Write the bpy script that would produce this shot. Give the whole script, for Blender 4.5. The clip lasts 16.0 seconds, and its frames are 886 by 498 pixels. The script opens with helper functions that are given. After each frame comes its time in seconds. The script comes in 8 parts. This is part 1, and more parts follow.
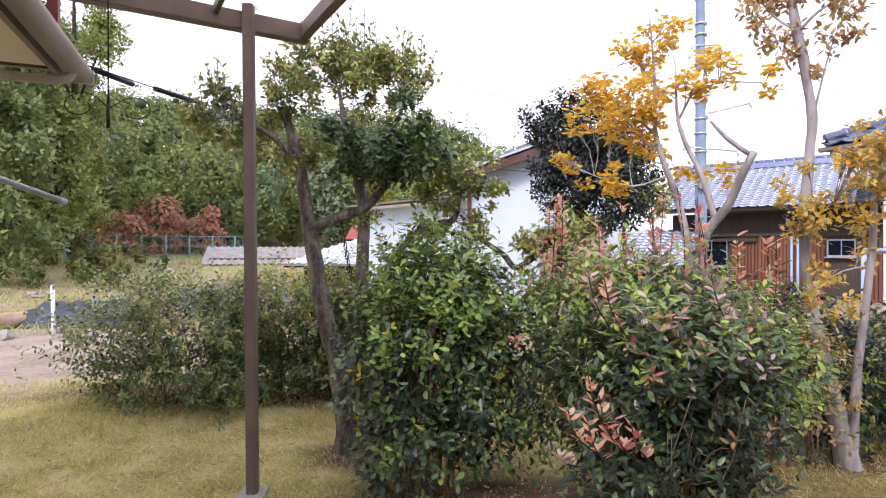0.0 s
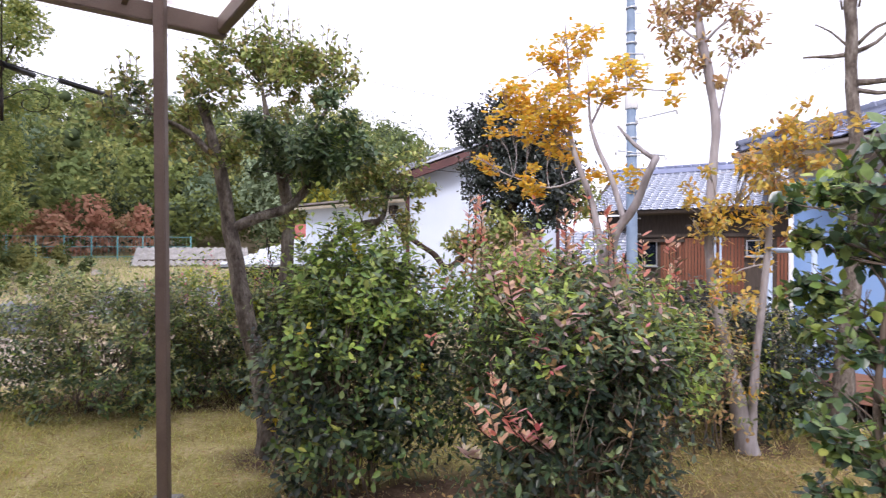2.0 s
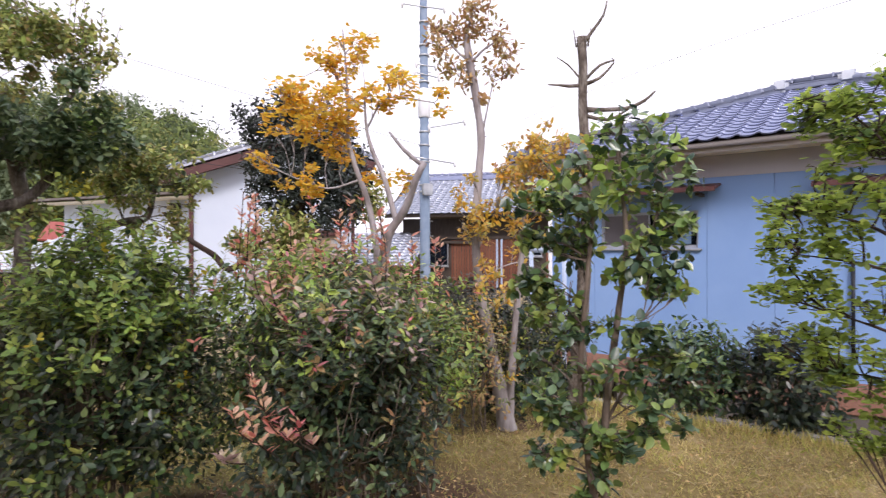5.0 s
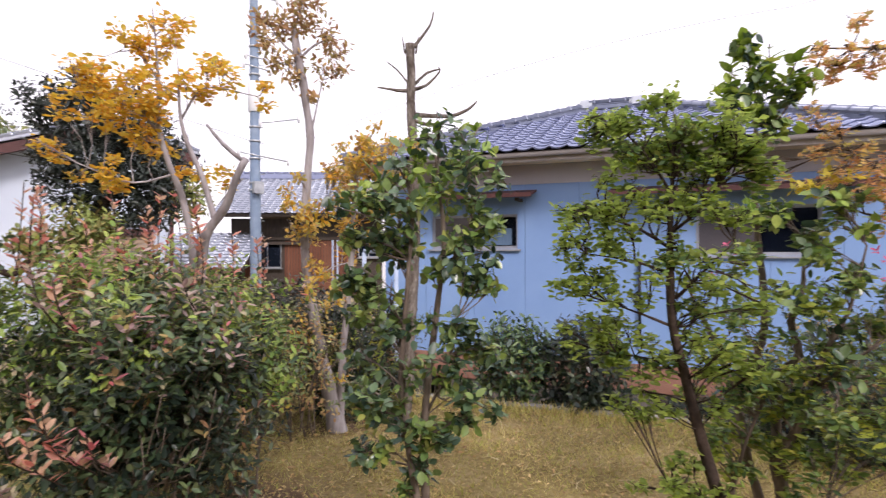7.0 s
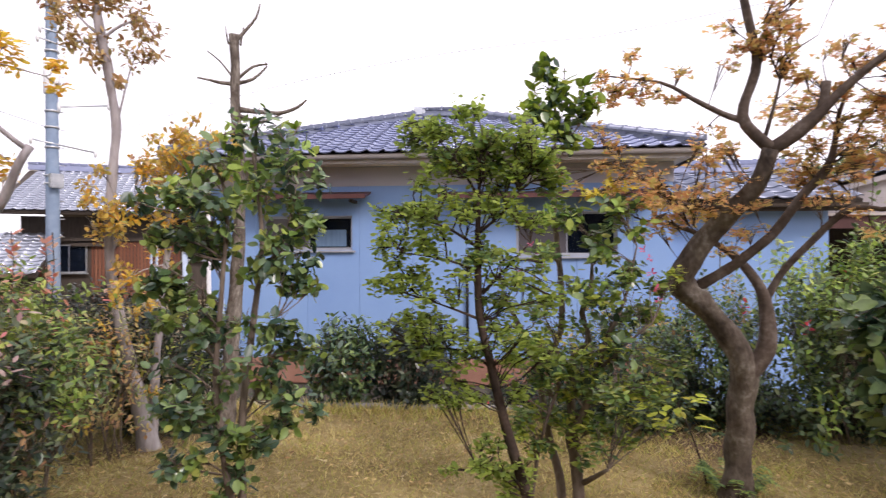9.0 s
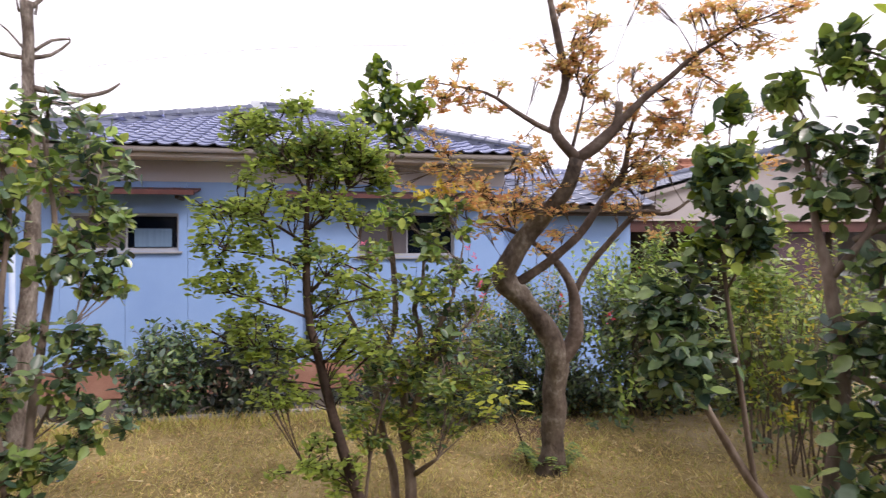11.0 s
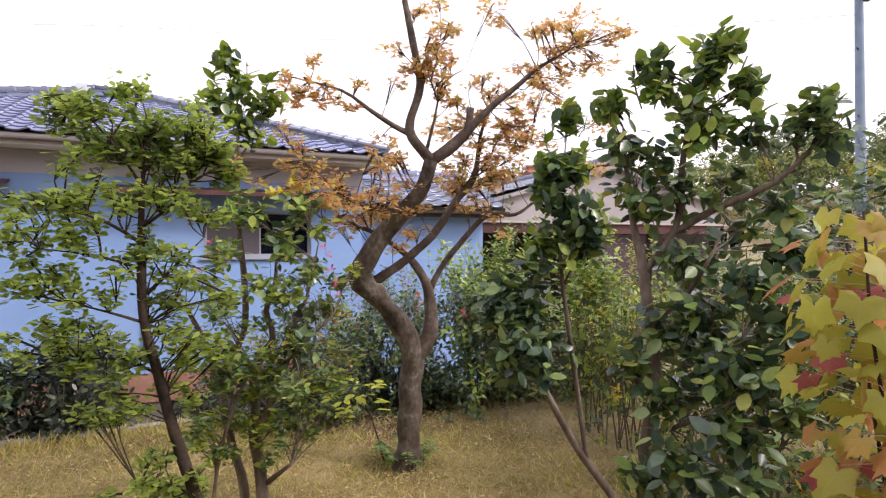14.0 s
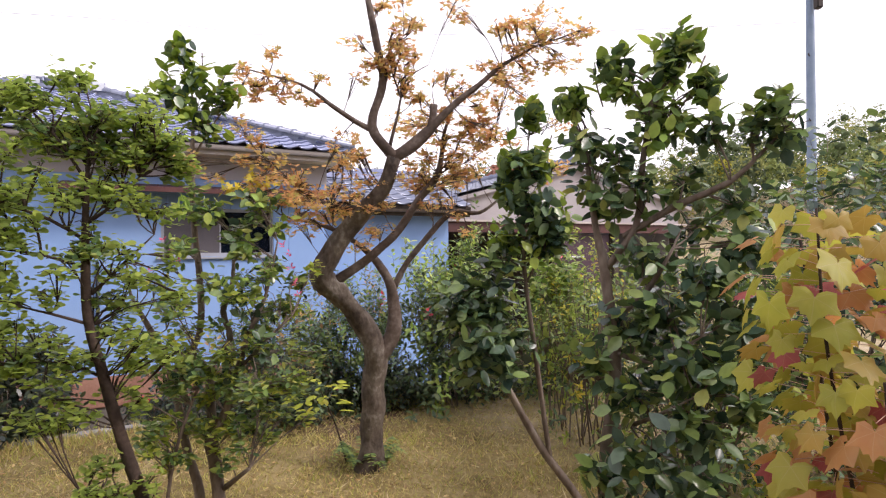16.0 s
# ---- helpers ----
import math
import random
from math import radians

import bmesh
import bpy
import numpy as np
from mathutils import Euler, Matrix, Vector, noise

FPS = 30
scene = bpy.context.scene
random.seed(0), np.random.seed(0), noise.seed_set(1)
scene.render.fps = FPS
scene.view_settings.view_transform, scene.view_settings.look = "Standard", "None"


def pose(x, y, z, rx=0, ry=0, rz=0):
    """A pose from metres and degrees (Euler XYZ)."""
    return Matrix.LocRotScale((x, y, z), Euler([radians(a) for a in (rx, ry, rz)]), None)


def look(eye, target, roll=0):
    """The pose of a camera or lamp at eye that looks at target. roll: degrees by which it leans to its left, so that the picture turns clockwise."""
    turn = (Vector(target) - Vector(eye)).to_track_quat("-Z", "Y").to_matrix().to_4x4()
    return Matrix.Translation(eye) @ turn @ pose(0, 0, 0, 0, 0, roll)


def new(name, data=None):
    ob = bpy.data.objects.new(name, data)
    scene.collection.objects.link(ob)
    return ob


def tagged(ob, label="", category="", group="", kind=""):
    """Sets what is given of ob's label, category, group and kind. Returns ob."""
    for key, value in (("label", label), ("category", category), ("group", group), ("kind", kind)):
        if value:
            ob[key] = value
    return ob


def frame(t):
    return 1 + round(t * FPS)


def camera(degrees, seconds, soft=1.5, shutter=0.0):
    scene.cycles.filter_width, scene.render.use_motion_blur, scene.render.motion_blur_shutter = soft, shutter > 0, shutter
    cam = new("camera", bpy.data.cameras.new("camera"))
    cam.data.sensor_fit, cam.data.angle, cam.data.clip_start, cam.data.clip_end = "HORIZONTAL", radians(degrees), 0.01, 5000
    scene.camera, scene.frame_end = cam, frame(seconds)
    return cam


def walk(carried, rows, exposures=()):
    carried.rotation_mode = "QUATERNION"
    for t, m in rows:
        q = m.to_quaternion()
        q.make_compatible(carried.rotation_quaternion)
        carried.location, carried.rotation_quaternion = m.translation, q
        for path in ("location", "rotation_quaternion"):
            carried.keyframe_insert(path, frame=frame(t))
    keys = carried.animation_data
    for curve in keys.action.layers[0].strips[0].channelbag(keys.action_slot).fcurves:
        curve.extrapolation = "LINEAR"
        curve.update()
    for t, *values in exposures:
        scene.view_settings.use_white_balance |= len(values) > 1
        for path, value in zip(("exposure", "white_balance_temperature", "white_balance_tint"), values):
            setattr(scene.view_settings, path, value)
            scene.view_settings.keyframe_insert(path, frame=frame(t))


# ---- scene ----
# ---------------------------------------------------------------- camera and walk
cam = camera(76.42, 16.0, soft=1.2, shutter=0.5)
# seconds, eye x, y, z, yaw, pitch, roll
PATH = [
    (0.0, 0.001, 0.029, 1.496, -1.83, -0.14, -0.09),
    (0.5, 0.030, 0.025, 1.497, -2.23, -0.16, -0.07),
    (1.0, 0.074, 0.018, 1.497, -3.07, -0.16, -0.05),
    (1.5, 0.117, 0.006, 1.494, -4.75, -0.14, -0.04),
    (2.0, 0.157, -0.010, 1.490, -7.37, -0.07, -0.03),
    (2.5, 0.189, -0.028, 1.486, -10.40, -0.04, -0.05),
    (3.0, 0.216, -0.048, 1.482, -13.94, 0.03, -0.05),
    (3.5, 0.240, -0.069, 1.482, -17.22, 0.05, -0.00),
    (6.0, 0.333, -0.141, 1.475, -34.60, 0.14, 0.11),
    (6.5, 0.342, -0.154, 1.476, -38.83, 0.16, 0.15),
    (7.0, 0.348, -0.165, 1.472, -43.53, 0.19, 0.17),
    (7.5, 0.353, -0.185, 1.471, -47.58, 0.22, 0.21),
    (8.0, 0.362, -0.209, 1.466, -51.80, 0.28, 0.26),
    (8.5, 0.365, -0.233, 1.462, -55.54, 0.30, 0.30),
    (9.0, 0.364, -0.260, 1.460, -59.66, 0.35, 0.31),
    (9.5, 0.364, -0.285, 1.462, -63.40, 0.33, 0.33),
    (10.0, 0.368, -0.300, 1.454, -67.47, 0.39, 0.36),
    (12.5, 0.368, -0.358, 1.437, -84.43, 0.42, 0.52),
    (13.0, 0.366, -0.354, 1.435, -86.57, 0.44, 0.56),
    (13.5, 0.363, -0.350, 1.433, -88.14, 0.42, 0.57),
    (14.0, 0.359, -0.350, 1.431, -89.49, 0.40, 0.58),
    (14.5, 0.359, -0.355, 1.429, -90.50, 0.41, 0.59),
    (15.0, 0.360, -0.364, 1.425, -91.55, 0.39, 0.61),
    (15.5, 0.366, -0.360, 1.422, -92.35, 0.35, 0.61),
    (16.0, 0.394, -0.370, 1.425, -92.87, 0.29, 0.62),
]
walk(cam, [(t, pose(x, y, z, 90 + pitch, roll, yaw)) for t, x, y, z, yaw, pitch, roll in PATH], exposures=[(0.0, 0.78, 5950, 22), (3.5, 0.67, 6050, 22), (6.5, 0.52, 6350, 22), (9.5, 0.56, 6400, 22), (13.0, 0.68, 6450, 22), (16.0, 0.68, 6450, 22)])

# ---------------------------------------------------------------- sky, sun
world = bpy.data.worlds.new("overcast_sky")
world.use_nodes = True
scene.world = world
wn, wl = world.node_tree.nodes, world.node_tree.links
sky = wn.new("ShaderNodeTexSky")
sky.sky_type, sky.sun_disc = "NISHITA", False
sky.sun_elevation, sky.sun_rotation = radians(38), radians(200)
sky.air_density, sky.dust_density = 1.0, 4.0
dim = wn.new("ShaderNodeMix")
dim.data_type, dim.blend_type = "RGBA", "MULTIPLY"
dim.inputs[0].default_value = 1.0
dim.inputs[7].default_value = (0.10, 0.10, 0.10, 1)
wl.new(sky.outputs[0], dim.inputs[6])
veil = wn.new("ShaderNodeMix")
veil.data_type = "RGBA"
veil.inputs[0].default_value = 0.85
veil.inputs[7].default_value = (1.10, 1.08, 1.10, 1)
wl.new(dim.outputs[2], veil.inputs[6])
wl.new(veil.outputs[2], wn["Background"].inputs[0])
wn["Background"].inputs[1].default_value = 1.0
sun = new("sun", bpy.data.lights.new("sun", "SUN"))
sun.data.energy, sun.data.angle, sun.data.color = 1.6, radians(14), (1.0, 0.94, 0.85)
sun.matrix_world = look((0, 0, 30), (0 - 30 * math.tan(radians(52)) * math.sin(radians(200)), 0 - 30 * math.tan(radians(52)) * math.cos(radians(200)), 0))

# ---------------------------------------------------------------- materials
def nodes_of(name):
    m = bpy.data.materials.new(name)
    m.use_nodes = True
    return m, m.node_tree.nodes, m.node_tree.links, m.node_tree.nodes["Principled BSDF"]


def ramp_of(n, colours):
    r = n.new("ShaderNodeValToRGB")
    e = r.color_ramp.elements
    while len(e) < len(colours):
        e.new(0.5)
    for i, c in enumerate(colours):
        e[i].position = i / max(1, len(colours) - 1)
        e[i].color = (*c, 1)
    return r


def surface(name, colours, scale=6.0, rough=0.8, bump=0.3, fine=60.0, metal=0.0, stretch=(1, 1, 1), depth=0.01, spec=0.3, per_piece=0.0):
    """Two scales of variation (stains, grain), with a relief of its own."""
    m, n, l, b = nodes_of(name)
    co = n.new("ShaderNodeTexCoord")
    mp = n.new("ShaderNodeMapping")
    mp.inputs["Scale"].default_value = stretch
    l.new(co.outputs["Object"], mp.inputs[0])
    big, small = n.new("ShaderNodeTexNoise"), n.new("ShaderNodeTexNoise")
    big.inputs["Scale"].default_value, small.inputs["Scale"].default_value = scale, fine
    big.inputs["Detail"].default_value, small.inputs["Detail"].default_value = 6, 4
    for t in (big, small):
        l.new(mp.outputs[0], t.inputs["Vector"])
    add = n.new("ShaderNodeMix")
    add.inputs[0].default_value = 0.35
    l.new(big.outputs[0], add.inputs[2])
    l.new(small.outputs[0], add.inputs[3])
    spread = n.new("ShaderNodeMapRange")
    spread.inputs[1].default_value, spread.inputs[2].default_value = 0.32, 0.68
    l.new(add.outputs[0], spread.inputs[0])
    r = ramp_of(n, colours)
    out = spread.outputs[0]
    if per_piece:
        info = n.new("ShaderNodeObjectInfo")
        mix = n.new("ShaderNodeMix")
        mix.inputs[0].default_value = per_piece
        l.new(out, mix.inputs[2])
        l.new(info.outputs["Random"], mix.inputs[3])
        out = mix.outputs[0]
    l.new(out, r.inputs[0])
    l.new(r.outputs[0], b.inputs["Base Color"])
    b.inputs["Roughness"].default_value, b.inputs["Metallic"].default_value = rough, metal
    b.inputs["Specular IOR Level"].default_value = spec
    bp = n.new("ShaderNodeBump")
    bp.inputs["Strength"].default_value, bp.inputs["Distance"].default_value = bump, depth
    l.new(add.outputs[0], bp.inputs["Height"])
    l.new(bp.outputs[0], b.inputs["Normal"])
    return m


def foliage(name, colours, rough=0.5, through_light=0.25, spec=0.4, rich=1.4, by_tree=False):
    """Leaves, each with a tint of its own, that let some light through."""
    colours = [tuple(min(0.8, v * rich) for v in c) for c in colours]
    m, n, l, b = nodes_of(name)
    g = n.new("ShaderNodeNewGeometry")
    r = ramp_of(n, colours)
    if by_tree:
        at = n.new("ShaderNodeAttribute")
        at.attribute_name = "tint"
        tm = n.new("ShaderNodeMix")
        tm.inputs[0].default_value = 0.3
        l.new(at.outputs["Fac"], tm.inputs[2])
        l.new(g.outputs["Random Per Island"], tm.inputs[3])
        l.new(tm.outputs[0], r.inputs[0])
    else:
        l.new(g.outputs["Random Per Island"], r.inputs[0])
    co = n.new("ShaderNodeTexCoord")
    t = n.new("ShaderNodeTexNoise")
    t.inputs["Scale"].default_value = 45
    l.new(co.outputs["Object"], t.inputs["Vector"])
    mr = n.new("ShaderNodeMapRange")
    mr.inputs[3].default_value, mr.inputs[4].default_value = 0.7, 1.3
    l.new(t.outputs[0], mr.inputs[0])
    mx = n.new("ShaderNodeMix")
    mx.data_type, mx.blend_type = "RGBA", "MULTIPLY"
    mx.inputs[0].default_value = 1
    l.new(r.outputs[0], mx.inputs[6])
    l.new(mr.outputs[0], mx.inputs[7])
    l.new(mx.outputs[2], b.inputs["Base Color"])
    b.inputs["Roughness"].default_value = rough
    b.inputs["Specular IOR Level"].default_value = spec
    tr = n.new("ShaderNodeBsdfTranslucent")
    l.new(mx.outputs[2], tr.inputs[0])
    ms = n.new("ShaderNodeMixShader")
    ms.inputs[0].default_value = through_light
    l.new(b.outputs[0], ms.inputs[1])
    l.new(tr.outputs[0], ms.inputs[2])
    l.new(ms.outputs[0], n["Material Output"].inputs[0])
    return m


BARK_GREY = surface("bark_grey", [(0.035, 0.028, 0.024), (0.11, 0.09, 0.075), (0.20, 0.175, 0.15), (0.34, 0.31, 0.27)], 16, 0.9, 1.0, 80, stretch=(1, 1, 0.4), depth=0.04)
BARK_SMOOTH = surface("bark_smooth", [(0.18, 0.155, 0.155), (0.32, 0.295, 0.30), (0.48, 0.455, 0.46)], 6, 0.75, 0.4, 40, stretch=(1, 1, 0.25), depth=0.012)
BARK_STEM = surface("bark_stem", [(0.07, 0.052, 0.04), (0.16, 0.125, 0.1), (0.28, 0.235, 0.195)], 9, 0.85, 0.4, 60, stretch=(1, 1, 0.4), depth=0.01)
BARK_MAPLE = surface("bark_maple", [(0.03, 0.023, 0.018), (0.085, 0.066, 0.052), (0.15, 0.125, 0.10), (0.34, 0.32, 0.29)], 7, 0.85, 0.8, 40, stretch=(1, 1, 0.7), depth=0.02)
BARK_MAPLE_YOUNG = surface("bark_maple_young", [(0.05, 0.036, 0.03), (0.10, 0.075, 0.06), (0.2, 0.165, 0.14)], 7, 0.85, 0.5, 40, depth=0.01)
BARK_DARK = surface("bark_dark", [(0.02, 0.014, 0.011), (0.05, 0.034, 0.026), (0.10, 0.07, 0.055)], 10, 0.9, 0.7, 60, depth=0.012)
LEAF_HOLLY = foliage("leaf_holly", [(0.07, 0.085, 0.03), (0.12, 0.15, 0.045), (0.17, 0.21, 0.06), (0.26, 0.27, 0.08), (0.19, 0.14, 0.06), (0.10, 0.13, 0.04)], 0.45, 0.3, 0.4, rich=1.9)
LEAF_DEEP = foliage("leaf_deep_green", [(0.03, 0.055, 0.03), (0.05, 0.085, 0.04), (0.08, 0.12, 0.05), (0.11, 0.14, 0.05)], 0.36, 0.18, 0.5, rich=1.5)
LEAF_DARK = foliage("leaf_dark", [(0.018, 0.025, 0.022), (0.03, 0.042, 0.034), (0.06, 0.075, 0.058)], 0.4, 0.1, 0.5, rich=1.0)
LEAF_GREEN = foliage("leaf_green", [(0.04, 0.075, 0.028), (0.07, 0.125, 0.034), (0.11, 0.175, 0.04), (0.19, 0.235, 0.05), (0.06, 0.10, 0.038), (0.26, 0.27, 0.06)], 0.42, 0.3, 0.5, rich=1.7)
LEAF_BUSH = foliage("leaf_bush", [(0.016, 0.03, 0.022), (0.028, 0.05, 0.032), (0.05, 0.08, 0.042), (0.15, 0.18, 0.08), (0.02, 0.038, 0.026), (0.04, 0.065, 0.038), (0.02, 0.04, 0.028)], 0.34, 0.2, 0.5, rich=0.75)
LEAF_HEDGE = foliage("leaf_hedge", [(0.06, 0.08, 0.034), (0.11, 0.135, 0.05), (0.18, 0.20, 0.075), (0.25, 0.25, 0.085), (0.16, 0.15, 0.07), (0.08, 0.11, 0.045)], 0.42, 0.3, 0.45, rich=2.2)
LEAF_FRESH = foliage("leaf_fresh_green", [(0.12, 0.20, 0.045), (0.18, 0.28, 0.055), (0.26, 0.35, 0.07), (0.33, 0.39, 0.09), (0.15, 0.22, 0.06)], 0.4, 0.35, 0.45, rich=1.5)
LEAF_CAMELLIA = foliage("leaf_camellia", [(0.02, 0.04, 0.03), (0.036, 0.065, 0.042), (0.065, 0.11, 0.055), (0.15, 0.21, 0.06), (0.045, 0.08, 0.048), (0.10, 0.15, 0.06)], 0.27, 0.18, 0.6, rich=1.55)
LEAF_SHOOT = foliage("leaf_shoot", [(0.16, 0.26, 0.03), (0.26, 0.38, 0.04), (0.36, 0.45, 0.06), (0.12, 0.21, 0.035), (0.42, 0.44, 0.07)], 0.35, 0.45, rich=1.0)
LEAF_LIGHT = foliage("leaf_light", [(0.09, 0.135, 0.035), (0.15, 0.21, 0.045), (0.24, 0.31, 0.05), (0.34, 0.40, 0.07), (0.40, 0.37, 0.07)], 0.45, 0.55, rich=1.4)
LEAF_PAD = foliage("leaf_pad_green", [(0.11, 0.15, 0.04), (0.17, 0.23, 0.05), (0.23, 0.30, 0.06), (0.30, 0.36, 0.075)], 0.5, 0.6, 0.35, rich=1.6)
LEAF_LIME = foliage("leaf_lime", [(0.42, 0.50, 0.05), (0.52, 0.58, 0.07), (0.56, 0.52, 0.06)], 0.45, 0.45, rich=1.1)
LEAF_GOLD = foliage("leaf_gold", [(0.68, 0.38, 0.03), (0.78, 0.50, 0.05), (0.80, 0.58, 0.10), (0.72, 0.34, 0.04), (0.55, 0.46, 0.08)], 0.5, 0.45, rich=1.1)
LEAF_OCHRE = foliage("leaf_ochre", [(0.46, 0.30, 0.05), (0.55, 0.38, 0.08), (0.40, 0.34, 0.08), (0.48, 0.26, 0.07), (0.34, 0.34, 0.09)], 0.5, 0.45)
LEAF_CORAL = foliage("leaf_coral", [(0.72, 0.24, 0.20), (0.78, 0.40, 0.32), (0.76, 0.52, 0.40), (0.70, 0.46, 0.22), (0.62, 0.16, 0.18)], 0.45, 0.5, rich=1.05)
LEAF_RUST = foliage("leaf_rust", [(0.26, 0.14, 0.08), (0.38, 0.23, 0.10), (0.44, 0.31, 0.13), (0.30, 0.26, 0.10), (0.34, 0.18, 0.11)], 0.6, 0.35, rich=1.25)
LEAF_MAPLE = foliage("leaf_maple", [(0.60, 0.29, 0.12), (0.66, 0.40, 0.17), (0.68, 0.48, 0.17), (0.48, 0.42, 0.12), (0.52, 0.24, 0.13)], 0.55, 0.6, rich=1.1)
LEAF_PINK = foliage("leaf_pink", [(0.58, 0.15, 0.16), (0.62, 0.30, 0.32), (0.62, 0.40, 0.42), (0.52, 0.36, 0.2), (0.46, 0.16, 0.20), (0.5, 0.32, 0.36)], 0.42, 0.4, rich=1.15)
LEAF_MAUVE = foliage("leaf_mauve", [(0.36, 0.25, 0.24), (0.44, 0.33, 0.32), (0.40, 0.36, 0.22), (0.34, 0.18, 0.2)], 0.42, 0.35, rich=1.2)
LEAF_YELLOW = foliage("leaf_yellow", [(0.55, 0.42, 0.03), (0.62, 0.50, 0.06), (0.40, 0.40, 0.05)], 0.5, 0.4, rich=1.12)
LEAF_FALLEN = foliage("leaf_fallen", [(0.30, 0.17, 0.07), (0.44, 0.28, 0.12), (0.55, 0.42, 0.2), (0.20, 0.11, 0.06)], 0.8, 0.1, rich=1.12)
FOREST = foliage("forest_leaves", [(0.045, 0.062, 0.024), (0.07, 0.095, 0.034), (0.10, 0.125, 0.04), (0.14, 0.16, 0.05)], 0.8, 0.25, 0.2, by_tree=True, rich=2.0)
EDGE_TREE = foliage("edge_tree_leaves", [(0.15, 0.20, 0.07), (0.22, 0.28, 0.09), (0.32, 0.36, 0.11), (0.44, 0.43, 0.13)], 0.6, 0.4, 0.4, rich=1.15)
EDGE_TREE_DARK = foliage("edge_tree_dark", [(0.12, 0.16, 0.07), (0.18, 0.225, 0.085), (0.26, 0.30, 0.10)], 0.6, 0.4, 0.4, rich=1.15)
FOREST_LOW = foliage("field_bush_leaves", [(0.045, 0.062, 0.024), (0.07, 0.09, 0.034), (0.11, 0.12, 0.04), (0.16, 0.15, 0.05)], 0.8, 0.25, 0.2, rich=1.7, by_tree=True)
FOREST_DARK = foliage("forest_dark", [(0.03, 0.042, 0.024), (0.045, 0.06, 0.032), (0.065, 0.085, 0.04)], 0.8, 0.2, 0.2, by_tree=True, rich=2.1)
FOREST_OLIVE = foliage("forest_olive", [(0.09, 0.10, 0.035), (0.13, 0.14, 0.045), (0.18, 0.18, 0.055)], 0.8, 0.25, 0.2, by_tree=True, rich=1.9)
FOREST_BLUE = foliage("forest_bluish", [(0.06, 0.085, 0.055), (0.09, 0.12, 0.075), (0.13, 0.155, 0.095)], 0.8, 0.25, 0.2, by_tree=True, rich=2.3)
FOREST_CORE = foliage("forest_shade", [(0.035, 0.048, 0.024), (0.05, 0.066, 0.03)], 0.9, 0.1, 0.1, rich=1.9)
FOREST_YELLOW = foliage("forest_yellow", [(0.26, 0.26, 0.04), (0.38, 0.34, 0.05), (0.2, 0.21, 0.05)], 0.8, 0.3, 0.2, rich=1.2, by_tree=True)
FOREST_RED = foliage("forest_red", [(0.30, 0.15, 0.10), (0.40, 0.22, 0.15), (0.34, 0.24, 0.14)], 0.8, 0.3, 0.2, by_tree=True)
GRASS = foliage("grass_blades", [(0.52, 0.44, 0.17), (0.68, 0.58, 0.3), (0.45, 0.44, 0.12), (0.31, 0.35, 0.075), (0.62, 0.5, 0.26), (0.40, 0.43, 0.10), (0.30, 0.2, 0.1)], 0.8, 0.35, 0.2, rich=1.6)
GRASS_THATCH = foliage("grass_thatch", [(0.47, 0.38, 0.15), (0.60, 0.49, 0.23), (0.40, 0.39, 0.11), (0.26, 0.31, 0.065), (0.50, 0.38, 0.19), (0.35, 0.35, 0.10), (0.32, 0.21, 0.11)], 0.8, 0.3, 0.2, rich=1.4)
STRAW = foliage("straw", [(0.5, 0.42, 0.24), (0.62, 0.54, 0.34), (0.4, 0.3, 0.16), (0.3, 0.2, 0.1)], 0.8, 0.2, 0.2, rich=1.1)
WEED = foliage("weed_blades", [(0.34, 0.31, 0.15), (0.46, 0.41, 0.23), (0.22, 0.27, 0.08), (0.17, 0.23, 0.07), (0.28, 0.30, 0.10)], 0.8, 0.25, 0.2)
TILE = surface("glazed_roof_tile", [(0.20, 0.23, 0.36), (0.28, 0.315, 0.46), (0.37, 0.41, 0.56)], 5, 0.24, 0.06, 80, metal=0.65, spec=0.9, per_piece=0.5)
TILE_GREY = surface("grey_roof_tile", [(0.30, 0.33, 0.40), (0.40, 0.43, 0.50), (0.52, 0.55, 0.62)], 3, 0.26, 0.12, 60, metal=0.6, spec=0.9, per_piece=0.5)
TILE_RIDGE = surface("dark_ridge_tile", [(0.10, 0.12, 0.18), (0.16, 0.185, 0.26), (0.24, 0.27, 0.35)], 5, 0.35, 0.1, 80, metal=0.3, spec=0.6, per_piece=0.5)
RUST_TILE = surface("rusty_roof_tile", [(0.16, 0.06, 0.04), (0.28, 0.12, 0.08), (0.38, 0.2, 0.14)], 4, 0.7, 0.3, 60, per_piece=0.5)
WALL_BLUE = surface("pale_blue_wall", [(0.195, 0.325, 0.60), (0.22, 0.36, 0.64), (0.255, 0.395, 0.67)], 1.2, 0.7, 0.1, 120, depth=0.003)
WALL_WHITE = surface("white_render", [(0.47, 0.55, 0.67), (0.54, 0.61, 0.72), (0.60, 0.66, 0.75)], 0.8, 0.85, 0.12, 90, depth=0.004)
SOFFIT = surface("beige_soffit", [(0.82, 0.77, 0.66), (0.88, 0.83, 0.72)], 3, 0.7, 0.1, 90)
EAVE_SHADE = surface("warm_eave_shade", [(0.40, 0.39, 0.44), (0.46, 0.45, 0.49)], 1.2, 0.7, 0.1, 120, depth=0.003)
WALL_BEIGE = surface("beige_render", [(0.27, 0.25, 0.26), (0.33, 0.31, 0.32), (0.38, 0.36, 0.365)], 1.5, 0.85, 0.2, 70)
SKIRT = surface("brown_skirt", [(0.22, 0.11, 0.08), (0.29, 0.155, 0.115), (0.34, 0.2, 0.15)], 3, 0.8, 0.2, 80)
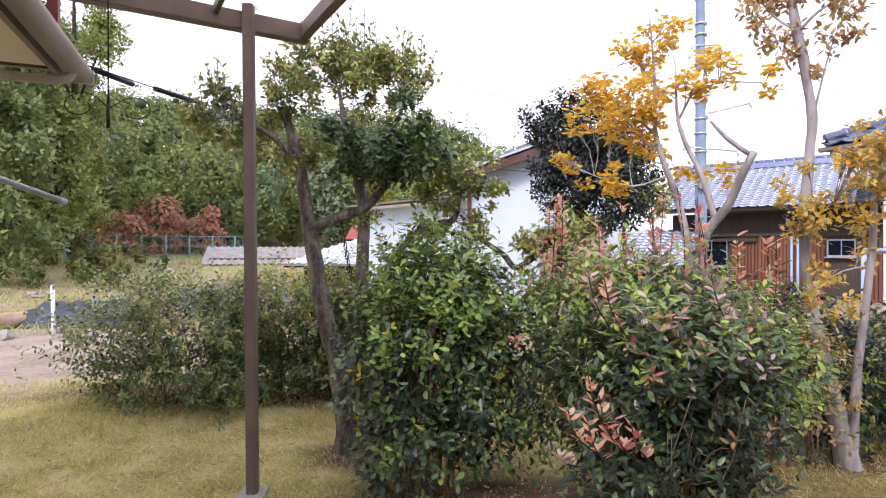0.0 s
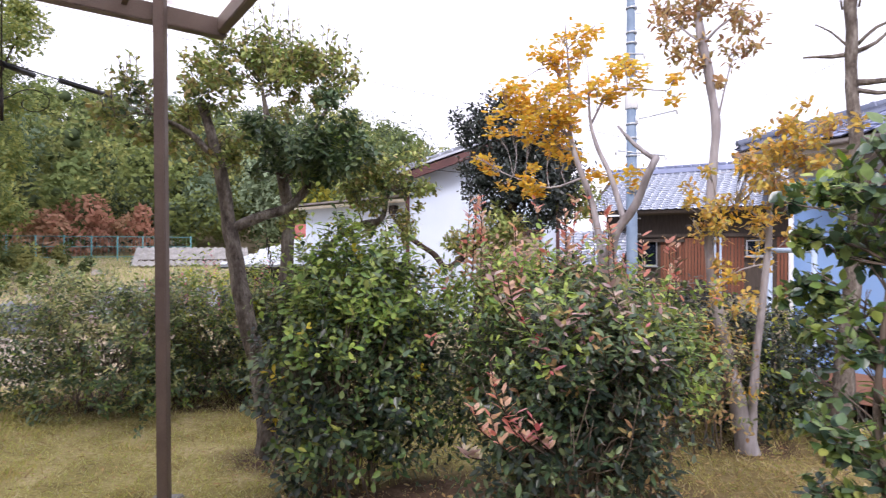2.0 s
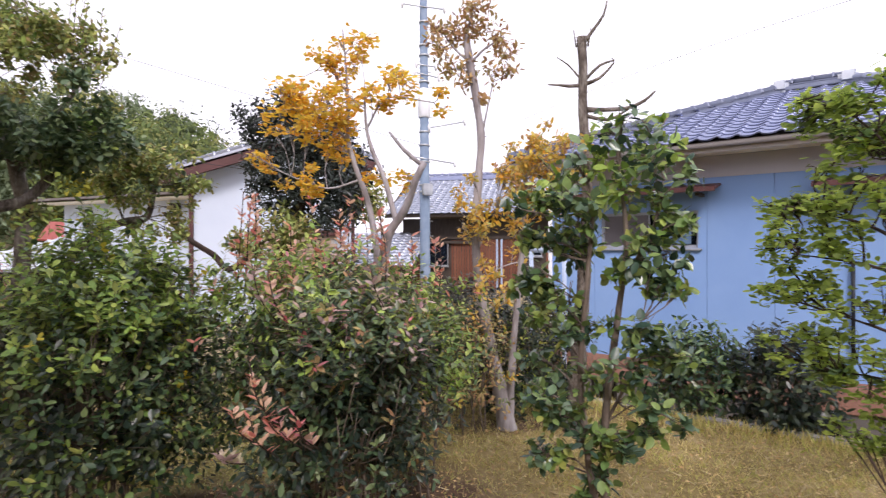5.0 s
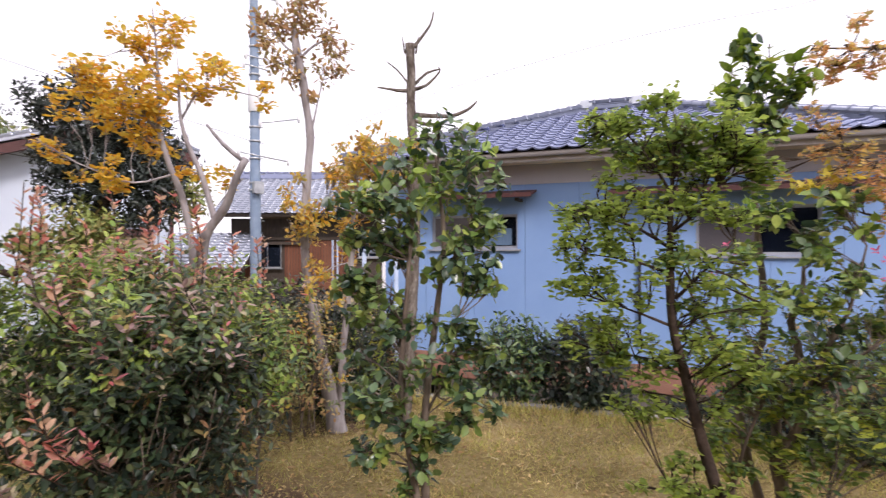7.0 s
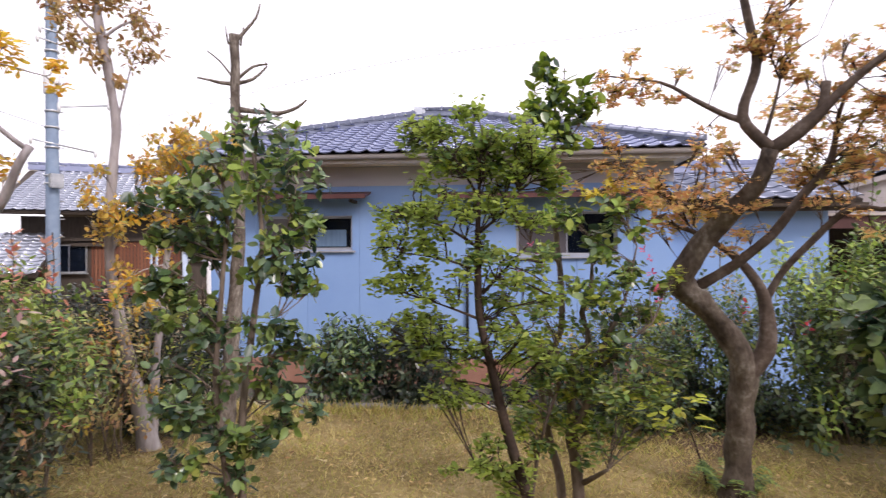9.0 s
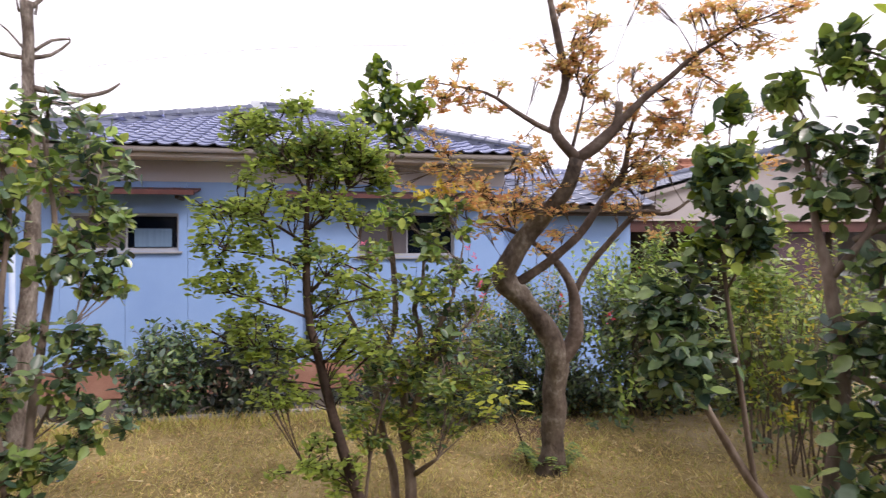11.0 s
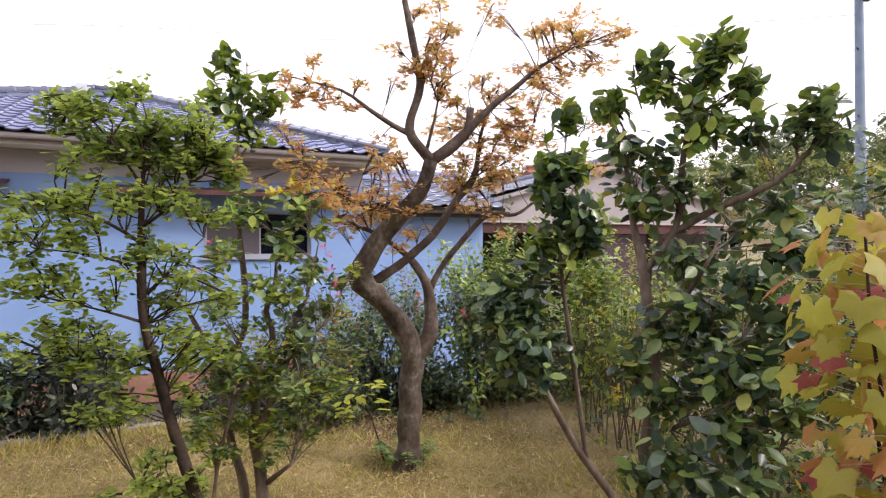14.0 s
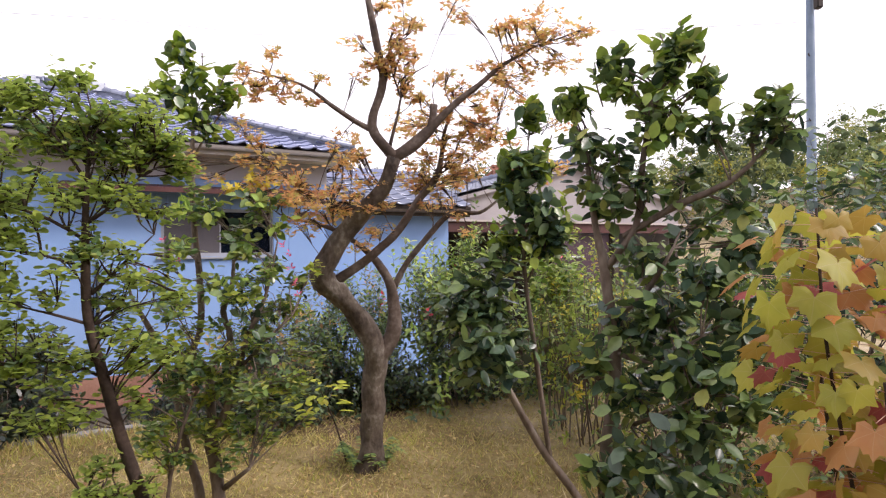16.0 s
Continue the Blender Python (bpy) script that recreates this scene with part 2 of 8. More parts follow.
CONCRETE = surface("concrete", [(0.22, 0.21, 0.2), (0.33, 0.32, 0.3), (0.42, 0.4, 0.38)], 3, 0.9, 0.4, 60)
CONCRETE_DARK = surface("dark_concrete", [(0.07, 0.065, 0.06), (0.12, 0.11, 0.1), (0.17, 0.16, 0.14)], 3, 0.9, 0.4, 60)
WOOD = surface("red_brown_timber", [(0.12, 0.045, 0.028), (0.19, 0.075, 0.045), (0.27, 0.12, 0.07)], 4, 0.75, 0.3, 50, stretch=(6, 6, 0.6), per_piece=0.5)
WOOD_DARK = surface("dark_timber", [(0.03, 0.025, 0.022), (0.06, 0.048, 0.04), (0.10, 0.08, 0.065)], 5, 0.8, 0.3, 50, stretch=(4, 4, 0.6), per_piece=0.4)
POST_BROWN = surface("bronze_aluminium", [(0.15, 0.11, 0.095), (0.19, 0.145, 0.125), (0.235, 0.18, 0.155)], 4, 0.5, 0.06, 120, metal=0.25, spec=0.4)
AWNING = surface("red_brown_sheet", [(0.055, 0.022, 0.022), (0.085, 0.034, 0.032), (0.12, 0.05, 0.046)], 4, 0.5, 0.08, 80)
GUTTER = surface("brown_gutter", [(0.36, 0.315, 0.295), (0.44, 0.395, 0.37), (0.5, 0.45, 0.43)], 3, 0.4, 0.05, 90)
GUTTER_LIGHT = surface("pale_gutter", [(0.25, 0.23, 0.23), (0.33, 0.31, 0.31)], 3, 0.5, 0.05, 90)
POLE_BLUE = surface("weathered_pole", [(0.16, 0.22, 0.31), (0.21, 0.28, 0.38), (0.27, 0.34, 0.44)], 3, 0.75, 0.2, 60)
STEEL = surface("galvanised_steel", [(0.36, 0.38, 0.4), (0.48, 0.5, 0.52), (0.6, 0.62, 0.63)], 6, 0.4, 0.08, 90, metal=0.7)
BLACK = surface("black_sleeve", [(0.012, 0.014, 0.02), (0.022, 0.024, 0.03)], 8, 0.5, 0.1, 80)
TARP = surface("blue_black_tarp", [(0.03, 0.035, 0.045), (0.055, 0.062, 0.078), (0.11, 0.12, 0.14)], 4, 0.5, 0.5, 40)
LOG = surface("old_log", [(0.25, 0.17, 0.11), (0.38, 0.28, 0.19), (0.5, 0.4, 0.3)], 5, 0.9, 0.5, 60)
ROCK = surface("pale_rock", [(0.2, 0.18, 0.155), (0.32, 0.295, 0.26), (0.45, 0.42, 0.38)], 4, 0.95, 0.6, 50)
SHEET_ROOF = surface("weathered_corrugated", [(0.19, 0.18, 0.165), (0.27, 0.26, 0.245), (0.36, 0.35, 0.335)], 3, 0.7, 0.2, 40)
ROOF_WHITE = surface("pale_roof_tile", [(0.42, 0.47, 0.53), (0.52, 0.56, 0.61), (0.6, 0.63, 0.67)], 3, 0.55, 0.15, 50)
ROOF_RED = surface("red_roof", [(0.25, 0.06, 0.05), (0.34, 0.10, 0.08)], 3, 0.6, 0.15, 50)
BRICK = surface("tan_brick", [(0.24, 0.17, 0.12), (0.33, 0.25, 0.18), (0.4, 0.31, 0.23)], 8, 0.85, 0.3, 60, per_piece=0.6)
TEAL = surface("teal_fence", [(0.10, 0.26, 0.27), (0.16, 0.34, 0.35)], 6, 0.6, 0.1, 60)
PURPLE = surface("dark_plum_panel", [(0.06, 0.035, 0.05), (0.09, 0.055, 0.075)], 4, 0.4, 0.05, 60)
WHITE_PAINT = surface("white_paint", [(0.68, 0.7, 0.72), (0.78, 0.79, 0.8)], 4, 0.5, 0.05, 60)
FRAME_PALE = surface("pale_window_frame", [(0.30, 0.32, 0.36), (0.38, 0.40, 0.44)], 4, 0.5, 0.05, 90, metal=0.2)
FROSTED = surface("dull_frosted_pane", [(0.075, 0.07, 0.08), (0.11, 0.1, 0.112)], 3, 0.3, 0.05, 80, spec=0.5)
RAIL_BLUE = surface("pale_blue_paint", [(0.36, 0.45, 0.6), (0.46, 0.55, 0.69)], 4, 0.5, 0.05, 60)
PETAL = foliage("red_berry", [(0.55, 0.03, 0.04), (0.65, 0.06, 0.10)], 0.4, 0.1, rich=1.12)
BLOSSOM = foliage("pink_blossom", [(0.62, 0.08, 0.18), (0.70, 0.16, 0.28), (0.55, 0.06, 0.12)], 0.5, 0.3, rich=1.0)
RUST_IRON = surface("dark_iron", [(0.03, 0.026, 0.024), (0.07, 0.06, 0.055)], 8, 0.6, 0.1, 60, metal=0.6)


def glass_dark(name):
    """Clear pane: mostly see-through, glossy by the angle."""
    m, n, l, b = nodes_of(name)
    b.inputs["Base Color"].default_value = (0.012, 0.022, 0.05, 1)
    b.inputs["Roughness"].default_value = 0.05
    tr = n.new("ShaderNodeBsdfTransparent")
    tr.inputs[0].default_value = (0.72, 0.8, 0.9, 1)
    fr = n.new("ShaderNodeFresnel")
    fr.inputs[0].default_value = 1.45
    ad = n.new("ShaderNodeMath")
    ad.operation = "MULTIPLY_ADD"
    l.new(fr.outputs[0], ad.inputs[0])
    ad.inputs[1].default_value, ad.inputs[2].default_value = 1.5, 0.12
    ms = n.new("ShaderNodeMixShader")
    l.new(ad.outputs[0], ms.inputs[0])
    l.new(tr.outputs[0], ms.inputs[1])
    l.new(b.outputs[0], ms.inputs[2])
    l.new(ms.outputs[0], n["Material Output"].inputs[0])
    return m


GLASS = glass_dark("window_glass")
CURTAIN = surface("pale_curtain", [(0.10, 0.165, 0.26), (0.14, 0.22, 0.33)], 3, 0.9, 0.2, 40, stretch=(8, 1, 0.5))


def translucent_sheet(name):
    m, n, l, b = nodes_of(name)
    b.inputs["Base Color"].default_value = (0.75, 0.73, 0.70, 1)
    b.inputs["Roughness"].default_value = 0.4
    tr = n.new("ShaderNodeBsdfTranslucent")
    tr.inputs[0].default_value = (0.9, 0.88, 0.85, 1)
    ms = n.new("ShaderNodeMixShader")
    ms.inputs[0].default_value = 0.9
    l.new(b.outputs[0], ms.inputs[1])
    l.new(tr.outputs[0], ms.inputs[2])
    l.new(ms.outputs[0], n["Material Output"].inputs[0])
    return m


SHEET_CLEAR = translucent_sheet("carport_sheet")


def ground_material():
    """Dry lawn, bare leaf mould, sandy track and weedy field, each where it lies in the plan."""
    m, n, l, b = nodes_of("ground_cover")
    co = n.new("ShaderNodeTexCoord")

    def noise_tex(scale, detail=6):
        t = n.new("ShaderNodeTexNoise")
        t.inputs["Scale"].default_value, t.inputs["Detail"].default_value = scale, detail
        l.new(co.outputs["Object"], t.inputs["Vector"])
        return t

    def blob(cx, cy, rx, ry, rag=0.5, edge=0.06):
        """1 inside an uneven oval of the plan."""
        mp = n.new("ShaderNodeMapping")
        mp.inputs["Location"].default_value = (-cx / rx, -cy / ry, 0)
        mp.inputs["Scale"].default_value = (1 / rx, 1 / ry, 0)
        l.new(co.outputs["Object"], mp.inputs[0])
        ln = n.new("ShaderNodeVectorMath")
        ln.operation = "LENGTH"
        l.new(mp.outputs[0], ln.inputs[0])
        nz = noise_tex(2.2)
        ad = n.new("ShaderNodeMath")
        ad.operation = "MULTIPLY_ADD"
        l.new(nz.outputs[0], ad.inputs[0])
        ad.inputs[1].default_value = rag
        l.new(ln.outputs["Value"], ad.inputs[2])
        mr = n.new("ShaderNodeMapRange")
        mr.inputs[1].default_value, mr.inputs[2].default_value = 1.0 + rag * 0.5 + edge, 1.0 + rag * 0.5 - edge
        l.new(ad.outputs[0], mr.inputs[0])
        return mr.outputs[0]

    def lay(under, over, mask):
        mx = n.new("ShaderNodeMix")
        mx.data_type = "RGBA"
        l.new(mask, mx.inputs[0])
        l.new(under, mx.inputs[6])
        l.new(over, mx.inputs[7])
        return mx.outputs[2]

    def cover(colours, scale):
        a, c = noise_tex(scale), noise_tex(scale * 14)
        mx = n.new("ShaderNodeMix")
        mx.inputs[0].default_value = 0.45
        l.new(a.outputs[0], mx.inputs[2])
        l.new(c.outputs[0], mx.inputs[3])
        mr = n.new("ShaderNodeMapRange")
        mr.inputs[1].default_value, mr.inputs[2].default_value = 0.33, 0.67
        l.new(mx.outputs[0], mr.inputs[0])
        r = ramp_of(n, colours)
        l.new(mr.outputs[0], r.inputs[0])
        return r.outputs[0]

    lawn = cover([(0.12, 0.09, 0.038), (0.25, 0.195, 0.08), (0.39, 0.31, 0.165)], 1.6)
    green = cover([(0.17, 0.14, 0.055), (0.36, 0.31, 0.11), (0.58, 0.47, 0.27)], 2.6)
    field = cover([(0.17, 0.155, 0.07), (0.32, 0.26, 0.15), (0.46, 0.38, 0.27)], 0.5)
    sand = cover([(0.22, 0.175, 0.135), (0.35, 0.29, 0.23), (0.46, 0.395, 0.325)], 1.1)
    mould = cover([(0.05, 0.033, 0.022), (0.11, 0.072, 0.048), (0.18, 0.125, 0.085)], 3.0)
    col = lay(field, lawn, blob(1.0, 2.2, 5.6, 4.6, 0.12))
    col = lay(col, green, blob(-1.6, 3.6, 3.2, 2.6, 0.6))
    col = lay(col, sand, blob(-7.8, 8.0, 4.6, 2.6, 0.2))
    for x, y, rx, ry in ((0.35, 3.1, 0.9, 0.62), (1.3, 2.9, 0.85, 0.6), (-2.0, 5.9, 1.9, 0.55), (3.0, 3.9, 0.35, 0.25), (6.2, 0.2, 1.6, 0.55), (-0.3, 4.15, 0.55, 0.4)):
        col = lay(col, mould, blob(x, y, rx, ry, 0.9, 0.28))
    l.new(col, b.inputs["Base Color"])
    b.inputs["Roughness"].default_value = 0.95
    b.inputs["Specular IOR Level"].default_value = 0.15
    h = noise_tex(35)
    bp = n.new("ShaderNodeBump")
    bp.inputs["Strength"].default_value, bp.inputs["Distance"].default_value = 0.6, 0.03
    l.new(h.outputs[0], bp.inputs["Height"])
    l.new(bp.outputs[0], b.inputs["Normal"])
    return m


GROUND = ground_material()


# ---------------------------------------------------------------- mesh helpers
def part(name, bm, material, parent=None, label=""):
    """One bmesh becomes one mesh object under a thing or a part."""
    me = bpy.data.meshes.new(name)
    bm.normal_update()
    bm.to_mesh(me)
    bm.free()
    me.materials.append(material)
    ob = new(name, me)
    if parent:
        ob.parent = parent
    if label:
        ob["label"] = label
    return ob


def thing(name, m, label, category, group="", kind=""):
    e = new(name)
    e.empty_display_size = 0.2
    e.matrix_world = m
    return tagged(e, label, category, group, kind)


def box(bm, x0, x1, y0, y1, z0, z1, bevel=0.0):
    v = [bm.verts.new((x, y, z)) for x in (x0, x1) for y in (y0, y1) for z in (z0, z1)]
    faces = [bm.faces.new([v[i] for i in f]) for f in ((0, 1, 3, 2), (4, 6, 7, 5), (0, 4, 5, 1), (2, 3, 7, 6), (0, 2, 6, 4), (1, 5, 7, 3))]
    if bevel:
        edges = {e for f in faces for e in f.edges}
        bmesh.ops.bevel(bm, geom=list(edges), offset=bevel, segments=2, affect="EDGES", clamp_overlap=True)
    return bm


def boxed(*a, bevel=0.0):
    return box(bmesh.new(), *a, bevel=bevel)


def spline(points, step):
    """A smooth line through points (each x, y, z, radius)."""
    p = np.array(points, float)
    q = np.vstack([2 * p[0] - p[1], p, 2 * p[-1] - p[-2]])
    res = []
    for i in range(1, len(q) - 2):
        a, b, c, d = q[i - 1:i + 3]
        k = max(2, int(np.linalg.norm(c[:3] - b[:3]) / step))
        for s in np.arange(k) / k:
            res.append(0.5 * ((2 * b) + (c - a) * s + (2 * a - 5 * b + 4 * c - d) * s * s + (3 * b - a - 3 * c + d) * s ** 3))
    res.append(q[-2])
    res = np.array(res)
    res[:, 3] = np.maximum(res[:, 3], 0.0015)
    return res


def tube(bm, points, seg=8, step=0.06, rough=0.0, cap=True):
    """A tapered limb along points (x, y, z, radius), uneven by rough."""
    s = spline(points, step) if step else np.array(points, float)
    rings = []
    side = None
    for i, (x, y, z, r) in enumerate(s):
        t = Vector(s[min(i + 1, len(s) - 1)][:3]) - Vector(s[max(i - 1, 0)][:3])
        t.normalize()
        side = (side or t.orthogonal())
        side = side - t * side.dot(t)
        if side.length < 1e-4:
            side = t.orthogonal()
        side.normalize()
        other = t.cross(side)
        ring = []
        for k in range(seg):
            a = 2 * math.pi * k / seg
            rr = r
            if rough:
                rr *= 1 + rough * noise.noise(Vector((x * 7 + math.cos(a) * 1.2, y * 7 + math.sin(a) * 1.2, z * 5)))
            ring.append(bm.verts.new(Vector((x, y, z)) + (side * math.cos(a) + other * math.sin(a)) * rr))
        rings.append(ring)
    for a, b in zip(rings, rings[1:]):
        for k in range(seg):
            f = bm.faces.new((a[k], a[(k + 1) % seg], b[(k + 1) % seg], b[k]))
            f.smooth = True
    if cap:
        bm.faces.new(rings[0][::-1])
        bm.faces.new(rings[-1])
    return bm


def rod(x0, y0, z0, x1, y1, z1, r, seg=10, bm=None):
    return tube(bm or bmesh.new(), [(x0, y0, z0, r), (x1, y1, z1, r)], seg, 0)


# leaf shapes: points (along, across, fold) and faces
def blade_shape(rim, fold=0.05, droop=0.06):
    """A leaf folded along its midrib; rim: (along, half width) from stalk to tip."""
    v = [(0, 0, 0), (0.5, 0, -0.01), (1, 0, -droop)]
    k = len(rim)
    for side in (1, -1):
        v += [(x, side * w, fold * (1 - 0.5 * x) - droop * x * x) for x, w in rim]
    return v, [(0, 1, 2, *range(2 + k, 2, -1)), (2, 1, 0, *range(3 + k, 3 + 2 * k))]


OVAL = blade_shape([(0.16, 0.13), (0.42, 0.215), (0.7, 0.175), (0.9, 0.07)])
ROUND = blade_shape([(0.12, 0.18), (0.36, 0.31), (0.64, 0.28), (0.87, 0.13)], 0.07, 0.09)
PADDLE = blade_shape([(0.22, 0.1), (0.52, 0.24), (0.8, 0.23), (0.95, 0.1)], 0.05, 0.05)
SPRIG = ([(0, 0.012, 0), (0, -0.012, 0), (0, 0, 0.02), (1, 0.005, 0), (1, -0.005, 0), (1, 0, 0.008)], [(0, 1, 4, 3), (1, 2, 5, 4), (2, 0, 3, 5)])
LEAFLET = ([(0, 0, 0), (0.3, 0.2, 0.04), (0.72, 0.18, 0.03), (1, 0, -0.04), (0.72, -0.18, 0.03), (0.3, -0.2, 0.04)], [(0, 5, 4, 3, 2, 1)])
DIAMOND = ([(0, 0, 0), (0.5, 0.24, 0.04), (1, 0, 0), (0.5, -0.24, 0.04)], [(0, 3, 2, 1)])
BLADE = ([(0, 0.05, 0), (0, -0.05, 0), (1, 0, 0.0)], [(0, 1, 2)])


def star(lobes=5, deep=0.42):
    v, rim = [(0.32, 0, -0.03)], []
    ang = [-150, -128, -95, -72, -48, -24, 0, 24, 48, 72, 95, 128, 150]
    rad = [0.22, 0.5, 0.2, 0.58, 0.26, 0.46, 0.70, 0.46, 0.26, 0.58, 0.2, 0.5, 0.22]
    for a, r in zip(ang, rad):
        v.append((0.32 + r * math.cos(radians(a)), r * math.sin(radians(a)), 0.03 if r > 0.4 else -0.01))
    return v, [(0, i, i + 1) for i in range(1, len(ang))]


STAR = star()


def unit(a):
    return a / np.maximum(np.linalg.norm(a, axis=1, keepdims=True), 1e-9)


def leaf_mesh(name, pos, along, up, size, shape, material, origin=(0, 0, 0)):
    """One mesh of many leaves: places, directions, upward sides and lengths."""
    tv, tf = np.array(shape[0], float), shape[1]
    n, k = len(pos), len(tv)
    x = unit(along)
    y = unit(np.cross(up, x))
    z = np.cross(x, y)
    v = pos[:, None, :] + size[:, None, None] * (tv[None, :, 0, None] * x[:, None] + tv[None, :, 1, None] * y[:, None] + tv[None, :, 2, None] * z[:, None])
    v = (v - np.array(origin)).reshape(-1, 3)
    loops = np.array([i for f in tf for i in f])
    tot = np.array([len(f) for f in tf])
    all_loops = (np.arange(n)[:, None] * k + loops[None]).ravel()
    all_tot = np.tile(tot, n)
    me = bpy.data.meshes.new(name)
    me.vertices.add(n * k)
    me.vertices.foreach_set("co", v.astype(np.float32).ravel())
    me.loops.add(len(all_loops))
    me.loops.foreach_set("vertex_index", all_loops.astype(np.int32))
    me.polygons.add(len(all_tot))
    me.polygons.foreach_set("loop_start", np.concatenate([[0], np.cumsum(all_tot)[:-1]]).astype(np.int32))
    me.update(calc_edges=True)
    me.materials.append(material)
    return new(name, me)


RNG = np.random.default_rng(7)


def twig_leaves(tips, axes, per, size, gap=0.35, spread=1.0, droop=0.0):
    """Leaves set round short twigs that end at tips and point along axes."""
    n = len(tips)
    i = np.tile(np.arange(per), n)
    t, a = np.repeat(tips, per, 0), np.repeat(unit(axes), per, 0)
    s = size * RNG.uniform(0.65, 1.2, n * per)
    ref = unit(RNG.normal(size=(n, 3)))
    ref = np.repeat(ref, per, 0)
    p = unit(np.cross(a, ref))
    q = np.cross(a, p)
    turn = i * 2.4 + RNG.uniform(-0.4, 0.4, n * per)
    out = p * np.cos(turn)[:, None] + q * np.sin(turn)[:, None]
    along = unit(a * RNG.uniform(0.25, 0.7, (n * per, 1)) + out * spread + np.array([0, 0, -droop]))
    pos = t - a * (i * gap * size)[:, None] + out * 0.06 * size
    up = unit(a * 0.7 + np.array([0, 0, 0.8]) + RNG.normal(scale=0.35, size=(n * per, 3)))
    return pos, along, up, s


def clump_tips(clumps, per_m2, flat=0.8, shell=0.45, up=0.5):
    """Twig tips spread through round clumps (x, y, z, radius), denser towards their outsides."""
    tips, axes = [], []
    for x, y, z, r in clumps:
        k = max(5, int(per_m2 * r * r))
        d = unit(RNG.normal(size=(k, 3)))
        rad = r * (shell + (1.2 - shell) * RNG.random(k) ** 0.6)
        tips.append(np.array([x, y, z]) + d * rad[:, None] * np.array([1, 1, flat]))
        axes.append(d + np.array([0, 0, up]) + RNG.normal(scale=0.3, size=(k, 3)))
    return np.vstack(tips), np.vstack(axes)


def nearest_on(limbs, c):
    pts = [q for l in limbs for q in spline(l, 0.08)]
    return min(pts, key=lambda q: (q[0] - c[0]) ** 2 + (q[1] - c[1]) ** 2 + (q[2] - c[2] + 0.1) ** 2)


def filled(clumps, reach=2.6, share=0.7):
    """The clumps, with smaller ones between neighbours."""
    more = []
    for i, a in enumerate(clumps):
        for b in clumps[i + 1:]:
            gap = math.dist(a[:3], b[:3])
            if gap < reach * (a[3] + b[3]) / 2 and random.random() < share:
                k = random.uniform(0.35, 0.65)
                more.append(tuple(a[j] + (b[j] - a[j]) * k + random.uniform(-0.04, 0.04) for j in range(3)) + (0.75 * min(a[3], b[3]),))
    return clumps + more


def scattered(clumps, n=3, spread=0.9, size=0.62):
    """Each clump broken up into n smaller ones beside each other."""
    return [(x + random.gauss(0, 0.5) * r * spread * 1.3, y + random.gauss(0, 0.5) * r * spread * 1.3, z + random.gauss(0, 0.4) * r * spread, r * size * random.uniform(0.75, 1.25)) for x, y, z, r in clumps for _ in range(n)]


def tree(name, label, category, limbs, crowns, bark, twigs=5, rough=0.25, group="", seg=10, young=None):
    """A tree of limbs (the first one is its trunk) and crowns: (clumps, material, shape, leaf, tips per m2, leaves a twig, flatness)."""
    base = Vector(limbs[0][0][:3])
    e = thing(name, Matrix.Translation(base), label, category, group)

    def rel(l):
        return [(p[0] - base.x, p[1] - base.y, p[2] - base.z, p[3]) for p in l]
    for i, l in enumerate(limbs):
        thick = max(p[3] for p in l)
        bm = tube(bmesh.new(), rel(l), seg if thick > 0.02 else 6, 0.04 if thick > 0.02 else 0.06, rough if thick > 0.02 else 0.1)
        part("trunk" if i == 0 else "limb", bm, young if young and thick < 0.062 else bark, e)
    tw = bmesh.new()
    for clumps, mat, shape, leaf, dens, per, flat, *level in crowns:
        dens *= 1.9
        for c in clumps:
            n = nearest_on(limbs, c)
            mid = [(n[j] + c[j]) / 2 + random.uniform(-0.03, 0.03) for j in range(3)]
            tube(tw, rel([(*n[:3], min(n[3], 0.004)), (*mid, 0.0024), (c[0], c[1], c[2], 0.0016)]), 4, 0.08, 0, False)
            for _ in range(twigs):
                d = Vector((random.gauss(0, 1), random.gauss(0, 1), random.gauss(0.4, 0.8))).normalized() * c[3] * 0.9
                tube(tw, rel([(*mid, 0.002), (c[0] + d.x * 0.4, c[1] + d.y * 0.4, c[2] + d.z * 0.35, 0.0018), (c[0] + d.x, c[1] + d.y, c[2] + d.z * flat, 0.0015)]), 3, 0.1, 0, False)
        tips, axes = clump_tips(clumps, dens, flat)
        pos, al, up, sz = twig_leaves(tips, axes, per, leaf)
        if level:  # leaves held flat, in sprays
            al[:, 2] = al[:, 2] * 0.3 + RNG.normal(scale=0.12, size=len(al))
            up = np.array([0, 0, 1.0]) + RNG.normal(scale=level[0], size=al.shape)
        ob = leaf_mesh("crown", pos, al, up, sz, shape, mat, base)
        ob.parent = e
    if crowns:
        tagged(part("twig_spray", tw, young or bark, e), kind="stuff")
    return e


def smooth(a, b, x):
    t = np.clip((x - a) / (b - a), 0, 1)
    return t * t * (3 - 2 * t)


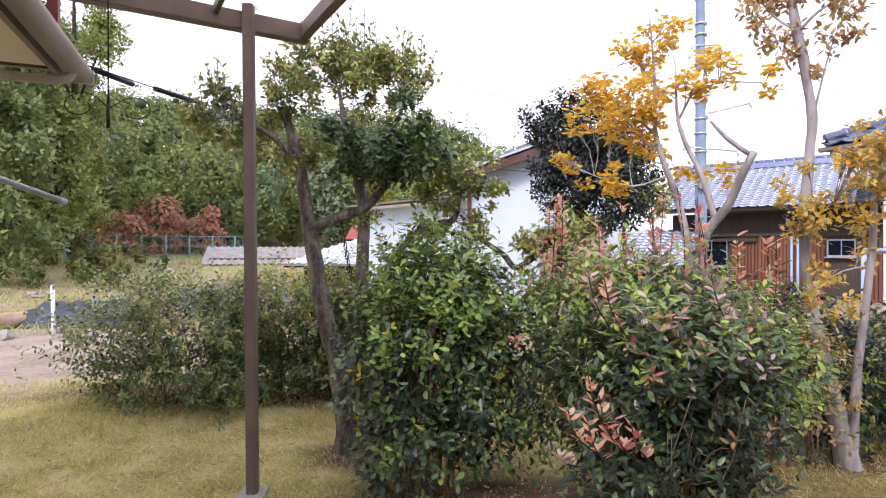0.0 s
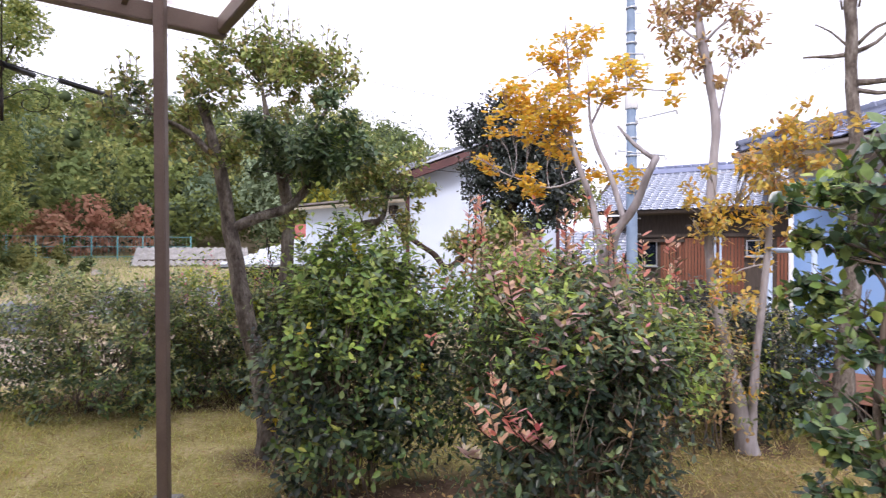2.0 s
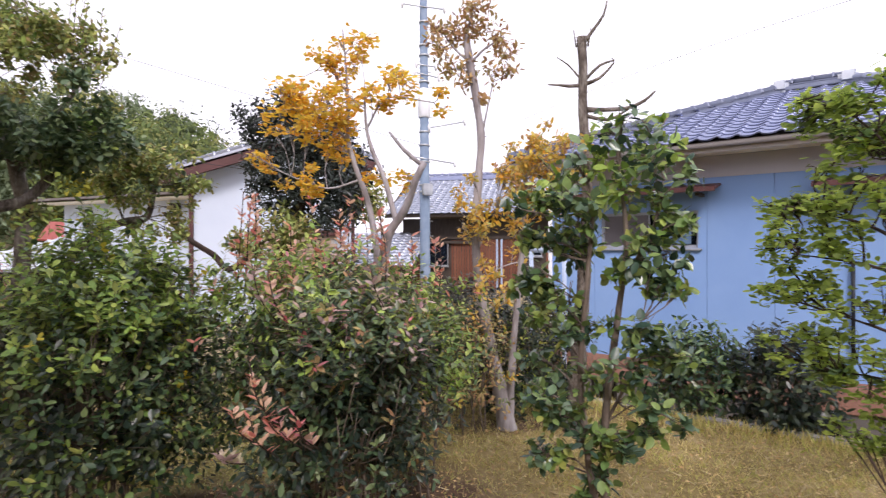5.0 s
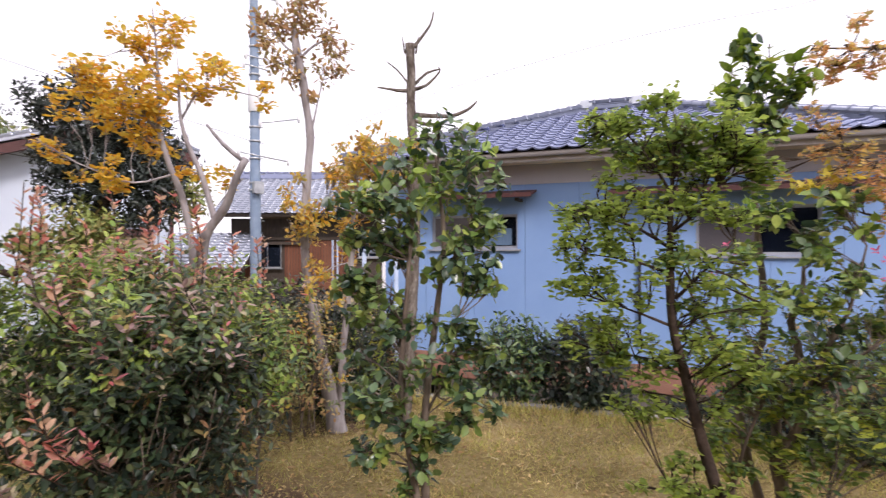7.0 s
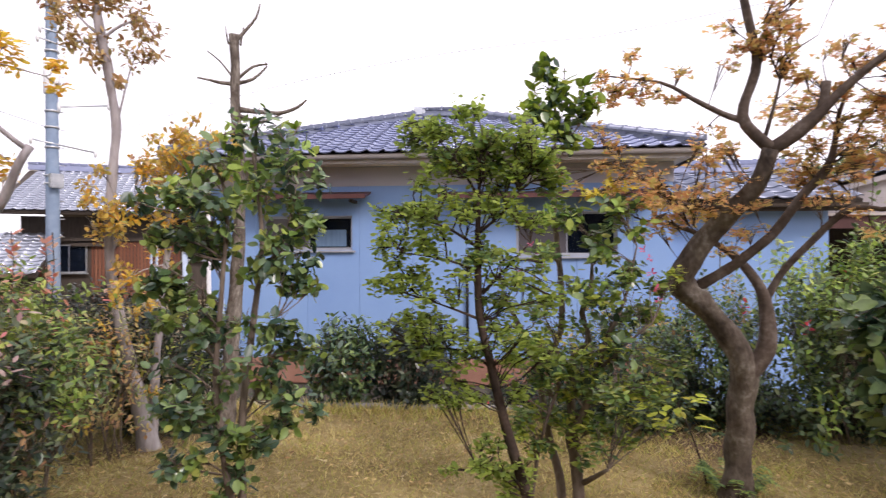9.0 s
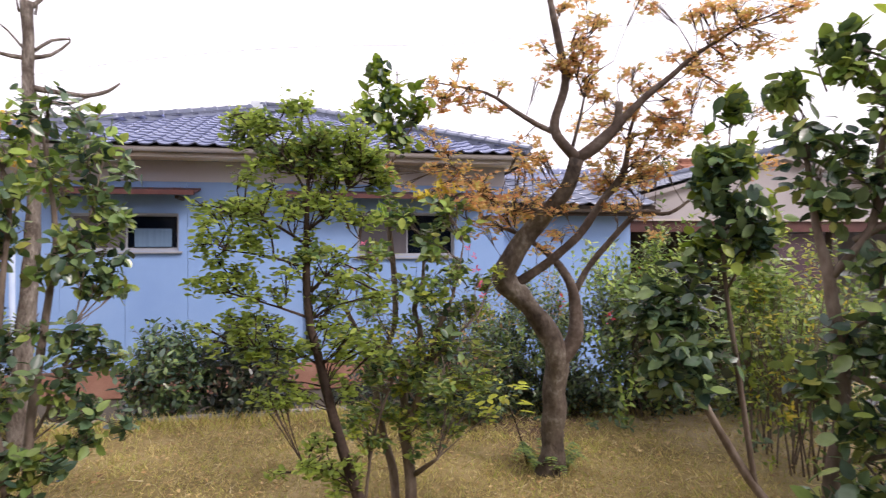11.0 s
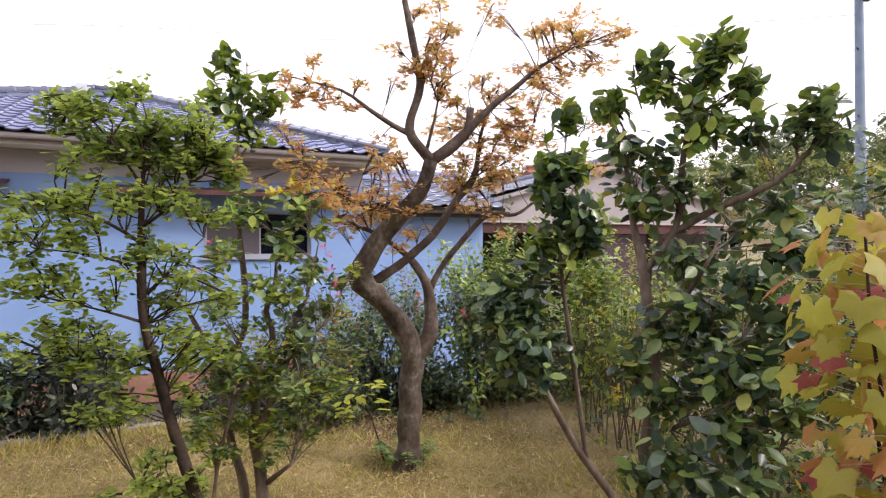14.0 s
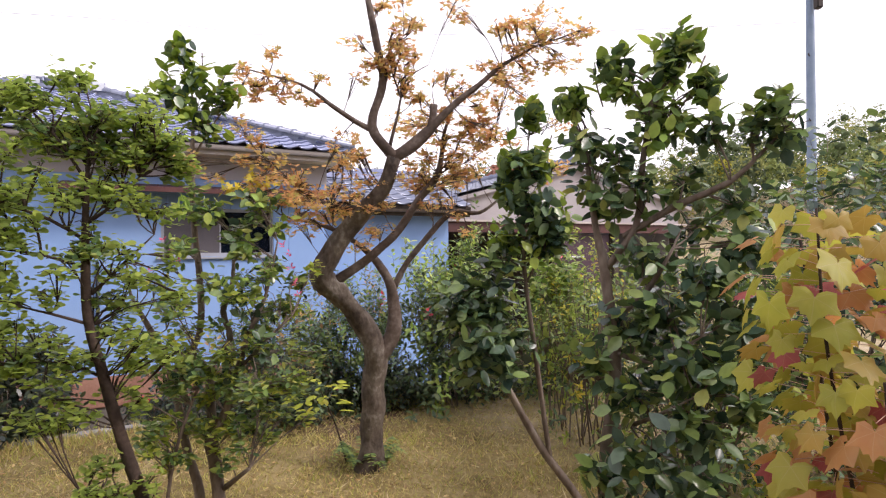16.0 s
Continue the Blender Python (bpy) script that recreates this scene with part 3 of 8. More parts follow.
def shrub(name, label, centre, radii, leaf, material, shape, tips, per=6, stems=14, bark=None, accents=(), lumps=26, group="", category="shrub", base_z=0.0, loose=0.12, skirt=0.35, lean=(0, 0), rough=0.34):
    """A bush: branching stems from one foot and leafy twigs over a lumpy outside, with stray twigs and gaps.
    accents: (material, share low down, share at the top); lean: how far the top lies from the foot."""
    c, r = np.array(centre, float), np.array(radii, float)
    seed = int(abs(c[0] * 1000) + abs(c[1] * 77))
    rng = np.random.default_rng(seed)
    base = Vector((c[0], c[1], base_z))
    e = thing(name, Matrix.Translation(base), label, category, group)
    shift = Vector((seed % 97, seed % 31, seed % 13))

    def lump(d):
        return 1 + rough * noise.noise(d * 1.7 + shift) + 0.6 * rough * noise.noise(d * 4.1 + shift)
    for i in range(stems):
        a = 2 * math.pi * i / stems + random.uniform(-0.25, 0.25)
        k = random.uniform(0.35, 0.9)
        h = c[2] + r[2] * random.uniform(0.1, 0.75) - base_z
        foot = (0.45 * k * r[0] * math.cos(a + 0.5), 0.45 * k * r[1] * math.sin(a + 0.5), -0.02, 0.0065)
        knee = (0.5 * k * r[0] * math.cos(a), 0.5 * k * r[1] * math.sin(a), h * 0.42, 0.005)
        end = (k * r[0] * math.cos(a + 0.3) + lean[0] * 0.6, k * r[1] * math.sin(a + 0.3) + lean[1] * 0.6, h, 0.002)
        bm = tube(bmesh.new(), [foot, knee, end], 5, 0.1, 0.2)
        for _ in range(3):
            q = a + random.uniform(-0.9, 0.9)
            g = random.uniform(0.7, 1.05)
            tube(bm, [knee, (0.7 * g * r[0] * math.cos(q), 0.7 * g * r[1] * math.sin(q), h * random.uniform(0.5, 0.75), 0.0035), (g * r[0] * math.cos(q) * 0.95, g * r[1] * math.sin(q) * 0.95, h * random.uniform(0.6, 1.0), 0.0015)], 4, 0.12, 0.2)
        part("stem", bm, bark or BARK_STEM, e)
    d = unit(rng.normal(size=(tips, 3)))
    d[:, 2] = np.where(d[:, 2] < -0.85, -d[:, 2], d[:, 2])
    full = np.sign(d) * np.abs(d) ** 0.8
    full /= np.maximum(1.0, np.abs(full).max(axis=1, keepdims=True))
    swell = np.array([lump(Vector(v)) for v in d])
    depth = 1 - 0.55 * rng.random(tips) ** 2.2
    stray = rng.random(tips) < loose
    depth[stray] *= rng.uniform(1.05, 1.28, stray.sum())
    high = np.clip((full[:, 2] * swell + 1) / 2, 0, 1)
    p = c + full * r * (swell * depth)[:, None] + high[:, None] * np.array([lean[0], lean[1], 0])
    ax = d + np.array([0, 0, 0.75]) + rng.normal(scale=0.35, size=d.shape)
    over = p[:, 2] - base_z
    keep = (over > 0.05) & (rng.random(tips) < skirt + 1.6 * over / (2 * r[2]))
    p, ax, high = p[keep], ax[keep], high[keep]
    sp = leaf_mesh("twig_spray", p - unit(ax) * leaf * 2.2, ax, d[keep], np.full(len(p), leaf * 2.2), SPRIG, bark or BARK_STEM, base)
    sp.parent = e
    tagged(sp, kind="stuff")
    split = rng.random(len(p))
    start = np.zeros(len(p))
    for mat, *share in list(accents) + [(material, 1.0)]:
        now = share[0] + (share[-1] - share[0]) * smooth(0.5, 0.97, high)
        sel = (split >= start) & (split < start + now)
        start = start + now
        if sel.sum():
            ob = leaf_mesh("foliage", *twig_leaves(p[sel], ax[sel], per, leaf, 0.4), shape, mat, base)
            ob.parent = e
    return e


def shoot(parent_base, parent, points, material, shape, leaf, count, bark):
    """An upright shoot with leaves up its length, part of the shrub parent."""
    s = spline([(*p, 0.004) for p in points], 0.02)
    bm = tube(bmesh.new(), [(q[0] - parent_base[0], q[1] - parent_base[1], q[2] - parent_base[2], 0.003) for q in s], 5, 0)
    ob = part("shoot", bm, bark, parent)
    k = RNG.uniform(0.25, 1.0, count)
    idx = (k * (len(s) - 1)).astype(int)
    pos = s[idx, :3]
    a = np.arange(count) * 2.4 + RNG.uniform(0, 0.6, count)
    al = np.stack([np.cos(a), np.sin(a), RNG.uniform(0.4, 1.2, count)], 1)
    up = np.stack([np.zeros(count), np.zeros(count), np.ones(count)], 1) + RNG.normal(scale=0.3, size=(count, 3))
    lf = leaf_mesh("shoot_leaves", pos, al, up, leaf * RNG.uniform(0.7, 1.2, count), shape, material, parent_base)
    lf.parent = parent
    return ob

# ---------------------------------------------------------------- limbs and leaf clumps of the garden trees (x, y, z, radius)
CLOUD_LIMBS = [
    [(-0.58, 4.19, -0.06, 0.097), (-0.58, 4.19, 0.12, 0.081), (-0.64, 4.23, 0.56, 0.066), (-0.75, 4.26, 1.02, 0.063), (-0.88, 4.34, 1.66, 0.053), (-0.95, 4.32, 2.13, 0.043), (-1.07, 4.30, 2.55, 0.029)],
    [(-0.88, 4.34, 1.63, 0.043), (-0.66, 4.38, 1.73, 0.038), (-0.45, 4.46, 1.82, 0.034), (-0.28, 4.52, 2.05, 0.024), (-0.15, 4.53, 2.35, 0.014)],
    [(-0.50, 4.70, -0.06, 0.085), (-0.50, 4.70, 0.08, 0.070), (-0.52, 4.70, 1.30, 0.053), (-0.50, 4.70, 1.72, 0.048), (-0.53, 4.65, 2.00, 0.043), (-0.62, 4.59, 2.35, 0.029), (-0.69, 4.58, 2.76, 0.014)],
]
CLOUD_LIMBS += [
    [(-0.48, 4.70, 0.93, 0.038), (-0.30, 4.92, 1.34, 0.032), (-0.11, 4.93, 1.59, 0.030), (0.09, 4.93, 1.70, 0.029), (0.25, 4.92, 1.74, 0.027), (0.31, 4.92, 1.98, 0.014)],
    [(-0.95, 4.32, 2.13, 0.029), (-1.15, 4.28, 2.33, 0.021), (-1.36, 4.16, 2.43, 0.011)],
    [(-0.53, 4.65, 2.00, 0.029), (-0.32, 4.52, 2.34, 0.019), (-0.15, 4.53, 2.66, 0.010)],
]
CLOUD_WEST = [
    (-1.48, 4.18, 2.45, 0.175), (-1.48, 4.23, 2.61, 0.140), (-1.56, 4.18, 2.36, 0.120), (-1.33, 4.33, 2.55, 0.124),
    (-1.33, 4.18, 2.33, 0.148), (-1.18, 4.37, 2.35, 0.155), (-1.08, 4.32, 2.20, 0.129), (-1.25, 4.47, 2.49, 0.129),
    (-1.46, 4.28, 2.33, 0.142),
]
CLOUD_TOP = [
    (-1.09, 4.37, 2.90, 0.165), (-1.11, 4.27, 2.71, 0.142), (-0.98, 4.27, 2.62, 0.170), (-0.90, 4.46, 2.84, 0.164),
    (-0.96, 4.57, 3.06, 0.152), (-0.69, 4.56, 3.06, 0.193), (-0.77, 4.76, 2.95, 0.169), (-0.51, 4.65, 3.10, 0.197),
    (-0.43, 4.35, 2.86, 0.174), (-0.27, 4.54, 2.97, 0.172),
]
CLOUD_EAST = [
    (-0.59, 4.65, 2.83, 0.144), (-0.41, 4.55, 2.79, 0.193), (-0.24, 4.54, 2.79, 0.193), (-0.08, 4.64, 2.87, 0.156),
    (-0.14, 4.54, 2.65, 0.172), (-0.50, 4.65, 2.63, 0.134), (-0.94, 4.56, 2.36, 0.121), (-0.89, 4.66, 2.26, 0.156),
    (-0.76, 4.76, 2.36, 0.105), (-0.84, 4.66, 2.17, 0.103),
]
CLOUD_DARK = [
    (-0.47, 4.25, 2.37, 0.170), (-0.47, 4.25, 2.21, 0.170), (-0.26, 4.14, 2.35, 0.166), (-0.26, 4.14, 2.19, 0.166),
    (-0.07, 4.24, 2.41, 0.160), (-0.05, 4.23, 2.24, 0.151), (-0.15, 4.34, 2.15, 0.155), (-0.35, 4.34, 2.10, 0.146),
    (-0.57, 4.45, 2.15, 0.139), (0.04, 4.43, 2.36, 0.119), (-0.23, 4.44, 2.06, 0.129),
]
CLOUD_PADS = [
    (0.19, 4.93, 2.17, 0.187), (0.38, 4.92, 2.19, 0.176), (0.23, 4.83, 2.02, 0.172), (0.48, 4.92, 2.06, 0.155),
    (0.04, 4.83, 2.07, 0.151), (0.14, 4.83, 1.92, 0.119), (-0.07, 4.83, 2.02, 0.108), (0.63, 4.91, 2.06, 0.110),
    (0.24, 4.92, 1.71, 0.100), (0.48, 4.92, 1.71, 0.121), (0.39, 4.92, 1.59, 0.083), (0.44, 4.92, 1.79, 0.083),
    (-0.45, 4.65, 1.74, 0.073),
]
DARK_LIMBS = [
    [(1.32, 6.29, -0.06, 0.122), (1.32, 6.29, 0.22, 0.102), (1.41, 6.27, 0.86, 0.093), (1.56, 6.24, 1.49, 0.085), (1.71, 6.30, 1.84, 0.072), (1.88, 6.25, 2.37, 0.051), (1.76, 6.29, 2.95, 0.025)],
    [(1.60, 6.22, 1.55, 0.043), (1.37, 6.18, 1.55, 0.038), (1.20, 6.21, 1.39, 0.034), (0.99, 6.15, 1.28, 0.034), (0.85, 6.17, 1.43, 0.030), (0.58, 6.20, 1.62, 0.025), (0.39, 6.22, 1.86, 0.013)],
    [(1.76, 6.29, 2.00, 0.043), (2.14, 6.27, 2.25, 0.030), (2.43, 6.38, 2.46, 0.017)],
]
DARK_CLUMPS = [
    (1.58, 6.33, 2.80, 0.38), (1.30, 6.30, 2.88, 0.26), (1.96, 6.33, 2.86, 0.38), (2.23, 6.35, 2.68, 0.32),
    (1.67, 6.21, 2.43, 0.40), (2.05, 6.20, 2.30, 0.40), (2.43, 6.38, 2.39, 0.31), (1.55, 6.24, 2.12, 0.33),
    (1.93, 6.23, 1.93, 0.30), (2.25, 6.23, 1.99, 0.29), (1.58, 6.33, 3.05, 0.25), (1.20, 6.21, 1.58, 0.23),
    (1.56, 6.03, 1.73, 0.29), (2.58, 6.43, 2.11, 0.30), (1.40, 6.27, 2.37, 0.26),
]
GOLD_LIMBS = [
    [(1.62, 3.35, 0.48, 0.043), (1.63, 3.35, 1.09, 0.037), (1.66, 3.34, 1.53, 0.032), (1.73, 3.18, 1.75, 0.026), (1.75, 3.06, 1.93, 0.022), (1.79, 3.04, 2.02, 0.021)],
    [(1.78, 3.04, 2.00, 0.014), (1.68, 3.10, 2.10, 0.012), (1.60, 3.14, 2.21, 0.007)],
    [(1.70, 3.26, 1.64, 0.020), (1.65, 3.34, 1.93, 0.017), (1.59, 3.43, 2.15, 0.014), (1.57, 3.49, 2.34, 0.010), (1.56, 3.49, 2.62, 0.005)],
    [(1.65, 3.40, 1.22, 0.029), (1.63, 3.57, 1.75, 0.022), (1.54, 3.61, 2.04, 0.019), (1.49, 3.63, 2.26, 0.014), (1.49, 3.64, 2.59, 0.009), (1.46, 3.65, 3.00, 0.004)],
    [(1.49, 3.63, 2.23, 0.010), (1.33, 3.70, 2.39, 0.006), (1.09, 3.77, 2.44, 0.003)],
]
GOLD_LIMBS += [
    [(1.56, 3.60, 1.96, 0.009), (1.36, 3.68, 1.90, 0.006), (1.13, 3.76, 1.98, 0.003)],
    [(1.57, 3.49, 2.28, 0.009), (1.70, 3.43, 2.50, 0.006), (1.97, 3.28, 2.47, 0.003)],
    [(1.49, 3.64, 2.56, 0.006), (1.36, 3.68, 2.72, 0.004), (1.21, 3.74, 2.66, 0.002)],
]
GOLD_CLUMPS = [
    (1.16, 3.75, 2.40, 0.16), (1.32, 3.70, 2.52, 0.16), (1.12, 3.76, 2.57, 0.11), (1.39, 3.67, 2.73, 0.14),
    (1.46, 3.65, 2.92, 0.13), (1.52, 3.62, 2.59, 0.14), (1.33, 3.70, 2.29, 0.15), (1.17, 3.75, 1.97, 0.12),
    (1.02, 3.79, 1.98, 0.10), (1.27, 3.72, 1.90, 0.08), (1.65, 3.57, 2.86, 0.09), (1.72, 3.42, 2.53, 0.12),
    (1.85, 3.35, 2.56, 0.12), (1.99, 3.27, 2.45, 0.08), (1.55, 3.61, 2.37, 0.13), (1.73, 3.19, 1.93, 0.06),
    (1.59, 3.48, 1.98, 0.09), (1.07, 3.78, 2.31, 0.10), (1.46, 3.65, 2.14, 0.08), (1.66, 3.45, 2.45, 0.10),
]
CRAPE_LIMBS = [
    [(2.91, 3.79, -0.06, 0.099), (2.91, 3.79, 0.01, 0.083), (2.85, 3.83, 0.36, 0.058), (2.79, 3.87, 0.70, 0.046), (2.73, 3.92, 1.10, 0.039), (2.69, 3.94, 1.53, 0.035), (2.71, 3.93, 2.05, 0.035), (2.73, 3.92, 2.41, 0.032), (2.69, 3.94, 2.78, 0.032), (2.65, 3.97, 3.05, 0.038), (2.63, 3.99, 3.28, 0.022)],
    [(2.92, 3.77, -0.06, 0.041), (2.92, 3.77, 0.11, 0.034), (2.93, 3.76, 0.57, 0.030), (2.97, 3.74, 1.04, 0.026), (3.00, 3.71, 1.53, 0.024), (3.01, 3.70, 1.87, 0.019), (3.04, 3.68, 2.25, 0.006)],
    [(2.65, 3.97, 3.05, 0.012), (2.54, 4.05, 3.18, 0.009), (2.43, 4.11, 3.37, 0.005)],
    [(2.65, 3.97, 3.03, 0.012), (2.76, 3.89, 3.16, 0.009), (2.89, 3.80, 3.24, 0.005)],
]
CRAPE_LIMBS += [
    [(2.63, 3.99, 3.26, 0.012), (2.68, 3.95, 3.50, 0.007), (2.73, 3.91, 3.72, 0.004)],
    [(2.74, 3.91, 2.45, 0.009), (2.79, 3.87, 2.76, 0.006), (2.84, 3.84, 2.98, 0.003)],
    [(3.00, 3.71, 1.57, 0.007), (2.89, 3.74, 1.76, 0.005), (2.68, 3.83, 1.81, 0.002)],
    [(2.99, 3.72, 1.38, 0.007), (2.84, 3.77, 1.34, 0.005), (2.72, 3.80, 1.26, 0.002)],
]
CRAPE_CLUMPS = [
    (2.44, 4.10, 3.18, 0.14), (2.59, 4.01, 3.03, 0.12), (2.41, 4.12, 3.33, 0.12), (2.82, 3.85, 2.95, 0.13),
    (2.89, 3.80, 3.12, 0.12), (2.68, 3.95, 3.34, 0.16), (2.84, 3.84, 3.27, 0.13), (2.55, 4.04, 3.34, 0.14),
    (2.74, 3.91, 2.75, 0.05), (2.62, 3.99, 2.89, 0.09), (2.71, 3.93, 3.53, 0.16), (2.49, 4.07, 3.00, 0.10),
    (2.93, 3.77, 2.97, 0.08),
]
CRAPE_GOLD = [
    (2.89, 3.80, 2.11, 0.12), (2.79, 3.75, 1.77, 0.13), (2.99, 3.72, 1.72, 0.14), (2.68, 3.83, 1.77, 0.10),
    (2.94, 3.76, 1.49, 0.11), (2.76, 3.77, 1.30, 0.11), (3.04, 3.68, 2.02, 0.13), (2.57, 3.91, 1.86, 0.07),
    (3.10, 3.63, 2.16, 0.11), (3.13, 3.61, 1.83, 0.13), (2.83, 3.72, 1.10, 0.09), (3.07, 3.65, 1.91, 0.09),
    (2.97, 3.74, 1.95, 0.09),
]
PRUNED_LIMBS = [
    [(3.33, 3.47, -0.06, 0.086), (3.33, 3.47, 0.03, 0.072), (3.37, 3.44, 0.74, 0.061), (3.41, 3.40, 1.68, 0.050), (3.41, 3.40, 2.20, 0.043), (3.39, 3.42, 2.62, 0.037), (3.39, 3.42, 3.00, 0.036), (3.38, 3.42, 3.20, 0.040)],
    [(3.39, 3.42, 3.14, 0.018), (3.45, 3.36, 3.25, 0.013), (3.51, 3.31, 3.36, 0.010), (3.53, 3.29, 3.47, 0.007)],
    [(3.39, 3.42, 2.81, 0.017), (3.31, 3.49, 2.81, 0.014), (3.25, 3.53, 2.82, 0.010), (3.17, 3.59, 2.83, 0.006)],
    [(3.39, 3.42, 2.84, 0.010), (3.30, 3.49, 2.98, 0.007), (3.23, 3.55, 3.05, 0.004)],
    [(3.41, 3.40, 2.82, 0.016), (3.49, 3.33, 2.86, 0.012), (3.57, 3.26, 2.97, 0.007), (3.56, 3.27, 3.01, 0.004)],
]
PRUNED_LIMBS += [
    [(3.41, 3.40, 2.86, 0.013), (3.49, 3.33, 2.96, 0.011), (3.57, 3.25, 2.99, 0.006)],
    [(3.40, 3.41, 2.61, 0.024), (3.52, 3.30, 2.60, 0.019), (3.64, 3.19, 2.60, 0.017), (3.73, 3.09, 2.65, 0.013), (3.79, 3.04, 2.72, 0.007)],
    [(3.40, 3.40, 2.56, 0.017), (3.54, 3.29, 2.52, 0.013), (3.66, 3.17, 2.60, 0.007)],
    [(3.35, 3.45, 3.12, 0.009), (3.33, 3.46, 3.26, 0.004)],
    [(3.42, 3.39, 3.12, 0.009), (3.44, 3.38, 3.27, 0.004)],
]
CAMA_LIMBS = [
    [(2.00, 1.64, -0.06, 0.026), (2.00, 1.64, -0.00, 0.022), (1.98, 1.67, 0.43, 0.019), (1.98, 1.67, 0.75, 0.017), (2.01, 1.63, 1.19, 0.013), (2.02, 1.59, 1.51, 0.010), (1.98, 1.60, 1.89, 0.005)],
    [(1.97, 1.67, -0.06, 0.022), (1.97, 1.67, 0.21, 0.018), (1.92, 1.71, 0.62, 0.016), (1.90, 1.73, 0.97, 0.013), (1.90, 1.69, 1.34, 0.010), (1.90, 1.66, 1.68, 0.007), (1.84, 1.71, 1.87, 0.004)],
    [(1.98, 1.67, 0.75, 0.008), (2.03, 1.59, 0.95, 0.006), (2.04, 1.53, 1.19, 0.003)],
    [(2.02, 1.63, 1.34, 0.007), (2.06, 1.51, 1.51, 0.005), (2.10, 1.47, 1.75, 0.003)],
]
CAMA_CLUMPS = [
    (1.98, 1.60, 1.93, 0.11), (1.91, 1.65, 1.84, 0.09), (2.08, 1.50, 1.88, 0.11), (1.81, 1.74, 1.72, 0.09),
    (1.74, 1.79, 1.71, 0.05), (1.99, 1.58, 1.75, 0.12), (1.88, 1.75, 1.59, 0.11), (2.10, 1.47, 1.51, 0.08),
    (1.89, 1.68, 1.43, 0.11), (1.81, 1.74, 1.32, 0.09), (2.01, 1.56, 1.39, 0.09), (1.88, 1.75, 1.15, 0.10),
    (2.04, 1.54, 1.19, 0.08), (1.84, 1.78, 0.98, 0.10), (1.97, 1.61, 1.00, 0.09), (2.04, 1.54, 0.88, 0.08),
    (1.88, 1.68, 0.71, 0.08), (1.83, 1.72, 0.82, 0.08), (1.98, 1.59, 0.68, 0.05), (2.10, 1.48, 1.72, 0.08),
    (1.76, 1.83, 1.53, 0.07), (1.81, 1.86, 1.19, 0.07), (2.11, 1.46, 1.05, 0.07), (1.76, 1.83, 0.88, 0.07),
]
CAMA_CLUMPS += [
    (2.12, 1.45, 1.34, 0.06), (2.08, 1.50, 0.76, 0.06), (1.80, 1.81, 0.65, 0.07), (1.95, 1.69, 0.48, 0.07),
    (1.76, 1.90, 1.34, 0.05), (2.14, 1.43, 1.58, 0.05),
]
LAYER_LIMBS = [
    [(2.54, 0.48, -0.06, 0.034), (2.54, 0.48, 0.04, 0.029), (2.50, 0.60, 0.46, 0.023), (2.47, 0.67, 0.72, 0.021), (2.44, 0.73, 0.99, 0.019), (2.42, 0.77, 1.20, 0.016), (2.42, 0.78, 1.48, 0.013), (2.42, 0.77, 1.73, 0.008), (2.42, 0.76, 1.89, 0.003)],
    [(2.42, 0.78, 1.48, 0.008), (2.37, 0.87, 1.55, 0.006), (2.30, 0.98, 1.60, 0.004), (2.23, 1.08, 1.63, 0.002)],
    [(2.42, 0.77, 1.38, 0.007), (2.36, 0.89, 1.43, 0.005), (2.26, 1.04, 1.46, 0.002)],
    [(2.43, 0.76, 1.18, 0.007), (2.37, 0.87, 1.23, 0.005), (2.31, 0.97, 1.27, 0.002)],
    [(2.42, 0.77, 1.54, 0.007), (2.47, 0.67, 1.64, 0.005), (2.51, 0.58, 1.79, 0.003)],
]
LAYER_LIMBS += [
    [(2.42, 0.77, 1.68, 0.006), (2.37, 0.86, 1.85, 0.004), (2.32, 0.95, 1.96, 0.002)],
    [(2.44, 0.73, 0.99, 0.006), (2.39, 0.83, 1.06, 0.004), (2.32, 0.95, 1.07, 0.002)],
    [(2.42, 0.76, 1.29, 0.007), (2.47, 0.66, 1.41, 0.005), (2.50, 0.58, 1.50, 0.002)],
    [(2.49, 0.61, 0.49, 0.005), (2.44, 0.68, 0.59, 0.003), (2.36, 0.77, 0.63, 0.002)],
]
LAYER_CLUMPS = [
    (2.23, 1.08, 1.63, 0.06), (2.30, 0.98, 1.62, 0.06), (2.26, 1.04, 1.46, 0.07), (2.33, 0.93, 1.48, 0.07),
    (2.27, 1.03, 1.38, 0.04), (2.35, 0.89, 1.23, 0.08), (2.31, 0.96, 1.33, 0.04), (2.34, 0.91, 1.96, 0.05),
    (2.37, 0.87, 1.82, 0.09), (2.43, 0.74, 1.91, 0.08), (2.48, 0.64, 1.92, 0.08), (2.42, 0.77, 1.78, 0.10),
    (2.47, 0.65, 1.77, 0.08), (2.51, 0.57, 1.83, 0.06), (2.39, 0.83, 1.63, 0.09), (2.46, 0.69, 1.61, 0.10),
    (2.42, 0.77, 1.43, 0.10), (2.47, 0.65, 1.44, 0.08), (2.43, 0.75, 1.25, 0.09), (2.37, 0.87, 1.08, 0.07),
    (2.41, 0.78, 1.05, 0.08), (2.47, 0.66, 1.20, 0.08), (2.32, 0.95, 1.07, 0.04), (2.36, 0.77, 0.62, 0.05),
]
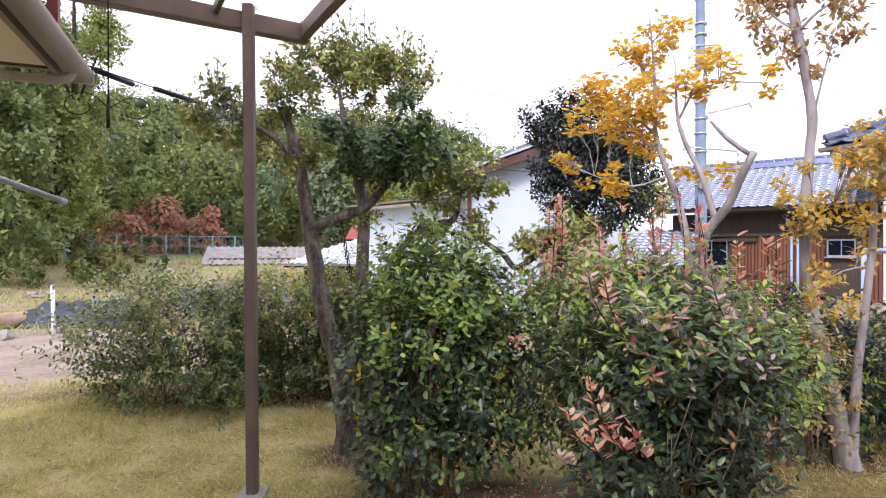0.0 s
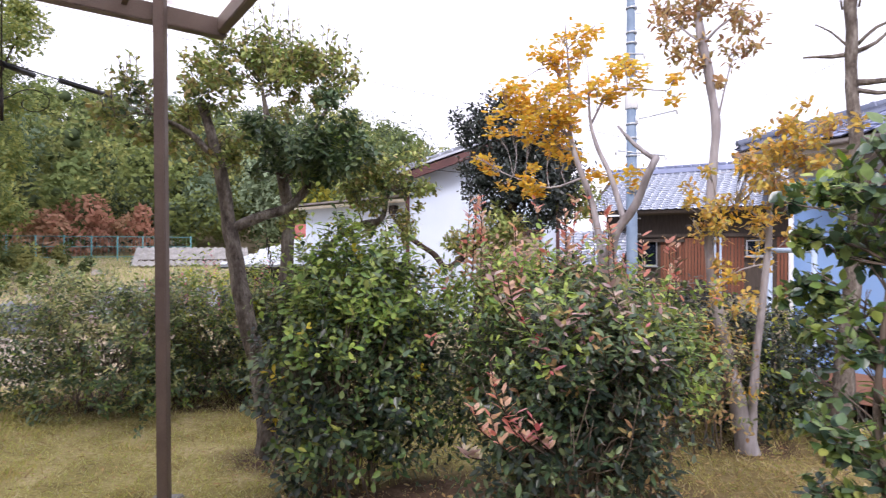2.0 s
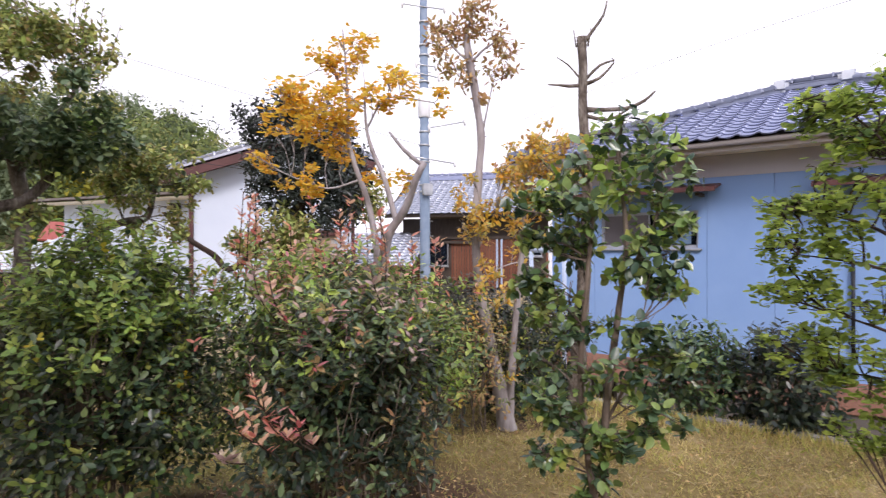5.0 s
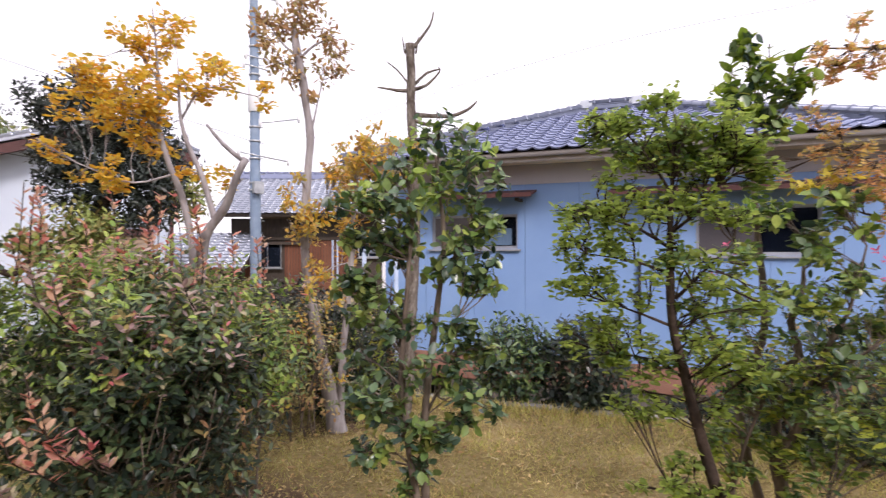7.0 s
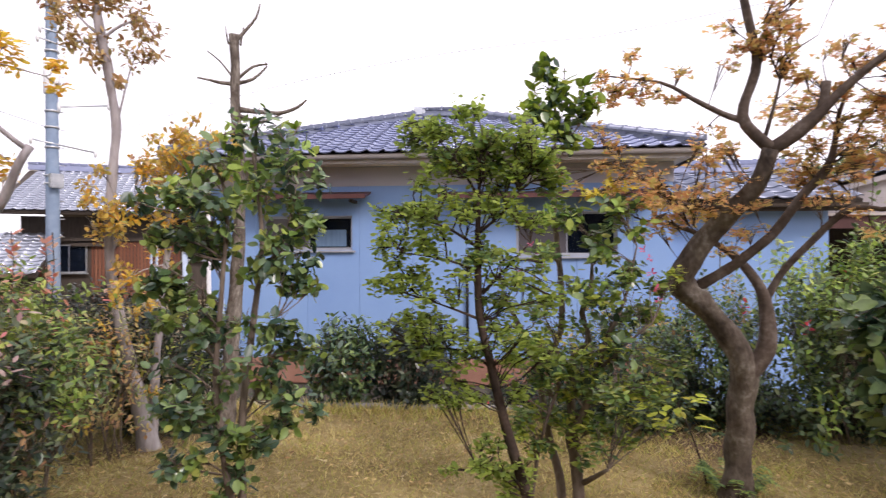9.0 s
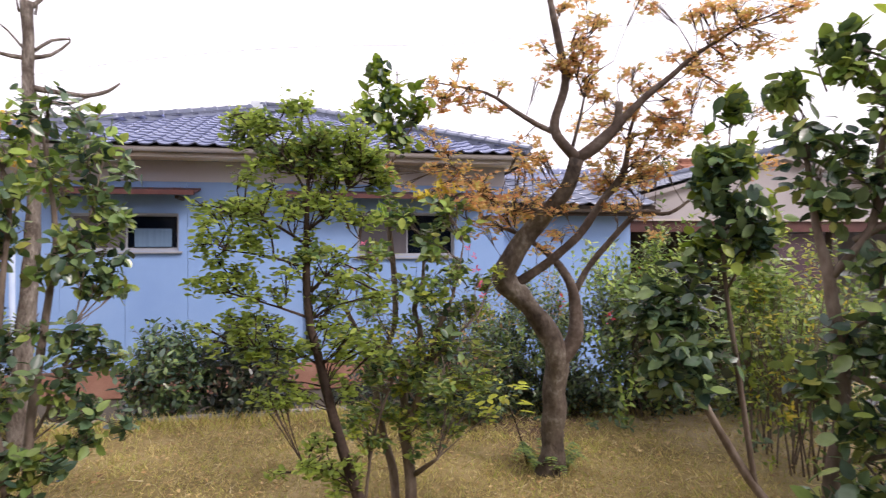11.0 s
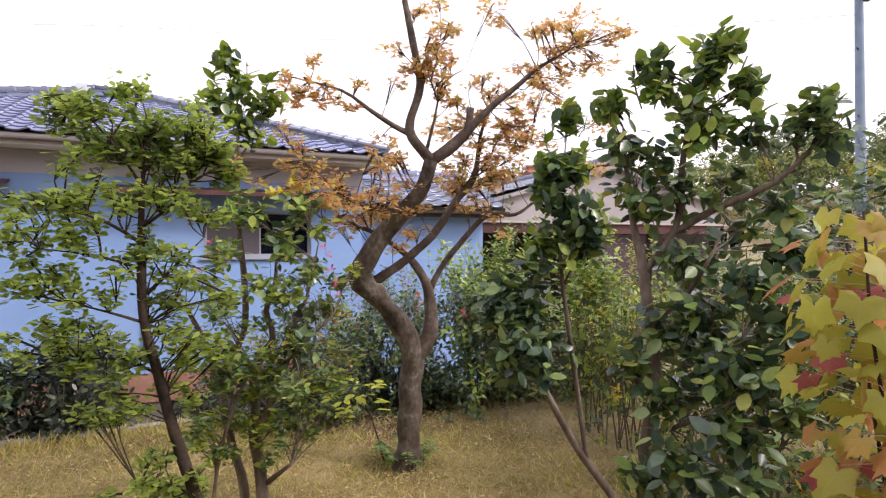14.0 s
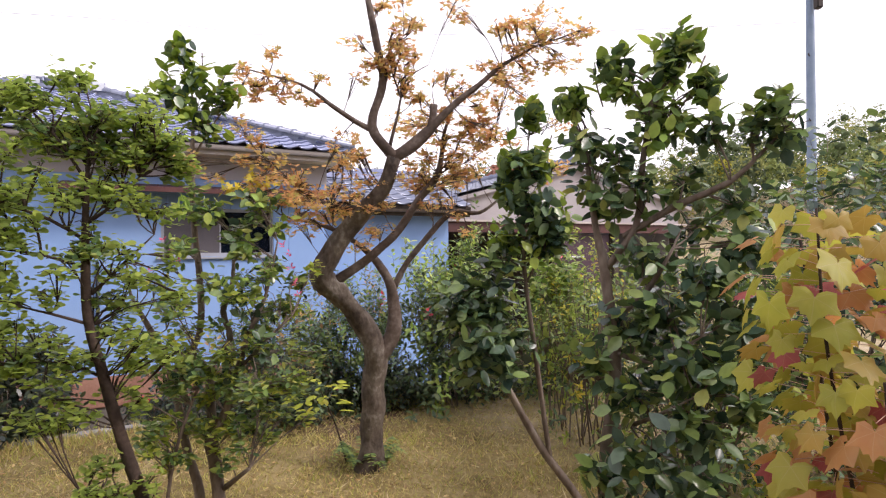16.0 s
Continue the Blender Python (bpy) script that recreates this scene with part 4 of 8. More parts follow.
LAYER_CLUMPS += [
    (2.44, 0.69, 0.58, 0.05), (2.47, 0.62, 0.52, 0.05), (2.42, 0.72, 0.66, 0.04), (2.34, 0.91, 0.90, 0.04),
    (2.40, 0.81, 0.88, 0.05), (2.47, 0.67, 0.93, 0.05), (2.50, 0.58, 1.59, 0.06), (2.52, 0.55, 1.29, 0.07),
    (2.24, 1.07, 1.34, 0.03), (2.23, 1.08, 1.50, 0.04), (2.40, 0.81, 2.03, 0.04), (2.29, 0.99, 1.20, 0.05),
    (2.27, 1.03, 1.13, 0.04), (2.50, 0.60, 1.11, 0.06), (2.36, 0.89, 1.68, 0.06), (2.32, 0.95, 1.52, 0.04),
]
LAYER_CROWN = [
    (2.55, 0.75, 1.94, 0.05), (2.55, 0.64, 1.89, 0.05), (2.54, 0.58, 1.84, 0.05), (2.55, 0.71, 1.84, 0.05), (2.54, 0.54, 1.76, 0.05), (2.55, 0.84, 1.88, 0.05), (2.55, 0.95, 1.89, 0.05),
    (2.56, 1.14, 2.03, 0.05), (2.56, 1.10, 2.00, 0.05), (2.56, 1.06, 1.91, 0.05), (2.55, 0.99, 1.84, 0.05), (2.56, 1.14, 1.66, 0.05), (2.56, 1.23, 1.65, 0.05),
]
TALL_LIMBS = [
    [(3.38, 0.66, -0.10, 0.0353), (3.38, 0.66, 0.14, 0.0335), (3.38, 0.68, 0.35, 0.0316), (3.38, 0.70, 0.47, 0.0279), (3.34, 0.61, 0.62, 0.0205), (3.32, 0.54, 0.83, 0.0161), (3.32, 0.49, 1.00, 0.0130), (3.31, 0.39, 1.22, 0.0074), (3.31, 0.33, 1.49, 0.0037)],
    [(3.38, 0.68, 0.38, 0.0260), (3.43, 0.71, 0.55, 0.0248), (3.45, 0.72, 0.82, 0.0211), (3.45, 0.62, 0.97, 0.0174), (3.47, 0.66, 1.12, 0.0155), (3.47, 0.61, 1.27, 0.0118), (3.47, 0.60, 1.52, 0.0056)],
    [(3.43, 0.76, -0.12, 0.0267), (3.43, 0.78, 0.18, 0.0248), (3.43, 0.84, 0.40, 0.0205), (3.43, 0.89, 0.67, 0.0186), (3.43, 0.96, 0.90, 0.0167), (3.38, 1.03, 1.09, 0.0130), (3.38, 1.10, 1.23, 0.0074), (3.38, 1.12, 1.43, 0.0037)],
]
TALL_LIMBS += [
    [(3.43, 0.89, 0.67, 0.0149), (3.46, 0.89, 0.80, 0.0174), (3.48, 0.79, 1.00, 0.0174), (3.47, 0.78, 1.28, 0.0174), (3.47, 0.81, 1.59, 0.0155), (3.47, 0.82, 1.90, 0.0155), (3.47, 0.81, 2.10, 0.0093), (3.47, 0.82, 2.36, 0.0037), (3.47, 0.88, 2.59, 0.0031)],
    [(3.23, 0.88, -0.02, 0.0087), (3.23, 0.85, 0.27, 0.0087), (3.23, 0.80, 0.51, 0.0081), (3.28, 0.73, 0.74, 0.0074), (3.32, 0.68, 0.83, 0.0056)],
    [(3.38, 0.63, 0.21, 0.0167), (3.32, 0.55, 0.28, 0.0130), (3.27, 0.47, 0.35, 0.0087)],
    [(3.32, 0.54, 0.83, 0.0112), (3.26, 0.38, 0.99, 0.0074), (3.26, 0.25, 1.11, 0.0037)],
    [(3.47, 0.81, 1.94, 0.0074), (3.47, 0.72, 2.10, 0.0056), (3.46, 0.62, 2.23, 0.0037)],
]
TALL_LIMBS += [
    [(3.47, 0.82, 1.80, 0.0074), (3.47, 0.92, 2.02, 0.0056), (3.47, 0.98, 2.24, 0.0031)],
]
TALL_TOP = [
    (3.30, 0.73, 2.17, 0.11), (3.27, 0.81, 2.22, 0.08), (3.34, 0.61, 2.22, 0.09), (3.28, 0.80, 2.45, 0.05),
    (3.30, 0.74, 2.32, 0.06), (3.31, 0.69, 2.07, 0.10), (3.25, 0.88, 2.25, 0.04), (3.35, 0.56, 2.26, 0.05),
]
TALL_CLUMPS = [
    (3.32, 0.67, 1.66, 0.08), (3.28, 0.80, 1.68, 0.07), (3.33, 0.45, 1.70, 0.09), (3.35, 0.34, 1.56, 0.08),
    (3.31, 0.52, 1.51, 0.10), (3.27, 0.82, 1.48, 0.09), (3.35, 0.38, 1.36, 0.10), (3.31, 0.70, 1.30, 0.11),
    (3.26, 0.53, 1.24, 0.11), (3.21, 0.83, 1.12, 0.12), (3.34, 0.40, 1.13, 0.11), (3.22, 0.65, 1.01, 0.13),
    (3.27, 0.48, 0.96, 0.13), (3.36, 0.32, 0.94, 0.11), (3.22, 0.80, 0.88, 0.12), (3.34, 0.42, 0.80, 0.11),
    (3.25, 0.57, 0.78, 0.10), (3.14, 0.87, 0.84, 0.08), (3.29, 0.75, 0.69, 0.08), (3.25, 0.88, 0.62, 0.06),
    (3.38, 0.47, 0.66, 0.08), (3.46, 0.34, 0.73, 0.09), (3.36, 0.72, 0.54, 0.06), (3.42, 0.28, 1.13, 0.08),
]
TALL_CLUMPS += [
    (3.37, 0.28, 1.30, 0.07), (3.12, 0.92, 1.00, 0.07), (3.35, 0.58, 0.55, 0.05), (3.19, 0.88, 1.30, 0.08),
    (3.52, 0.27, 0.85, 0.08), (3.27, 0.82, 0.44, 0.08), (3.34, 0.60, 0.42, 0.07), (3.43, 0.47, 0.48, 0.08),
    (3.18, 0.92, 0.51, 0.06), (3.50, 0.37, 0.57, 0.08), (3.21, 0.68, 0.83, 0.09),
]
MAPLE_LIMBS = [
    [(4.11, -0.06, -0.06, 0.108), (4.11, -0.06, 0.02, 0.090), (4.11, -0.08, 0.23, 0.077), (4.06, -0.09, 0.54, 0.068), (4.01, -0.12, 0.78, 0.072), (3.95, -0.03, 1.00, 0.065), (3.89, 0.11, 1.18, 0.063), (3.82, 0.19, 1.29, 0.068), (3.79, 0.11, 1.45, 0.059), (3.75, -0.02, 1.62, 0.052), (3.66, -0.19, 1.79, 0.045), (3.62, -0.26, 1.97, 0.041)],
    [(3.62, -0.26, 1.97, 0.032), (3.61, -0.15, 2.10, 0.029), (3.61, -0.14, 2.20, 0.027), (3.61, -0.20, 2.41, 0.023), (3.56, -0.16, 2.65, 0.020), (3.56, -0.11, 2.91, 0.016), (3.56, -0.08, 3.17, 0.009)],
]
MAPLE_LIMBS += [
    [(3.62, -0.26, 1.97, 0.032), (3.62, -0.36, 2.03, 0.031), (3.62, -0.46, 2.12, 0.027), (3.61, -0.59, 2.26, 0.020), (3.60, -0.75, 2.38, 0.015), (3.58, -0.87, 2.48, 0.012), (3.54, -1.08, 2.59, 0.005)],
    [(3.62, -0.46, 2.12, 0.023), (3.62, -0.48, 2.19, 0.022), (3.62, -0.49, 2.27, 0.023)],
    [(3.61, -0.14, 2.12, 0.018), (3.60, -0.04, 2.17, 0.015), (3.54, 0.09, 2.25, 0.012), (3.51, 0.24, 2.35, 0.008), (3.45, 0.50, 2.41, 0.004)],
    [(4.01, -0.12, 0.73, 0.054), (4.02, -0.22, 0.90, 0.045), (4.02, -0.23, 1.10, 0.038), (4.01, -0.20, 1.25, 0.032), (4.06, -0.06, 1.43, 0.022), (4.03, 0.16, 1.58, 0.016), (3.98, 0.45, 1.66, 0.005)],
]
MAPLE_LIMBS += [
    [(4.02, -0.23, 1.19, 0.023), (4.02, -0.32, 1.36, 0.020), (3.97, -0.48, 1.55, 0.018), (3.96, -0.62, 1.68, 0.016), (3.94, -0.78, 1.67, 0.012), (3.92, -0.95, 1.79, 0.005)],
    [(3.87, 0.13, 1.24, 0.032), (3.86, -0.07, 1.38, 0.027), (3.87, -0.25, 1.54, 0.025), (3.87, -0.39, 1.74, 0.023), (3.86, -0.52, 1.91, 0.020), (3.86, -0.56, 2.16, 0.011), (3.86, -0.64, 2.36, 0.005)],
    [(3.73, -0.09, 1.69, 0.016), (3.69, 0.11, 1.70, 0.014), (3.66, 0.28, 1.79, 0.009), (3.57, 0.42, 1.93, 0.004)],
    [(3.62, -0.23, 2.02, 0.011), (3.62, -0.28, 2.21, 0.008), (3.62, -0.33, 2.41, 0.005), (3.62, -0.46, 2.50, 0.002)],
    [(3.62, -0.30, 2.31, 0.005), (3.57, -0.24, 2.52, 0.004), (3.57, -0.32, 2.71, 0.002)],
]
MAPLE_LIMBS += [
    [(3.86, -0.57, 2.12, 0.007), (3.85, -0.72, 2.15, 0.005), (3.83, -0.87, 2.11, 0.003)],
]
MAPLE_CLUMPS = [
    (3.45, 0.49, 2.41, 0.06), (3.49, 0.35, 2.37, 0.06), (3.49, 0.34, 2.30, 0.04), (3.54, 0.55, 2.02, 0.09),
    (3.59, 0.35, 1.96, 0.11), (3.66, 0.24, 1.80, 0.12), (3.64, 0.04, 1.83, 0.11), (3.57, 0.43, 1.86, 0.10),
    (3.56, -0.08, 2.37, 0.07), (3.57, -0.22, 2.75, 0.07), (3.57, -0.31, 2.63, 0.06), (3.60, -0.70, 2.71, 0.10),
    (3.58, -0.87, 2.63, 0.12), (3.55, -1.02, 2.48, 0.09), (3.51, -1.19, 2.68, 0.07), (3.54, -1.08, 2.65, 0.09),
    (3.86, -0.64, 2.19, 0.14), (3.86, -0.53, 2.04, 0.14), (3.85, -0.72, 1.99, 0.12), (3.67, -0.43, 2.34, 0.06),
    (3.62, -0.33, 2.41, 0.04), (3.64, -0.77, 2.27, 0.05), (3.90, 0.32, 1.65, 0.08), (3.87, -0.23, 1.63, 0.09),
]
MAPLE_CLUMPS += [
    (3.96, -0.52, 1.66, 0.07), (3.83, -0.87, 2.07, 0.09), (3.66, -0.06, 2.06, 0.07), (3.82, 0.20, 1.70, 0.10),
    (3.87, -0.45, 1.88, 0.10), (3.57, -0.24, 2.49, 0.04),
]
MAPLE_YELLOW = [
    (3.43, 0.57, 1.77, 0.08), (3.46, 0.48, 1.82, 0.07),
]
CAMB_LIMBS = [
    [(2.39, -1.03, 0.38, 0.028), (2.38, -1.05, 0.70, 0.024), (2.37, -1.08, 1.01, 0.022), (2.38, -1.05, 1.35, 0.020), (2.39, -1.02, 1.51, 0.013), (2.40, -0.99, 1.82, 0.006)],
    [(2.37, -1.07, 1.17, 0.013), (2.31, -1.18, 1.29, 0.010), (2.25, -1.24, 1.43, 0.005)],
    [(2.38, -1.05, 1.35, 0.014), (2.34, -1.15, 1.51, 0.013), (2.34, -1.17, 1.65, 0.013), (2.33, -1.18, 1.79, 0.010), (2.31, -1.23, 1.98, 0.005), (2.28, -1.29, 2.17, 0.002)],
    [(2.36, -1.11, 1.47, 0.013), (2.29, -1.28, 1.58, 0.013), (2.23, -1.43, 1.65, 0.010), (2.18, -1.56, 1.79, 0.005)],
    [(2.38, -1.06, 1.07, 0.010), (2.28, -1.17, 1.04, 0.007), (2.17, -1.29, 1.14, 0.003)],
]
CAMB_LIMBS += [
    [(2.38, -1.06, 0.78, 0.010), (2.24, -1.15, 0.86, 0.007), (2.13, -1.25, 0.96, 0.003)],
]
CAMB_CLUMPS = [
    (2.32, -1.20, 1.96, 0.08), (2.35, -1.13, 2.01, 0.06), (2.29, -1.28, 1.90, 0.07), (2.32, -1.21, 1.86, 0.09),
    (2.37, -1.08, 2.08, 0.04), (2.28, -1.29, 2.12, 0.04), (2.30, -1.25, 2.05, 0.05), (2.25, -1.36, 1.98, 0.04),
    (2.41, -0.95, 1.96, 0.04), (2.40, -0.98, 1.83, 0.07), (2.37, -1.09, 1.77, 0.08), (2.39, -1.02, 1.69, 0.09),
    (2.38, -1.06, 1.61, 0.09), (2.34, -1.16, 1.64, 0.09), (2.33, -1.31, 1.67, 0.08), (2.24, -1.37, 1.83, 0.03),
    (2.21, -1.51, 1.84, 0.07), (2.17, -1.58, 1.81, 0.08), (2.18, -1.57, 1.90, 0.04), (2.29, -1.48, 1.59, 0.08),
    (2.31, -1.35, 1.51, 0.10), (2.33, -1.19, 1.43, 0.10),
]
CAMB_LOW = [
    (2.27, -1.51, 1.44, 0.10), (2.25, -1.35, 1.35, 0.11), (2.26, -1.22, 1.23, 0.11), (2.21, -1.43, 1.22, 0.11),
    (2.36, -1.10, 1.16, 0.11), (2.20, -1.24, 1.07, 0.12), (2.14, -1.35, 1.04, 0.10), (2.39, -1.01, 1.05, 0.08),
    (2.26, -1.10, 0.95, 0.11), (2.13, -1.25, 0.89, 0.11), (2.19, -1.13, 0.76, 0.12), (2.29, -1.00, 0.67, 0.08),
    (2.12, -1.27, 0.71, 0.09), (2.10, -1.41, 0.93, 0.05), (2.21, -1.09, 0.58, 0.13), (2.14, -1.23, 0.53, 0.12),
]
CAMC_LIMBS = [
    [(3.12, -1.19, -0.06, 0.025), (3.12, -1.19, 0.15, 0.021), (3.12, -1.00, 0.43, 0.020), (3.10, -0.83, 0.73, 0.016), (3.07, -0.73, 0.93, 0.008)],
    [(3.12, -1.02, 0.40, 0.014), (3.08, -0.95, 0.89, 0.013), (3.04, -0.89, 1.33, 0.010), (3.04, -0.89, 1.68, 0.006), (3.04, -0.93, 2.07, 0.002)],
    [(3.04, -0.90, 1.28, 0.007), (3.02, -0.99, 1.46, 0.005), (3.01, -1.05, 1.59, 0.002)],
    [(3.10, -0.83, 0.73, 0.008), (3.08, -0.68, 1.12, 0.006), (3.08, -0.59, 1.20, 0.003)],
]
CAMC_CLUMPS = [
    (3.08, -0.68, 0.95, 0.12), (3.09, -0.57, 1.12, 0.09), (3.06, -0.79, 1.03, 0.09), (3.08, -0.65, 1.26, 0.09),
    (3.06, -0.76, 1.38, 0.09), (3.02, -0.98, 1.46, 0.10), (3.06, -0.82, 1.49, 0.07), (3.05, -0.87, 1.86, 0.08),
    (3.03, -0.96, 1.84, 0.06), (3.06, -0.82, 1.72, 0.06), (3.01, -1.04, 1.54, 0.08), (3.04, -0.93, 2.07, 0.03),
    (3.07, -0.73, 1.17, 0.09), (3.04, -0.91, 1.68, 0.07), (3.08, -0.62, 0.86, 0.07),
]
CAMC_LOW = [
    (2.96, -0.68, 0.97, 0.09), (3.00, -0.79, 0.91, 0.09), (2.96, -0.63, 1.05, 0.08), (2.95, -0.73, 1.05, 0.09), (3.05, -0.86, 0.98, 0.08),
    (3.01, -0.56, 1.23, 0.07), (3.00, -0.66, 1.18, 0.08), (3.05, -0.75, 1.27, 0.08), (3.01, -0.61, 1.12, 0.07),
]
CAMB_SHOOTS = [((2.29, -1.27, 1.99), (2.28, -1.29, 2.21)), ((2.31, -1.22, 2.00), (2.32, -1.20, 2.16)), ((2.26, -1.33, 1.93), (2.25, -1.36, 2.08)), ((2.37, -1.09, 2.02), (2.38, -1.05, 2.14)), ((2.35, -1.13, 2.07), (2.35, -1.14, 2.14)), ((2.40, -1.00, 1.86), (2.41, -0.94, 2.01)), ((2.17, -1.58, 1.85), (2.18, -1.57, 1.96)), ((2.20, -1.53, 1.84), (2.22, -1.50, 1.90)), ((2.24, -1.37, 1.83), (2.23, -1.39, 1.90)), ((2.34, -1.29, 2.05), (2.35, -1.25, 2.19)), ((2.38, -1.05, 1.94), (2.39, -1.02, 2.08)), ((2.29, -1.32, 2.05), (2.28, -1.34, 2.14))]
CAMC_SHOOTS = [((3.04, -0.91, 1.95), (3.04, -0.93, 2.15)), ((3.05, -0.86, 1.87), (3.06, -0.82, 2.02)), ((3.03, -0.96, 1.84), (3.01, -1.02, 1.97)), ((3.01, -1.04, 1.57), (3.00, -1.08, 1.70))]
TALL_SHOOTS = [((3.30, 0.74, 2.21), (3.28, 0.80, 2.54)), ((3.32, 0.67, 2.21), (3.35, 0.57, 2.41)), ((3.28, 0.78, 2.21), (3.25, 0.87, 2.37)), ((3.31, 0.70, 2.24), (3.31, 0.70, 2.45))]
CAMA_SHOOTS = [((1.98, 1.60, 1.92), (1.99, 1.59, 2.03)), ((2.09, 1.49, 1.89), (2.11, 1.46, 2.00)), ((1.91, 1.65, 1.84), (1.90, 1.67, 1.96)), ((2.03, 1.55, 1.90), (2.06, 1.52, 2.00)), ((1.81, 1.74, 1.75), (1.75, 1.78, 1.84))]

# ---------------------------------------------------------------- ground
TURNED = -64.5  # the plots lie along this direction
PLOT = pose(0, 0, 0, 0, 0, TURNED)
EDGE = 5.42     # the lawn's edge, in the plot's depth


def hill_top(az):
    """The height that the hills rise to, by compass direction in degrees."""
    return np.interp(az, [-180, -120, -70, -45, -36, -29, -20, -3, 2, 7, 13, 30, 60, 84, 96, 108, 125, 140, 165, 180],
                     [4, 6, 20, 34, 28, 16, 13, 14, 13, 8, 4, 0, 0, 4, 5, 6, 10, 13, 6, 4])


def land(x, y):
    """The height of the ground."""
    x, y = np.asarray(x, float), np.asarray(y, float)
    d, az = np.hypot(x, y), np.degrees(np.arctan2(x, y))
    h = hill_top(az) * smooth(38, 95, d)
    west = smooth(14, -8, az) * smooth(-80, -50, az)
    h = h + west * 1.0 * smooth(14, 32, d)
    n = x * 0.9026 + y * 0.4305
    u = x * 0.4305 - y * 0.9026
    drop = smooth(EDGE + 0.13, EDGE + 0.16, n) * smooth(-7.5, -5.5, u)
    h = h - 0.9 * drop * smooth(60, 25, d)
    bumps = 0.02 * np.sin(x * 1.7 + 0.4) * np.cos(y * 1.3) + 0.012 * np.sin(x * 4.1 + y * 2.7)
    return h + bumps * smooth(1.0, 3.0, d) * (1 - drop)


def ground_sheet():
    def lines(near):
        far = [8, 9.5, 11, 13, 15, 18, 21, 25, 30, 35, 40, 46, 53, 60, 68, 77, 86, 96, 110, 140, 200, 400, 1500]
        return sorted(set([-f for f in far] + far + near))
    us = lines([i * 0.35 for i in range(-22, 23)])
    ns = lines([i * 0.35 for i in range(-22, 23) if not 5.2 < i * 0.35 < 5.7] + [EDGE - 0.02, EDGE + 0.13, EDGE + 0.16, EDGE + 0.4])
    bm = bmesh.new()
    grid = []
    for n in ns:
        row = []
        for u in us:
            x, y = u * 0.4305 + n * 0.9026, -u * 0.9026 + n * 0.4305
            row.append(bm.verts.new((x, y, float(land(x, y)))))
        grid.append(row)
    for a, b in zip(grid, grid[1:]):
        for i in range(len(us) - 1):
            bm.faces.new((a[i], a[i + 1], b[i + 1], b[i])).smooth = True
    return tagged(part("ground", bm, GROUND), "dry yellowing lawn with leaf mould, sandy track and weedy field", "ground", kind="structure")


ground_sheet()
kerb = part("kerb", boxed(-5.4, 6.5, EDGE, EDGE + 0.12, -0.9, 0.025, bevel=0.008), CONCRETE)
kerb.matrix_world = PLOT
tagged(kerb, "low grey concrete retaining kerb along the lawn", "kerb", kind="structure")


# ---------------------------------------------------------------- roofs and walls
def wave_tile(w=0.275, l=0.29, s=1.0):
    """One pan tile: a rolled section with a lip, lying along +y, seen from above."""
    bm = bmesh.new()
    prof = [(0.0, 0.008), (0.1, 0.0), (0.3, -0.008), (0.5, -0.006), (0.66, 0.006), (0.8, 0.024), (0.92, 0.027), (1.0, 0.014)]
    rows = []
    for y, dz in ((0, 0.021 * s), (l, 0.0)):
        rows.append([bm.verts.new(((p - 0.5) * w, y, z * s + dz)) for p, z in prof])
    lip = [bm.verts.new(((p - 0.5) * w, 0.004, z * s + 0.002 * s)) for p, z in prof]
    for i in range(len(prof) - 1):
        bm.faces.new((rows[0][i], rows[0][i + 1], rows[1][i + 1], rows[1][i])).smooth = True
        bm.faces.new((lip[i], lip[i + 1], rows[0][i + 1], rows[0][i]))
    me = bpy.data.meshes.new("tile")
    bm.to_mesh(me)
    bm.free()
    return me


def slope_frame(a, b, c):
    """A pose whose x runs from a to b and whose y climbs to c: for laying tiles on a slope."""
    x = (Vector(b) - Vector(a)).normalized()
    z = x.cross(Vector(c) - Vector(a)).normalized()
    y = z.cross(x)
    m = Matrix((x, y, z)).transposed().to_4x4()
    m.translation = Vector(a)
    return m


def lay_tiles(parent, a, b, top_l, top_r, material, w=0.265, row=0.235, single=True, name="roof_tile"):
    """Tiles in courses on the slope a, b (its foot) and top_l, top_r (its head). single: each tile is a part; else they are joined."""
    m = slope_frame(a, b, top_l)
    inv = m.inverted()
    tl, tr, fb = inv @ Vector(top_l), inv @ Vector(top_r), inv @ Vector(b)
    mesh = wave_tile(w * 1.04, row * 1.25, 0.4 + 0.6 * w / 0.275)
    mesh.materials.append(material)
    joined = bmesh.new()
    count = 0
    rows = int(tl.y / row)
    for j in range(rows + 1):
        y = j * row - 0.03
        f = min(1, max(0, (y + row * 0.5) / tl.y))
        x0, x1 = tl.x * f, fb.x + (tr.x - fb.x) * f
        for i in range(int(fb.x / w) + 1):
            x = (i + 0.5) * w
            if not x0 - 0.04 < x < x1 + 0.04:
                continue
            pm = m @ Matrix.Translation((x + random.uniform(-0.003, 0.003), y + random.uniform(-0.004, 0.004), 0.02 + random.uniform(0, 0.003))) @ pose(0, 0, 0, random.uniform(-0.3, 0.3), 0, random.uniform(-0.5, 0.5))
            if single and count < 300:
                ob = new(name, mesh)
                ob.parent, ob.matrix_basis = parent, pm
            else:
                k = len(joined.verts)
                joined.from_mesh(mesh)
                joined.verts.ensure_lookup_table()
                for v in joined.verts[k:]:
                    v.co = pm @ v.co
            count += 1
    if joined.verts:
        tagged(part("tile_field", joined, material, parent), kind="stuff")
    else:
        joined.free()


